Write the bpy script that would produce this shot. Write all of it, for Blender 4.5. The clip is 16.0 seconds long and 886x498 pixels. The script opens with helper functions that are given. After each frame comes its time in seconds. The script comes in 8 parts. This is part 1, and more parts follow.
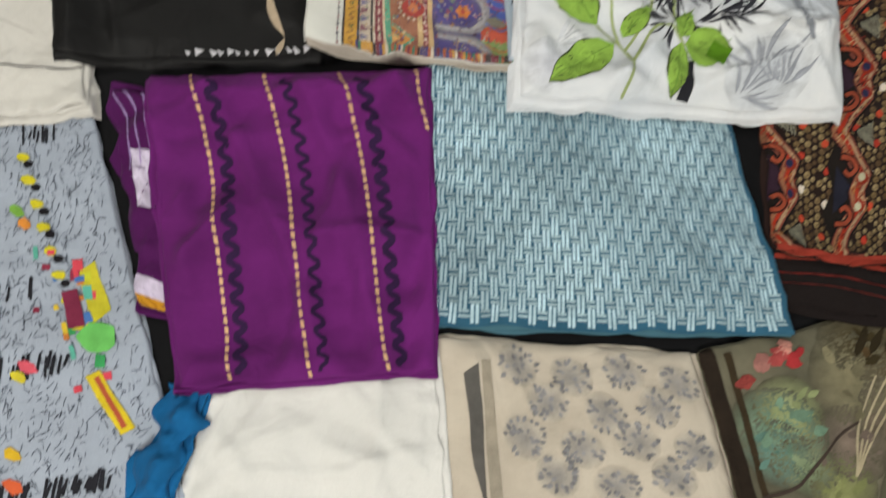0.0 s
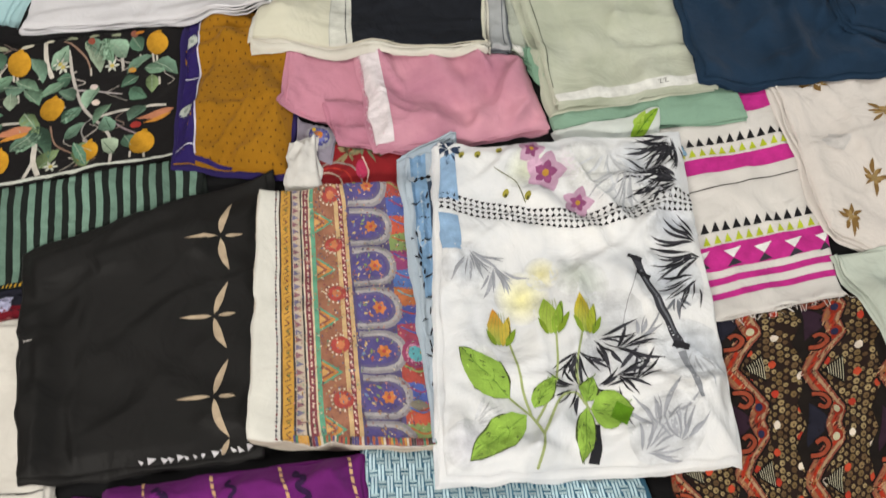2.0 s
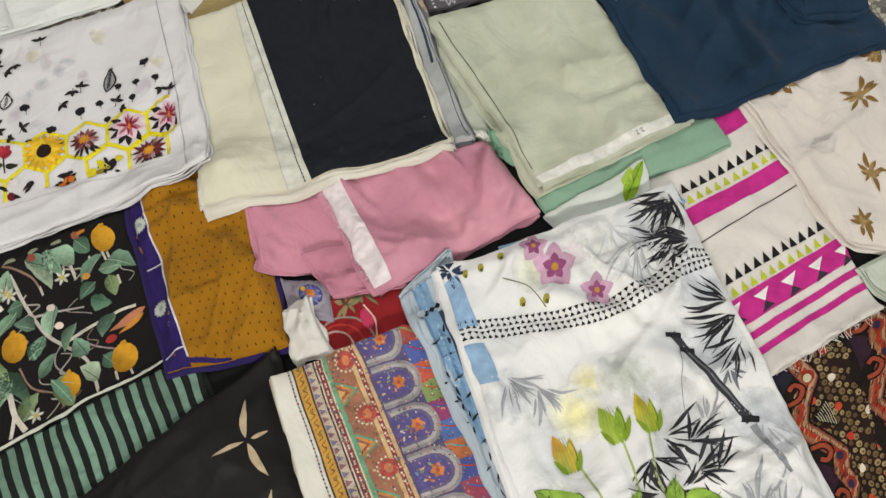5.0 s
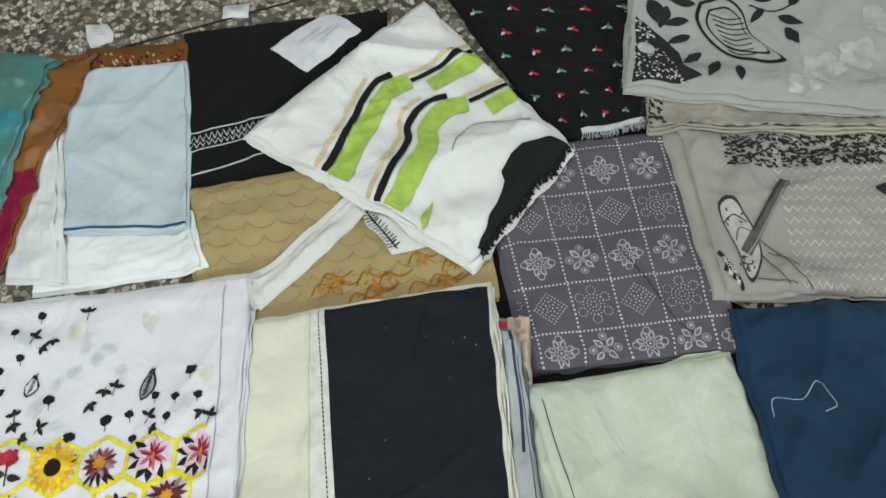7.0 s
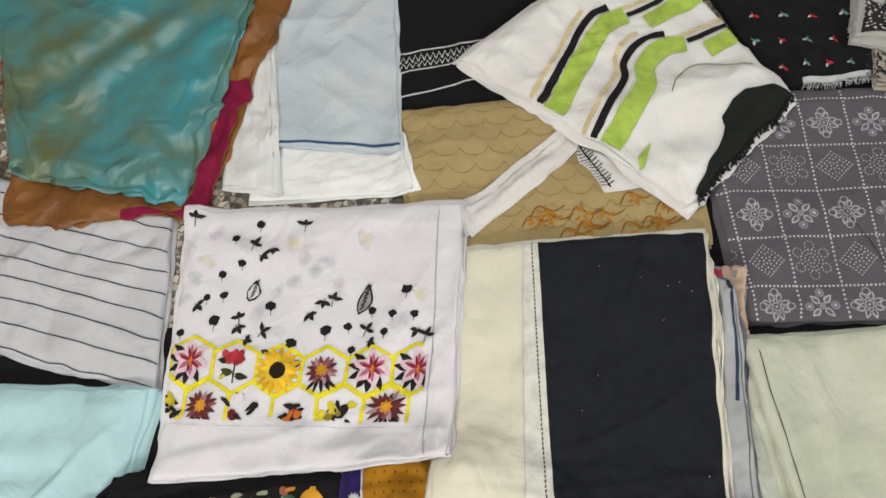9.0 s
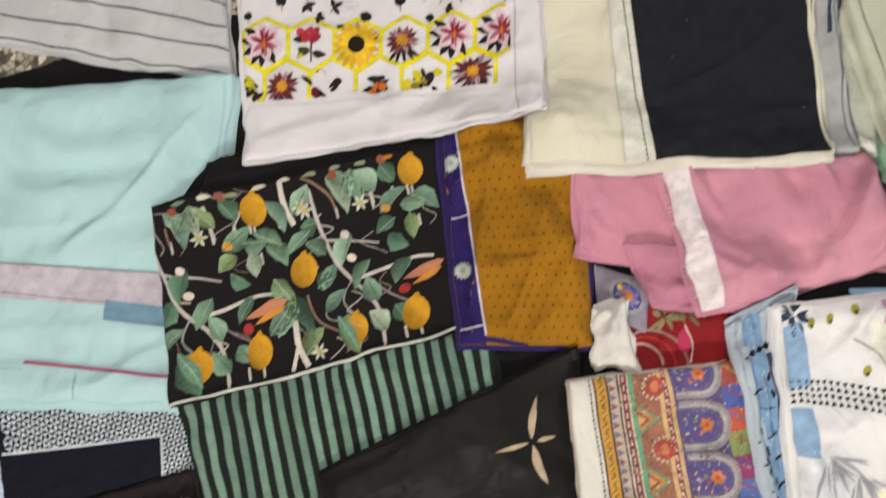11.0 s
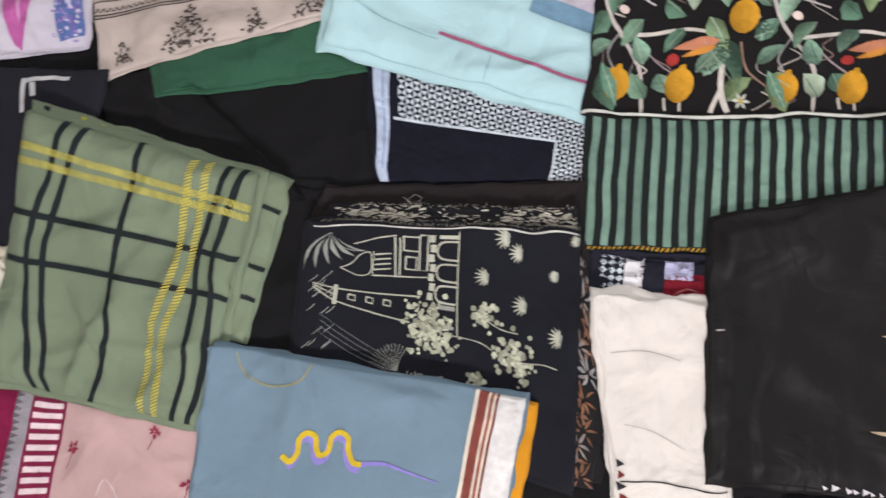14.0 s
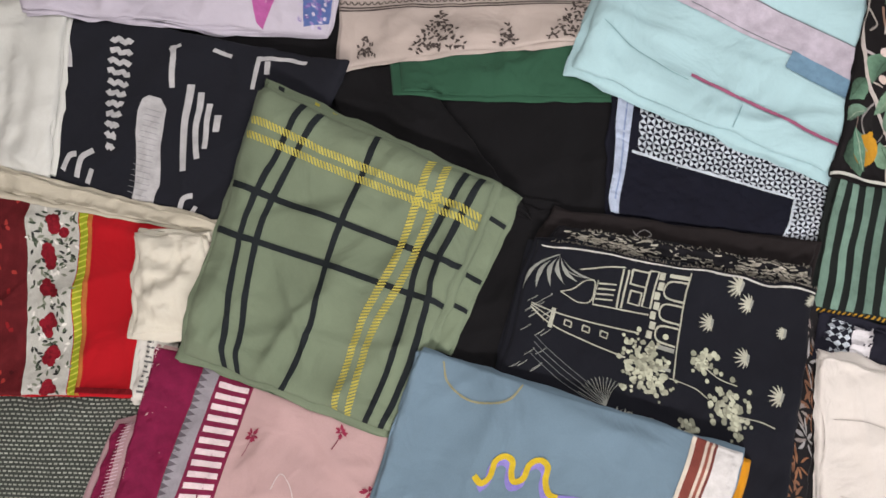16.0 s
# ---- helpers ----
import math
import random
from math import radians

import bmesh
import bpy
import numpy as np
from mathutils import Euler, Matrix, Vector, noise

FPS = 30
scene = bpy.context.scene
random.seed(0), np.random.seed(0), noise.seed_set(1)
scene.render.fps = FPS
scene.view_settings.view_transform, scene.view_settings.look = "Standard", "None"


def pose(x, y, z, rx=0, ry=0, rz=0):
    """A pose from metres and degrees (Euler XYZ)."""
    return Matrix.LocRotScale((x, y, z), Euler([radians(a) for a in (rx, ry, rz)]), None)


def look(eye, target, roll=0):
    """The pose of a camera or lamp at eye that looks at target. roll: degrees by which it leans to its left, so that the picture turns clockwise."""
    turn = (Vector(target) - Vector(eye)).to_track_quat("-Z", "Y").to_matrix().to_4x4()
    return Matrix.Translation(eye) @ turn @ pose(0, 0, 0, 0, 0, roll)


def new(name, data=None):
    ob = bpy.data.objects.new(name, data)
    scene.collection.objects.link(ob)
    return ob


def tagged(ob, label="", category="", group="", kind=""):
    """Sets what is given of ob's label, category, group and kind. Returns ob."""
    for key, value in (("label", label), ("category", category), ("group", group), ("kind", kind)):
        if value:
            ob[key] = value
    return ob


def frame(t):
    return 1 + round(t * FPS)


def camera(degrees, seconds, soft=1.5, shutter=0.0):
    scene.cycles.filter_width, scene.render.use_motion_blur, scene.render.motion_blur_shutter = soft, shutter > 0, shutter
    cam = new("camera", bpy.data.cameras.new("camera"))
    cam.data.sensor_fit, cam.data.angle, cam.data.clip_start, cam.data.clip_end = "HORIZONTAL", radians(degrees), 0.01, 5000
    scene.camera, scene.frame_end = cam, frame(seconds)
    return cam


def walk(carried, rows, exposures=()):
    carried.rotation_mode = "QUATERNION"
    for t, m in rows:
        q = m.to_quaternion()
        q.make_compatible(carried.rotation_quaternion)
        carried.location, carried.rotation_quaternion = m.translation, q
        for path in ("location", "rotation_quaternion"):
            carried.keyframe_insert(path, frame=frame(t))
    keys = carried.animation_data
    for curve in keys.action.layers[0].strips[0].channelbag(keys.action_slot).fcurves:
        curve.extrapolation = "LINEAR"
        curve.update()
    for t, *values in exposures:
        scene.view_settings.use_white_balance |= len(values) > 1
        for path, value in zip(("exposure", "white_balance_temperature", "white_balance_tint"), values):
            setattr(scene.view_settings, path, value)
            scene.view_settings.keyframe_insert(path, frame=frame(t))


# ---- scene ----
from mathutils.geometry import tessellate_polygon as tessellate

cam = camera(55.0, 16.0, soft=1.5, shutter=0.3)
PATH = [
    (0, (0.02, 0.035, 1.199), (0.131, 0.53, -0.736), 13.6),
    (0.5, (0.1, 0.074, 1.296), (0.209, 0.79, -0.568), 6.5),
    (1, (0.093, 0.122, 1.355), (0.233, 0.971, -0.45), 6.4),
    (1.5, (0.098, 0.163, 1.389), (0.238, 1.079, -0.384), 5.4),
    (2, (0.123, 0.24, 1.425), (0.256, 1.181, -0.335), 3.7),
    (2.5, (0.109, 0.377, 1.431), (0.258, 1.352, -0.309), -0.2),
    (3, (0.071, 0.484, 1.439), (0.24, 1.472, -0.292), -2.0),
    (3.2, (0.057, 0.494, 1.442), (0.234, 1.472, -0.293), -2.2),
    (5.3, (0.042, 0.673, 1.503), (0.312, 1.441, -0.324), -2.8),
    (5.5, (0.036, 0.747, 1.51), (0.238, 1.517, -0.325), -4.1),
    (6, (0.158, 1.027, 1.439), (0.276, 1.836, -0.387), -5.0),
    (6.5, (0.281, 1.231, 1.458), (0.353, 2.098, -0.343), -5.4),
    (7, (0.293, 1.29, 1.462), (0.324, 2.239, -0.298), -6.7),
    (7.5, (0.276, 1.302, 1.481), (0.265, 2.291, -0.257), -7.7),
    (8, (0.193, 1.329, 1.477), (0.071, 2.269, -0.284), -11.1),
    (8.2, (0.157, 1.336, 1.485), (-0.024, 2.246, -0.286), -13.3),
    (10.3, (-0.163, 1.207, 1.515), (-0.191, 1.785, -0.399), -8.1),
    (10.5, (-0.176, 1.17, 1.498), (-0.204, 1.705, -0.429), -8.8),
    (11, (-0.202, 1.148, 1.452), (-0.323, 1.453, -0.521), -28.4),
    (11.5, (-0.331, 1.063, 1.419), (-0.526, 1.186, -0.567), -62.4),
    (12, (-0.466, 1.02, 1.406), (-0.674, 1.041, -0.583), -85.8),
    (12.5, (-0.52, 0.975, 1.408), (-0.713, 0.998, -0.582), -83.6),
    (13, (-0.545, 0.949, 1.423), (-0.746, 0.958, -0.567), -86.0),
    (13.5, (-0.613, 0.915, 1.409), (-0.815, 0.932, -0.58), -82.1),
    (14, (-0.797, 0.858, 1.448), (-1.023, 0.919, -0.538), -65.4),
    (14.5, (-0.892, 0.8, 1.483), (-1.221, 0.907, -0.487), -58.7),
    (15, (-0.935, 0.786, 1.482), (-1.295, 0.91, -0.481), -57.1),
    (15.5, (-1.037, 0.727, 1.454), (-1.35, 0.887, -0.515), -47.6),
    (16, (-1.163, 0.687, 1.45), (-1.4, 0.915, -0.523), -28.1),
]
walk(cam, [(t, look(eye, target, roll)) for t, eye, target, roll in PATH],
     [(0.0, -0.33, 6750, 6), (1.3, -0.04, 6850, 7), (3.0, -0.03, 7000, 12), (5.5, -0.1, 7000, 5), (6.5, 0.1, 6250, 0), (7.5, 0.12, 6250, 3), (8.2, 0.09, 6450, 7), (10.5, 0.09, 7300, 14), (11.5, 0.02, 6900, 11), (12.0, 0.16, 6450, 11), (12.5, 0.21, 6400, 15), (13.5, 0.21, 6550, 18), (14.5, 0.22, 6550, 19), (16.0, 0.14, 6750, 19)])

# ---------- light ----------
sky = bpy.data.worlds.new("daylight")
sky.use_nodes = True
scene.world = sky
tex = sky.node_tree.nodes.new("ShaderNodeTexSky")
tex.sky_type, tex.sun_disc, tex.sun_elevation, tex.sun_rotation = "NISHITA", False, radians(45), radians(90)
sky.node_tree.links.new(tex.outputs["Color"], sky.node_tree.nodes["Background"].inputs["Color"])
sky.node_tree.nodes["Background"].inputs["Strength"].default_value = 0.1


def area(name, m, w, h, power, color):
    lamp = bpy.data.lights.new(name, "AREA")
    lamp.shape, lamp.size, lamp.size_y, lamp.energy, lamp.color = "RECTANGLE", w, h, power, color
    ob = new(name, lamp)
    ob.matrix_world = m
    return ob


# added soft fill from the east; its source is out of view
area("side_fill", look((3.15, 1.8, 1.65), (0.0, 1.6, 0.6)), 2.7, 1.45, 29, (0.94, 1.0, 1.0))
area("wall_tube_lamp", look((-0.4, -1.5, 2.15), (-0.4, 1.3, 0.3)), 1.2, 0.1, 88, (1.0, 0.985, 0.965))
# overhead fills without fixtures, added to brighten the left and far pieces
area("ceiling_fill", look((-1.5, 1.5, 2.80), (-1.4, 1.2, 0)), 1.2, 0.1, 30, (1.0, 0.985, 0.97))
area("ceiling_fill", look((0.1, 2.4, 2.80), (0.1, 2.1, 0)), 1.2, 0.1, 22, (1.0, 0.985, 0.97))

# ---------- materials ----------
def node(nt, kind, **inputs):
    n = nt.nodes.new(kind)
    for k, v in inputs.items():
        if k in n.inputs:
            n.inputs[k].default_value = v
    return n


def base_material(name, rough=0.9):
    m = bpy.data.materials.new(name)
    m.use_nodes = True
    nt = m.node_tree
    b = nt.nodes["Principled BSDF"]
    b.inputs["Roughness"].default_value = rough
    return m, nt, b


def cloth_material(name, color, rough=0.88, mottle=0.1, sheen=0.04, weave=0.22, cast=None, silk=0.0):
    """Woven cloth: fine thread relief, soft uneven dye, faint lint."""
    m, nt, b = base_material(name, rough)
    L = nt.links
    co = node(nt, "ShaderNodeTexCoord")
    big = node(nt, "ShaderNodeTexNoise", Scale=7.0, Detail=4.0, Roughness=0.6)
    thread = node(nt, "ShaderNodeTexNoise", Scale=1150.0, Detail=1.0, Roughness=0.5)
    L.new(co.outputs["Object"], big.inputs["Vector"])
    L.new(co.outputs["Object"], thread.inputs["Vector"])
    ramp = node(nt, "ShaderNodeMapRange")
    ramp.inputs["From Min"].default_value, ramp.inputs["From Max"].default_value = 0.3, 0.7
    L.new(big.outputs["Fac"], ramp.inputs["Value"])
    mix = node(nt, "ShaderNodeMix")
    mix.data_type = "RGBA"
    lo = [c * (1 - mottle) for c in color] if cast is None else cast
    mix.inputs[6].default_value = (*lo, 1)
    mix.inputs[7].default_value = (*[min(1, c * (1 + mottle * 0.6)) for c in color], 1)
    L.new(ramp.outputs["Result"], mix.inputs[0])
    fine = node(nt, "ShaderNodeMapRange")
    fine.inputs["From Min"].default_value, fine.inputs["From Max"].default_value = 0.3, 0.7
    fine.inputs["To Min"].default_value, fine.inputs["To Max"].default_value = 1 - weave * 0.5, 1 + weave * 0.3
    L.new(thread.outputs["Fac"], fine.inputs["Value"])
    mul = node(nt, "ShaderNodeVectorMath")
    mul.operation = "MULTIPLY"
    L.new(mix.outputs[2], mul.inputs[0])
    L.new(fine.outputs["Result"], mul.inputs[1])
    L.new(mul.outputs["Vector"], b.inputs["Base Color"])
    b.inputs["Sheen Weight"].default_value = sheen
    b.inputs["Sheen Roughness"].default_value = 0.5
    b.inputs["Specular IOR Level"].default_value = 0.16 + silk
    crumple = node(nt, "ShaderNodeTexNoise", Scale=9.0, Detail=3.5, Roughness=0.5, Distortion=0.9)
    L.new(co.outputs["Object"], crumple.inputs["Vector"])
    ridge = node(nt, "ShaderNodeTexNoise", Scale=5.0, Detail=2.0, Roughness=0.4, Distortion=0.6)
    ridge.noise_type = "RIDGED_MULTIFRACTAL"
    L.new(co.outputs["Object"], ridge.inputs["Vector"])
    both = node(nt, "ShaderNodeMath")
    both.operation = "MULTIPLY_ADD"
    both.inputs[1].default_value = 0.16
    L.new(ridge.outputs["Fac"], both.inputs[0])
    L.new(crumple.outputs["Fac"], both.inputs[2])
    b1 = node(nt, "ShaderNodeBump", Strength=0.75, Distance=0.016)
    b2 = node(nt, "ShaderNodeBump", Strength=0.25, Distance=0.0003)
    L.new(both.outputs["Value"], b1.inputs["Height"])
    L.new(thread.outputs["Fac"], b2.inputs["Height"])
    L.new(b1.outputs["Normal"], b2.inputs["Normal"])
    L.new(b2.outputs["Normal"], b.inputs["Normal"])
    return m


def ink_material():
    """Dyed print or embroidery in the colour stored with each patch."""
    m, nt, b = base_material("printed_dye", 0.85)
    L = nt.links
    at = node(nt, "ShaderNodeAttribute")
    at.attribute_name = "ink"
    co = node(nt, "ShaderNodeTexCoord")
    thread = node(nt, "ShaderNodeTexNoise", Scale=900.0, Detail=2.0, Roughness=0.6)
    wash = node(nt, "ShaderNodeTexNoise", Scale=45.0, Detail=3.0)
    L.new(co.outputs["Object"], thread.inputs["Vector"])
    L.new(co.outputs["Object"], wash.inputs["Vector"])
    add = node(nt, "ShaderNodeMath")
    add.operation = "ADD"
    L.new(thread.outputs["Fac"], add.inputs[0])
    L.new(wash.outputs["Fac"], add.inputs[1])
    fine = node(nt, "ShaderNodeMapRange")
    fine.inputs["From Min"].default_value, fine.inputs["From Max"].default_value = 0.7, 1.3
    fine.inputs["To Min"].default_value, fine.inputs["To Max"].default_value = 0.74, 1.16
    L.new(add.outputs["Value"], fine.inputs["Value"])
    mul = node(nt, "ShaderNodeVectorMath")
    mul.operation = "MULTIPLY"
    L.new(at.outputs["Color"], mul.inputs[0])
    L.new(fine.outputs["Result"], mul.inputs[1])
    L.new(mul.outputs["Vector"], b.inputs["Base Color"])
    b.inputs["Specular IOR Level"].default_value = 0.16
    crumple = node(nt, "ShaderNodeTexNoise", Scale=9.0, Detail=3.5, Roughness=0.5, Distortion=0.9)
    L.new(co.outputs["Object"], crumple.inputs["Vector"])
    ridge = node(nt, "ShaderNodeTexNoise", Scale=5.0, Detail=2.0, Roughness=0.4, Distortion=0.6)
    ridge.noise_type = "RIDGED_MULTIFRACTAL"
    L.new(co.outputs["Object"], ridge.inputs["Vector"])
    both = node(nt, "ShaderNodeMath")
    both.operation = "MULTIPLY_ADD"
    both.inputs[1].default_value = 0.16
    L.new(ridge.outputs["Fac"], both.inputs[0])
    L.new(crumple.outputs["Fac"], both.inputs[2])
    b1 = node(nt, "ShaderNodeBump", Strength=0.75, Distance=0.016)
    L.new(both.outputs["Value"], b1.inputs["Height"])
    L.new(b1.outputs["Normal"], b.inputs["Normal"])
    return m


def terrazzo_material():
    m, nt, b = base_material("terrazzo", 0.42)
    L = nt.links
    co = node(nt, "ShaderNodeTexCoord")
    warp = node(nt, "ShaderNodeTexNoise", Scale=60.0, Detail=2.0)
    L.new(co.outputs["Object"], warp.inputs["Vector"])
    mixv = node(nt, "ShaderNodeVectorMath")
    mixv.operation = "MULTIPLY_ADD"
    mixv.inputs[1].default_value = (0.012, 0.012, 0.012)
    L.new(warp.outputs["Color"], mixv.inputs[0])
    L.new(co.outputs["Object"], mixv.inputs[2])
    chips = node(nt, "ShaderNodeTexVoronoi", Scale=75.0)
    L.new(mixv.outputs["Vector"], chips.inputs["Vector"])
    edge = node(nt, "ShaderNodeTexVoronoi", Scale=75.0)
    edge.feature = "DISTANCE_TO_EDGE"
    L.new(mixv.outputs["Vector"], edge.inputs["Vector"])
    sep = node(nt, "ShaderNodeSeparateColor")
    L.new(chips.outputs["Color"], sep.inputs["Color"])
    ramp = node(nt, "ShaderNodeValToRGB")
    cr = ramp.color_ramp
    cr.interpolation = "CONSTANT"
    cr.elements[0].color = (0.05, 0.043, 0.033, 1)
    cr.elements[1].position, cr.elements[1].color = 0.85, (0.52, 0.48, 0.4, 1)
    for p, c in ((0.2, (0.10, 0.088, 0.068, 1)), (0.42, (0.24, 0.215, 0.17, 1)), (0.62, (0.36, 0.33, 0.265, 1))):
        e = cr.elements.new(p)
        e.color = c
    L.new(sep.outputs["Red"], ramp.inputs["Fac"])
    gap = node(nt, "ShaderNodeMapRange")
    gap.inputs["From Min"].default_value, gap.inputs["From Max"].default_value = 0.04, 0.12
    L.new(edge.outputs["Distance"], gap.inputs["Value"])
    mix = node(nt, "ShaderNodeMix")
    mix.data_type = "RGBA"
    mix.inputs[6].default_value = (0.085, 0.075, 0.058, 1)
    L.new(gap.outputs["Result"], mix.inputs[0])
    L.new(ramp.outputs["Color"], mix.inputs[7])
    L.new(mix.outputs[2], b.inputs["Base Color"])
    dirt = node(nt, "ShaderNodeTexNoise", Scale=9.0, Detail=5.0)
    L.new(co.outputs["Object"], dirt.inputs["Vector"])
    rr = node(nt, "ShaderNodeMapRange")
    rr.inputs["To Min"].default_value, rr.inputs["To Max"].default_value = 0.3, 0.6
    L.new(dirt.outputs["Fac"], rr.inputs["Value"])
    L.new(rr.outputs["Result"], b.inputs["Roughness"])
    return m


def plaster_material(name, color):
    m, nt, b = base_material(name, 0.9)
    co = node(nt, "ShaderNodeTexCoord")
    n = node(nt, "ShaderNodeTexNoise", Scale=4.0, Detail=6.0)
    nt.links.new(co.outputs["Object"], n.inputs["Vector"])
    mix = node(nt, "ShaderNodeMix")
    mix.data_type = "RGBA"
    mix.inputs[6].default_value = (*[c * 0.92 for c in color], 1)
    mix.inputs[7].default_value = (*color, 1)
    nt.links.new(n.outputs["Fac"], mix.inputs[0])
    nt.links.new(mix.outputs[2], b.inputs["Base Color"])
    bump = node(nt, "ShaderNodeBump", Strength=0.15, Distance=0.004)
    nt.links.new(n.outputs["Fac"], bump.inputs["Height"])
    nt.links.new(bump.outputs["Normal"], b.inputs["Normal"])
    return m


INK = ink_material()
COTTON = {}


def cotton(color, **kw):
    key = (tuple(color), tuple(sorted(kw.items())))
    if key not in COTTON:
        COTTON[key] = cloth_material("cotton", color, **kw)
    return COTTON[key]


# ---------- room ----------
def box_mesh(name, lo, hi, mat):
    bm = bmesh.new()
    bmesh.ops.create_cube(bm, size=1)
    for v in bm.verts:
        v.co = Vector([lo[i] + (v.co[i] + 0.5) * (hi[i] - lo[i]) for i in range(3)])
    me = bpy.data.meshes.new(name)
    bm.to_mesh(me)
    bm.free()
    me.materials.append(mat)
    return new(name, me)


X0, X1, Y0, Y1, TOP = -3.9, 3.1, -1.6, 4.6, 2.9
tagged(box_mesh("floor", (X0, Y0, -0.1), (X1, Y1, 0.0), terrazzo_material()), "polished grey-beige terrazzo floor with light stone chips", "floor", kind="structure")
WALL = plaster_material("wall_paint", (0.4, 0.385, 0.36))
tagged(box_mesh("ceiling", (X0, Y0, TOP), (X1, Y1, TOP + 0.1), plaster_material("ceiling_paint", (0.5, 0.49, 0.47))), "beige-grey painted plaster ceiling", "ceiling", kind="structure")
tagged(box_mesh("wall_south", (X0, Y0 - 0.2, 0), (X1, Y0, TOP), WALL), "plain beige-grey painted wall", "wall", kind="structure")
tagged(box_mesh("wall_west", (X0 - 0.2, Y0, 0), (X0, Y1, TOP), WALL), "plain beige-grey painted wall", "wall", kind="structure")
tagged(box_mesh("wall_north", (X0, Y1, 0), (X1, Y1 + 0.2, TOP), WALL), "plain beige-grey painted wall", "wall", kind="structure")
# east wall, out of view, with an opening added for the side fill light
WY0, WY1, WZ0, WZ1 = 0.4, 3.2, 0.9, 2.4
for nm, lo, hi in (("wall_east", (X1, Y0, 0), (X1 + 0.2, Y1, WZ0)), ("wall_east_lintel", (X1, Y0, WZ1), (X1 + 0.2, Y1, TOP)),
                   ("wall_east_pier", (X1, Y0, WZ0), (X1 + 0.2, WY0, WZ1)), ("wall_east_jamb", (X1, WY1, WZ0), (X1 + 0.2, Y1, WZ1))):
    tagged(box_mesh(nm, lo, hi, WALL), "plain beige-grey painted wall", "wall", kind="structure")

# ---------- draped cloth ----------
CELL, HX, HY = 0.006, -2.9, -0.5
FIELD = np.zeros((int(5.0 / CELL), int(3.6 / CELL)))


def field_at(x, y):
    i = np.clip(((x - HX) / CELL).astype(int), 0, FIELD.shape[0] - 1)
    j = np.clip(((y - HY) / CELL).astype(int), 0, FIELD.shape[1] - 1)
    return FIELD[i, j]


def smooth(a, times):
    for _ in range(times):
        p = np.pad(a, 1, mode="edge")
        a = (p[:-2, 1:-1] + p[2:, 1:-1] + p[1:-1, :-2] + p[1:-1, 2:] + 2 * a) / 6
    return a


def steps(length, r, cell):
    """Parameters from 0 to 1: close together at the rolled edges."""
    edge = [0, 0.12 * r, 0.35 * r, 0.7 * r, 1.2 * r]
    n = max(2, int((length - 2.4 * r) / cell))
    mid = np.linspace(1.2 * r, length - 1.2 * r, n + 1)[1:-1]
    return np.concatenate([edge, mid, [length - e for e in reversed(edge)]]) / length


def waves(rng, x, y, size, n=7):
    """Soft rumples about one size apart."""
    z = 0 * x
    wx, wy = 0 * x, 0 * x
    for _ in range(3):
        a, ph, k = rng.uniform(0, 6.28), rng.uniform(0, 6.28), 2.2 / size
        wx, wy = wx + np.sin(k * (x * np.cos(a) + y * np.sin(a)) + ph) * size * 0.25, wy + np.sin(k * (y * np.cos(a) - x * np.sin(a)) + ph * 2) * size * 0.25
    x, y = x + wx, y + wy
    for _ in range(n):
        a, ph, k = rng.uniform(0, 6.28), rng.uniform(0, 6.28), 6.28 / size * rng.uniform(0.5, 1.6)
        z = z + np.sin(k * (x * np.cos(a) + y * np.sin(a)) + ph) / (k * size / 6.28)
    return z / n


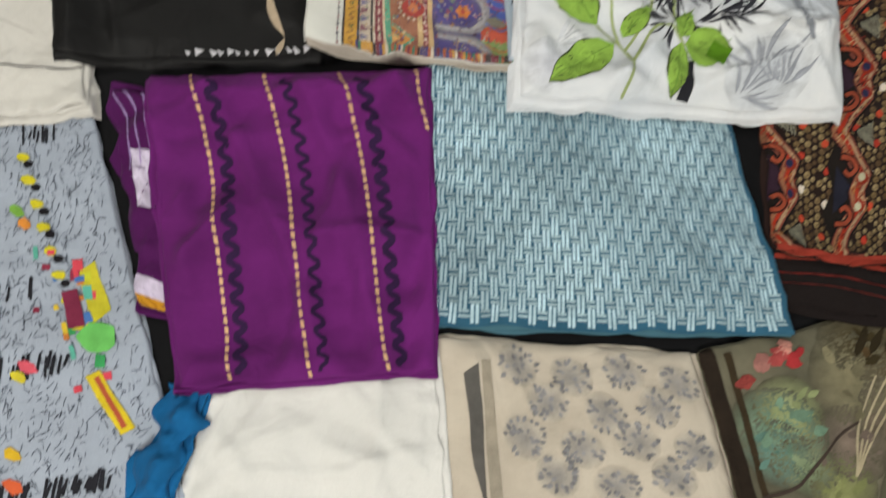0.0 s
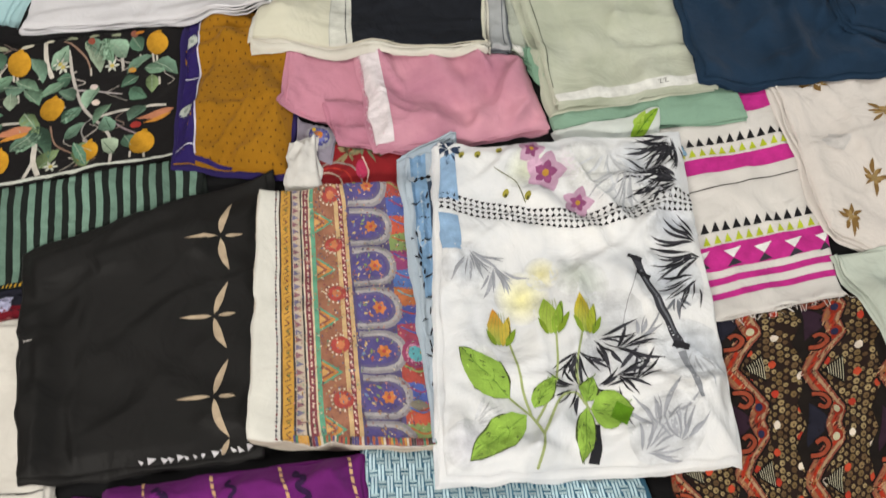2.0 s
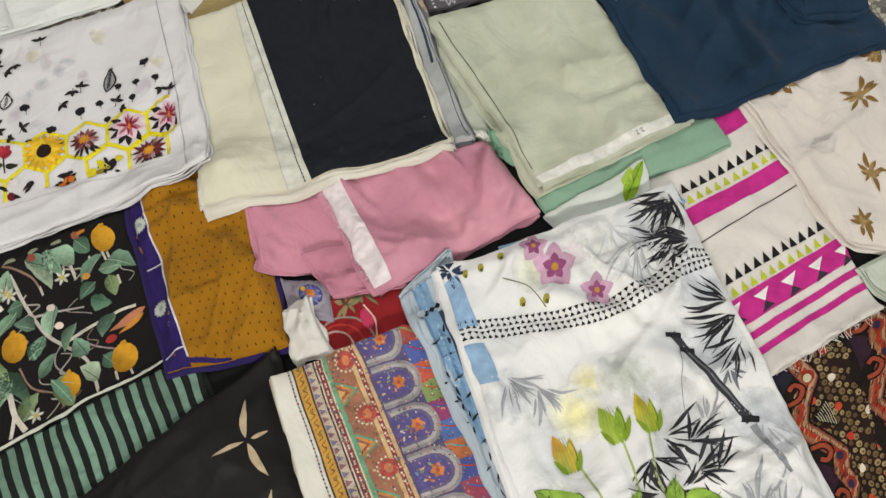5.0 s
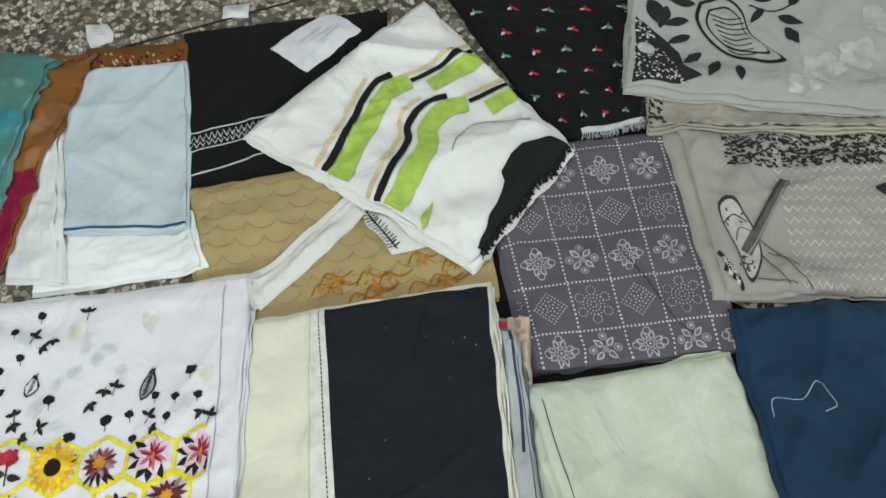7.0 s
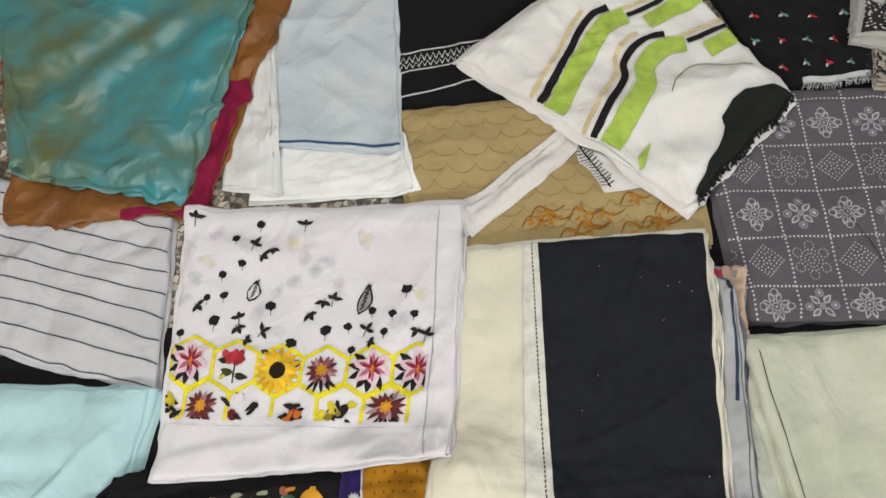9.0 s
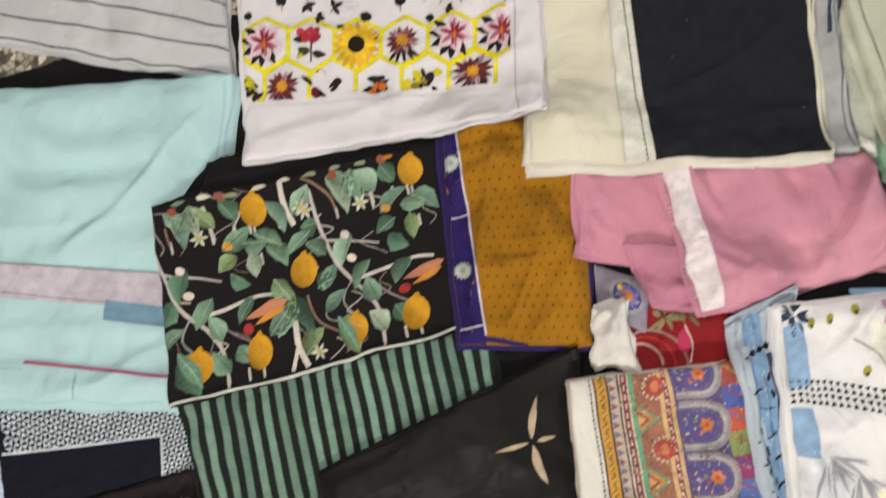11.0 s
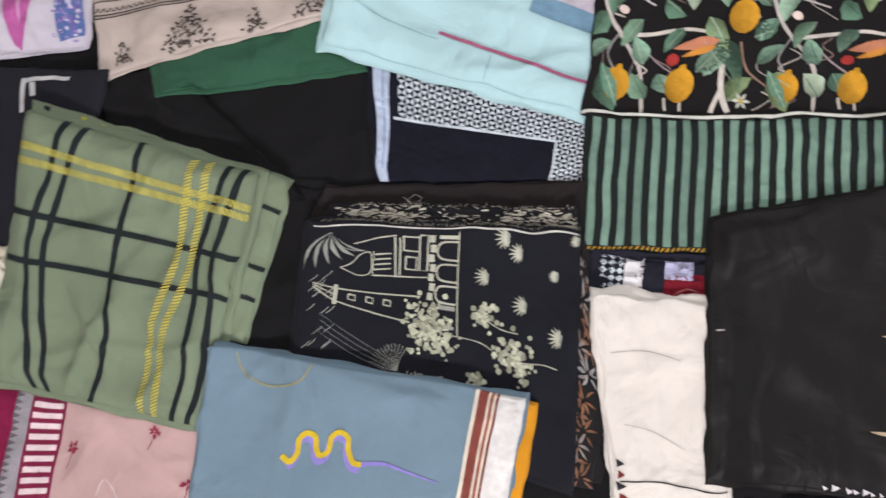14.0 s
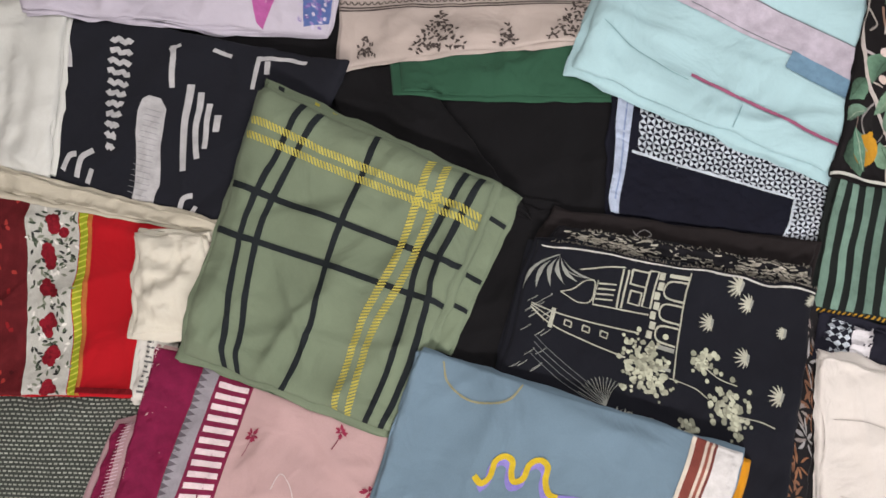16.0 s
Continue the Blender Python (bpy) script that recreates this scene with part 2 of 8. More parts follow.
class Cloth:
    """A folded cloth lying on what is under it. Corners: far left, far right, near right, near left, in metres on the floor plan."""

    def __init__(self, name, label, corners, mat, thick=0.014, layers=2, rumple=0.0015, size=0.12, ragged=0.003, seed=1, category="fabric", group="folded fabrics",
                 creases=(), spread=0.009, under=None, round_by=0.003, folds=9):
        rng = np.random.default_rng(seed * 7 + 3)
        self.c = np.array(corners, float)
        self.w = (np.linalg.norm(self.c[1] - self.c[0]) + np.linalg.norm(self.c[2] - self.c[3])) / 2
        self.h = (np.linalg.norm(self.c[3] - self.c[0]) + np.linalg.norm(self.c[2] - self.c[1])) / 2
        mid = self.c.mean(0)
        self.root = tagged(new(name), label, category, group)
        self.origin = Vector((mid[0], mid[1], 0))
        self.root.location = self.origin
        self.prints, self.rng, self.name = [], rng, name
        layers = max(layers, int(thick / 0.0055))
        each = thick / layers
        for n in range(layers):
            top = n == layers - 1
            grow = 0.0 if top else spread * rng.uniform(-0.5, 1.0)
            cell = 0.0065 if top else 0.018
            ps, qs = steps(self.w, max(0.004, each * 0.9), cell), steps(self.h, max(0.004, each * 0.9), cell)
            P, Q = np.meshgrid(ps, qs, indexing="ij")
            X, Y = self.plan(P, Q, grow, rng.normal(size=2) * (0 if top else spread * 0.5), ragged, rng, round_by)
            under_z = field_at(X, Y)
            base = np.maximum(smooth(under_z, 6 if cell < 0.01 else 3), under_z * 0.995)
            d = np.minimum(np.minimum(P, 1 - P) * self.w, np.minimum(Q, 1 - Q) * self.h)
            r = max(0.004, each * 0.9)
            e = np.sqrt(1 - (1 - np.clip(d / r, 0, 1)) ** 2)
            lift = np.clip(d / 0.03, 0, 1)
            Z = base + each * (0.4 + 0.6 * e)
            if top:
                Z = Z + lift * rumple * (1.4 + waves(rng, X, Y, size) * 3.4) + 0.6 * lift * rumple * waves(rng, X, Y, size * 0.4)
                for k in range(folds):
                    p0, q0, a = rng.uniform(0, 1), rng.uniform(0, 1), rng.uniform(0, 3.14)
                    su, sv = (P - p0) * self.w, (Q - q0) * self.h
                    along, off = su * np.cos(a) + sv * np.sin(a), sv * np.cos(a) - su * np.sin(a)
                    off = off + 0.008 * np.sin(along * rng.uniform(12, 30) + k)
                    ln, wd, ht = rng.uniform(0.05, 0.2), rng.uniform(0.005, 0.012), 0.0012 + rumple * rng.uniform(0.8, 2.4)
                    side = np.where(off > 0, 1.0, rng.uniform(1.5, 3.0))
                    Z = Z + lift * ht * np.exp(-np.abs(off) / (wd * side)) * np.exp(-((along / ln) ** 2))
                for axis, at, hgt, wid in creases:
                    a = {"u": 0.0, "v": 90.0}.get(axis, axis)
                    ca, sa = math.cos(math.radians(a)), math.sin(math.radians(a))
                    u, v = P * self.w, Q * self.h
                    s = u * ca + v * sa - at + 0.007 * np.sin(11 * (v * ca - u * sa) + at * 40)
                    Z = Z + lift * hgt * np.where(s > 0, np.exp(-((s / (wid * 2.6)) ** 2)), np.exp(-((s / wid) ** 2)))
            self.sheet("top_layer" if top else "under_layer", X, Y, Z, base, mat if top or under is None else under)
            if top:
                self.ps, self.qs, self.X, self.Y, self.Z = ps, qs, X, Y, Z
            self.press(X, Y, Z)

    def plan(self, P, Q, grow, shift, ragged, rng, round_by):
        c = self.c
        p, q = (P - 0.5) * (1 + 2 * grow / self.w) + 0.5, (Q - 0.5) * (1 + 2 * grow / self.h) + 0.5
        a, b = (1 - p) * (1 - q), p * (1 - q)
        k, l = p * q, (1 - p) * q
        X = a * c[0, 0] + b * c[1, 0] + k * c[2, 0] + l * c[3, 0] + shift[0]
        Y = a * c[0, 1] + b * c[1, 1] + k * c[2, 1] + l * c[3, 1] + shift[1]
        mid = c.mean(0)
        edge = np.maximum(np.abs(P - 0.5), np.abs(Q - 0.5)) * 2
        wob = ragged * (edge ** 4)
        X, Y = X + wob * waves(rng, X, Y, 0.09) * 2, Y + wob * waves(rng, X, Y, 0.09) * 2
        corner = (np.abs(P - 0.5) * 2) ** 14 * (np.abs(Q - 0.5) * 2) ** 14 * round_by * 0.6
        dx, dy = mid[0] - X, mid[1] - Y
        n = np.hypot(dx, dy) + 1e-6
        return X + corner * dx / n, Y + corner * dy / n

    def sheet(self, name, X, Y, Z, base, mat):
        nu, nv = X.shape
        mid = self.c.mean(0)
        ix = np.arange(nu * nv).reshape(nu, nv)
        quads = np.stack([ix[:-1, :-1], ix[:-1, 1:], ix[1:, 1:], ix[1:, :-1]], -1).reshape(-1, 4)
        top = np.stack([X, Y, Z], -1).reshape(-1, 3)
        dx, dy = mid[0] - X, mid[1] - Y
        n = np.hypot(dx, dy) + 1e-6
        low = np.stack([X + 0.003 * dx / n, Y + 0.003 * dy / n, np.minimum(base + 0.0004, Z - 0.0012)], -1).reshape(-1, 3)
        ring = np.concatenate([ix[:, 0], ix[-1, 1:], ix[-2::-1, -1], ix[0, -2:0:-1]])
        nxt, m = np.roll(ring, -1), nu * nv
        skirt = np.stack([ring, nxt, nxt + m, ring + m], -1)
        faces = np.concatenate([quads[:, ::-1], quads + m, skirt])
        me = bpy.data.meshes.new(name)
        o = np.array(self.origin)
        me.from_pydata((np.concatenate([top, low]) - o).tolist(), [], faces.tolist())
        me.shade_smooth()
        me.materials.append(mat)
        ob = new(name, me)
        ob.parent = self.root
        return ob

    def press(self, X, Y, Z):
        """Raise the pile under later cloths."""
        nu, nv = X.shape
        fu = np.linspace(0, nu - 1.001, max(nu, int(self.w / 0.004)))
        fv = np.linspace(0, nv - 1.001, max(nv, int(self.h / 0.004)))
        i, j = np.meshgrid(fu.astype(int), fv.astype(int), indexing="ij")
        a, b = np.meshgrid(fu % 1, fv % 1, indexing="ij")
        mixd = lambda A: A[i, j] * (1 - a) * (1 - b) + A[i + 1, j] * a * (1 - b) + A[i, j + 1] * (1 - a) * b + A[i + 1, j + 1] * a * b
        x, y, z = mixd(X), mixd(Y), mixd(Z)
        gi = np.clip(((x - HX) / CELL).astype(int), 0, FIELD.shape[0] - 1)
        gj = np.clip(((y - HY) / CELL).astype(int), 0, FIELD.shape[1] - 1)
        np.maximum.at(FIELD, (gi, gj), z)

    # ----- printing: u to the right, v towards the viewer, in metres on the cloth -----
    def add(self, pts, color, level=0):
        self.prints.append((pts, color, level))

    def surface(self, u, v):
        p, q = np.clip(u / self.w, 0, 1), np.clip(v / self.h, 0, 1)
        i = np.clip(np.searchsorted(self.ps, p, side="right") - 1, 0, len(self.ps) - 2)
        j = np.clip(np.searchsorted(self.qs, q, side="right") - 1, 0, len(self.qs) - 2)
        a, b = (p - self.ps[i]) / (self.ps[i + 1] - self.ps[i]), (q - self.qs[j]) / (self.qs[j + 1] - self.qs[j])
        f = lambda A: A[i, j] * (1 - a) * (1 - b) + A[i + 1, j] * a * (1 - b) + A[i, j + 1] * (1 - a) * b + A[i + 1, j + 1] * a * b
        return f(self.X), f(self.Y), f(self.Z)

    def finish(self, name="print", label="", lift=0.0012, mat=None, whole=False):
        if not self.prints:
            return self
        U, V, LV, faces, cols = [], [], [], [], []
        for pts, color, level in self.prints:
            pts = [(min(max(x, 0.0006), self.w - 0.0006), min(max(y, 0.0006), self.h - 0.0006)) for x, y in pts]
            if len(pts) == 3:
                tris = [(0, 1, 2)]
            elif len(pts) == 4:
                tris = [(0, 1, 2), (0, 2, 3)]
            else:
                tris = tessellate([[Vector((x, y, 0)) for x, y in pts]])
            work = [tuple(pts[k] for k in t) for t in tris]
            while work:
                t = work.pop()
                d = [math.dist(t[k], t[(k + 1) % 3]) for k in range(3)]
                k = max(range(3), key=lambda n: d[n])
                near = min(min(x, self.w - x, y, self.h - y) for x, y in t) < 0.011
                if d[k] > (0.0045 if near else 0.0075):
                    a, b, c = t[k], t[(k + 1) % 3], t[(k + 2) % 3]
                    m = ((a[0] + b[0]) / 2, (a[1] + b[1]) / 2)
                    work += [(a, m, c), (m, b, c)]
                    continue
                (ax, ay), (bx, by), (cx, cy) = t
                area = (bx - ax) * (cy - ay) - (by - ay) * (cx - ax)
                if abs(area) < 1e-9:
                    continue
                n = len(U)
                for x, y in t:
                    U.append(x), V.append(y), LV.append(level)
                order = (0, 1, 2) if area < 0 else (0, 2, 1)
                faces.append(tuple(n + k for k in order))
                cols += [color(*t[k]) if callable(color) else color for k in order]
        x, y, z = self.surface(np.array(U), np.array(V))
        z = z + lift + 0.0003 * np.array(LV)
        me = bpy.data.meshes.new(name)
        o = np.array(self.origin)
        me.from_pydata((np.stack([x, y, z], -1) - o).tolist(), [], faces)
        att = me.color_attributes.new("ink", "FLOAT_COLOR", "CORNER")
        flat = np.array([(*c, 1.0) for c in cols]).ravel()
        att.data.foreach_set("color", flat.astype(np.float32))
        me.shade_smooth()
        me.materials.append(mat or INK)
        ob = new(name, me)
        ob.parent = self.root
        self.last = ob
        if label:
            ob["label"] = label
        if len(self.prints) > 1 and not whole:
            ob["kind"] = "stuff"
        self.prints = []
        return self


# ---------- motifs ----------
WAVER = random.Random(77)


def turned(pts, x, y, deg=0.0, k=1.0):
    c, s = math.cos(math.radians(deg)) * k, math.sin(math.radians(deg)) * k
    return [(x + px * c - py * s, y + px * s + py * c) for px, py in pts]


def disc(x, y, rx, ry=None, n=10, deg=0.0, rough=0.0, rnd=random):
    ry = rx if ry is None else ry
    return turned([(rx * math.cos(6.2832 * i / n) * (1 + rough * rnd.uniform(-1, 1)), ry * math.sin(6.2832 * i / n) * (1 + rough * rnd.uniform(-1, 1))) for i in range(n)], x, y, deg)


def leaf(x, y, length, width, deg, bend=0.0, n=7):
    """A pointed leaf from its stalk at (x, y)."""
    up, down = [], []
    for i in range(n + 1):
        s = i / n
        w = width / 2 * math.sin(math.pi * s ** 0.8) ** 0.9 * WAVER.uniform(0.86, 1.1) if 0 < s < 1 else 0
        b = bend * length * math.sin(math.pi * s)
        up.append((s * length, b - w))
        if 0 < i < n:
            down.append((s * length, b + w))
    return turned(up + down[::-1], x, y, deg)


def stroke(cl, pts, width, color, level=0, taper=0.0):
    """A painted line along points, as one band of quads."""
    if len(pts) < 2:
        return
    L, R = [], []
    for i, (x, y) in enumerate(pts):
        a, b = pts[max(0, i - 1)], pts[min(len(pts) - 1, i + 1)]
        dx, dy = b[0] - a[0], b[1] - a[1]
        n = math.hypot(dx, dy) + 1e-9
        w = width / 2 * (1 - taper * i / (len(pts) - 1)) * (WAVER.uniform(0.8, 1.18) if width < 0.0036 else WAVER.uniform(0.97, 1.03))
        L.append((x - dy / n * w, y + dx / n * w)), R.append((x + dy / n * w, y - dx / n * w))
    for i in range(len(pts) - 1):
        cl.add([L[i], L[i + 1], R[i + 1], R[i]], color, level)


def curve(pts, n=6):
    """A smooth line through points."""
    out = []
    for i in range(len(pts) - 1):
        p0, p1, p2, p3 = pts[max(0, i - 1)], pts[i], pts[i + 1], pts[min(len(pts) - 1, i + 2)]
        for k in range(n):
            t = k / n
            out.append(tuple(0.5 * (2 * p1[m] + (p2[m] - p0[m]) * t + (2 * p0[m] - 5 * p1[m] + 4 * p2[m] - p3[m]) * t * t + (3 * p1[m] - p0[m] - 3 * p2[m] + p3[m]) * t ** 3) for m in (0, 1)))
    return out + [pts[-1]]


def rect(x0, y0, x1, y1):
    return [(x0, y0), (x1, y0), (x1, y1), (x0, y1)]


def band(cl, a0, a1, b0, b1, color, level=0):
    """A stripe between fractions of the cloth's width (a) and height (b)."""
    cl.add(rect(a0 * cl.w, b0 * cl.h, a1 * cl.w, b1 * cl.h), color, level)


# ---------- colours ----------
def hexc(h, k=0.92):
    out = []
    for i in (0, 2, 4):
        s = int(h[i:i + 2], 16) / 255
        out.append(k * (s / 12.92 if s < 0.04045 else ((s + 0.055) / 1.055) ** 2.4))
    return tuple(out)


BLACK, INKBLACK, WHITE = hexc("1c1b1d"), hexc("201f22"), hexc("eceaea")


def shade(c, k):
    return tuple(min(1.0, v * k) for v in c)


def at(cl, p, q):
    return (p * cl.w, q * cl.h)


def line(cl, pqs, width, color, level=1, taper=0.0, n=6):
    pts = [at(cl, p, q) for p, q in pqs]
    stroke(cl, curve(pts, n) if len(pts) > 2 else [(pts[0][0] + (pts[1][0] - pts[0][0]) * i / 5, pts[0][1] + (pts[1][1] - pts[0][1]) * i / 5) for i in range(6)], width, color, level, taper)


def leaf_to(cl, a, b, width, color, level=1, bend=0.0, rib=None, edge=None):
    (x0, y0), (x1, y1) = at(cl, *a), at(cl, *b)
    deg, n = math.degrees(math.atan2(y1 - y0, x1 - x0)), math.hypot(x1 - x0, y1 - y0)
    if edge:
        cl.add(leaf(x0, y0, n * 1.02, width * 1.04 + 0.0012, deg, bend), edge, level)
    cl.add(leaf(x0, y0, n, width, deg, bend), color, level + 1)
    if edge:
        half = leaf(x0, y0, n, width, deg, bend)
        cl.add(half[:8] + [half[0]][:0], lambda x, y: shade(color, 0.62 + 0.5 * min(1, math.hypot(x - x1, y - y1) / n)), level + 1.5)
        for k in range(16):
            f, g, t = WAVER.uniform(0.12, 0.92), WAVER.uniform(-0.36, 0.36), math.radians(deg + WAVER.uniform(-30, 30))
            g *= math.sin(math.pi * f)
            bx, by = x0 + (x1 - x0) * f - math.sin(math.radians(deg)) * g * width, y0 + (y1 - y0) * f + math.cos(math.radians(deg)) * g * width
            m = WAVER.uniform(0.005, 0.014)
            stroke(cl, [(bx, by), (bx + math.cos(t) * m, by + math.sin(t) * m)], 0.0013, WAVER.choice((edge, shade(color, 1.25), shade(color, 0.6))), level + 2)
    if rib:
        stroke(cl, [(x0 + (x1 - x0) * s, y0 + (y1 - y0) * s) for s in (0.05, 0.5, 0.95)], 0.0016, rib, level + 2)
        for k in (0.3, 0.5, 0.7):
            bx, by = x0 + (x1 - x0) * k, y0 + (y1 - y0) * k
            for side in (-38, 38):
                t = math.radians(deg + side)
                stroke(cl, [(bx, by), (bx + math.cos(t) * width * 0.36, by + math.sin(t) * width * 0.36)], 0.0009, rib, level + 2)


def sprays(cl, p, q, color, r, n=9, length=0.05, width=0.009, spread=360, start=0.0, level=1):
    x, y = at(cl, p, q)
    for i in range(n):
        d = start + spread * (i + r.uniform(-0.35, 0.35)) / n
        off = r.uniform(0, length * 0.35)
        cl.add(leaf(x + off * math.cos(math.radians(d)), y + off * math.sin(math.radians(d)), length * r.uniform(0.55, 1.1), width * r.uniform(0.6, 1.2), d, r.uniform(-0.1, 0.1), 5), color, level)


def flower(cl, x, y, rad, petals, color, heart, level=2, wide=0.9, r=random, deg=0.0):
    for i in range(petals):
        d = deg + 360 * i / petals
        cl.add(leaf(x + rad * 0.15 * math.cos(math.radians(d)), y + rad * 0.15 * math.sin(math.radians(d)), rad * 0.88, rad * wide, d, 0, 5), shade(color, r.uniform(0.8, 1.15)), level)
    cl.add(disc(x, y, rad * 0.3, n=8), heart, level + 1)


def ring(cl, x, y, rad, width, color, level=1, n=12, ry=None, a0=0.0, a1=360.0, deg=0.0):
    pts = turned([(rad * math.cos(math.radians(a0 + (a1 - a0) * i / n)), (ry or rad) * math.sin(math.radians(a0 + (a1 - a0) * i / n))) for i in range(n + 1)], x, y, deg)
    stroke(cl, pts, width, color, level)


def wash(cl, p, q, rad, color, ground, level=0, ry=None, deg=0.0, strength=1.0):
    """A soft watercolour patch that fades into the ground colour."""
    x, y = at(cl, p, q)
    ry = ry or rad
    ca, sa = math.cos(math.radians(deg)), math.sin(math.radians(deg))

    def tint(px, py):
        a, b = (px - x) * ca + (py - y) * sa, (py - y) * ca - (px - x) * sa
        f = max(0.0, 1 - math.hypot(a / rad, b / ry)) ** 0.8 * strength
        return tuple(g + (k - g) * min(1, f) for g, k in zip(ground, color))
    cl.add(disc(x, y, rad, ry, 16, deg), tint, level)


def fringe(cl, side, p0, p1, n, length, color, seed=1, width=0.0014, part_of=None):
    """Loose thread ends along an edge, lying on what is beside it."""
    r = random.Random(seed)
    V, F = [], []
    for i in range(n):
        s = p0 + (p1 - p0) * (i + r.random()) / n
        p, q = {"far": (s, 0.0), "near": (s, 1.0), "left": (0.0, s), "right": (1.0, s)}[side]
        d = {"far": (0, -1), "near": (0, 1), "left": (-1, 0), "right": (1, 0)}[side]
        a, b = at(cl, p, q), at(cl, p + d[0] * 0.02, q + d[1] * 0.02)
        x0, y0, z0 = (float(v) for v in cl.surface(np.array(a[0]), np.array(a[1])))
        c = cl.c
        ux, uy = c[1] - c[0], c[3] - c[0]
        dirv = (ux * d[0] / np.linalg.norm(ux) + uy * d[1] / np.linalg.norm(uy))
        ang = math.atan2(dirv[1], dirv[0]) + r.gauss(0, 0.8)
        ln, turn = length * r.uniform(0.4, 1.2), r.gauss(0, 0.5)
        pts = []
        for k in range(5):
            pts.append((x0, y0, max(z0 - 0.001 * k, float(field_at(np.array(x0), np.array(y0))) + 0.001)))
            x0, y0 = x0 + math.cos(ang) * ln / 4, y0 + math.sin(ang) * ln / 4
            ang += turn * 0.4
        for k, (x, y, z) in enumerate(pts):
            w = width / 2
            V += [(x - math.sin(ang) * w, y + math.cos(ang) * w, z), (x + math.sin(ang) * w, y - math.cos(ang) * w, z), (x, y, z + width * 0.6)]
        b0 = len(V) - 15
        for k in range(4):
            o = b0 + 3 * k
            F += [(o, o + 3, o + 5, o + 2), (o + 2, o + 5, o + 4, o + 1), (o + 1, o + 4, o + 3, o)]
    me = bpy.data.meshes.new("fringe")
    me.from_pydata((np.array(V) - np.array(cl.origin)).tolist(), [], F)
    me.materials.append(cotton(color, weave=0.1))
    ob = new("fringe", me)
    ob["kind"] = "stuff"
    ob.parent = part_of or cl.root
    return ob


# ---------- black spread under the pile ----------
Cloth("bed_sheet", "plain black cotton sheet spread flat on the floor", [(-2.45, 1.62), (1.30, 2.10), (1.12, 0.02), (-2.15, 0.02)], cotton(hexc("0e0e10")), thick=0.004, layers=1, rumple=0.001, seed=200, category="sheet", group="")
Cloth("bed_sheet", "plain black cotton sheet spread on the terrazzo", [(0.10, 2.44), (1.34, 2.44), (1.25, 1.80), (0.10, 1.80)], cotton(hexc("0e0e10")), thick=0.004, layers=1, rumple=0.001, seed=201, category="sheet", group="")

def floor_strip(a, b):
    """A narrow dark divider let into the terrazzo."""
    ax, ay, bx, by = *a, *b
    n = math.hypot(bx - ax, by - ay)
    ux, uy = (bx - ax) / n, (by - ay) / n
    bm = bmesh.new()
    vs = [bm.verts.new((x - uy * s * 0.003, y + ux * s * 0.003, z)) for z in (-0.01, 0.0012) for (x, y) in ((ax, ay), (bx, by)) for s in (-1, 1)]
    for f in ((0, 1, 3, 2), (4, 6, 7, 5), (0, 4, 5, 1), (2, 3, 7, 6), (0, 2, 6, 4), (1, 5, 7, 3)):
        bm.faces.new([vs[k] for k in f])
    bmesh.ops.recalc_face_normals(bm, faces=bm.faces[:])
    me = bpy.data.meshes.new("floor_strip")
    bm.to_mesh(me)
    bm.free()
    me.materials.append(cotton(hexc("2e2a24"), weave=0.1))
    tagged(new("floor_strip", me), "thin dark divider strip let into the terrazzo", "strip", kind="structure")


floor_strip((-1.6, 2.500), (1.6, 3.056))

# ---------- near pieces ----------
def grey_mesh():
    cl = Cloth("folded_cloth", "grey-green open mesh cloth folded on the floor", [(-2.097, 0.353), (-1.710, 0.472), (-1.701, 0.206), (-2.000, 0.113)], cotton(hexc("3d423d")), seed=1)
    r = random.Random(5)
    n, m = int(cl.w / 0.009), int(cl.h / 0.0075)
    for i in range(n):
        for j in range(m):
            x, y = 0.004 + i * 0.009 + (0.0045 if j % 2 else 0), 0.003 + j * 0.0075
            cl.add(rect(x, y, x + 0.006, y + 0.003), shade(hexc("9aa096"), r.uniform(0.75, 1.1)))
    cl.finish("raised_weave")


def beige_dots():
    cl = Cloth("folded_cloth", "beige cotton with grey block-printed clusters", [(0.078, 0.211), (0.445, 0.193), (0.499, -0.038), (0.088, -0.040)], cotton(hexc("cbc0b0"), cast=hexc("bbaf9f")), layers=3, rumple=0.002, seed=2, creases=(("u", 0.055, 0.004, 0.01),))
    r = random.Random(2)
    for j in range(5):
        for i in range(5):
            x, y = (0.3 + 0.2 * i + (0.1 if j % 2 else 0)) * cl.w, (0.14 + 0.2 * j + 0.05 * (i % 2)) * cl.h
            if not (0.03 < x < cl.w - 0.02 and 0.02 < y < cl.h - 0.02):
                continue
            wash(cl, x / cl.w, y / cl.h, 0.032, hexc("8f8c8a"), hexc("c2b7a7"), 0, 0.027, r.uniform(0, 60), 0.9)
            for m in range(30):
                a, d = r.uniform(0, 6.28), 0.026 * math.sqrt(r.random())
                cl.add(leaf(x + d * math.cos(a), y + d * math.sin(a) * 0.85, r.uniform(0.006, 0.011), r.uniform(0.004, 0.007), math.degrees(a) + r.uniform(-40, 40), 0, 4), shade(hexc("8a888a"), r.uniform(0.75, 1.2)), 1 + m % 3)
    cl.add([at(cl, *p) for p in ((0.1, 0.2), (0.155, 0.14), (0.16, 0.5), (0.15, 0.95), (0.12, 0.7))], hexc("5d5a56"), 1)
    cl.add([at(cl, *p) for p in ((0.165, 0.12), (0.2, 0.12), (0.21, 1), (0.165, 1))], hexc("a09686"), 1)
    cl.finish()


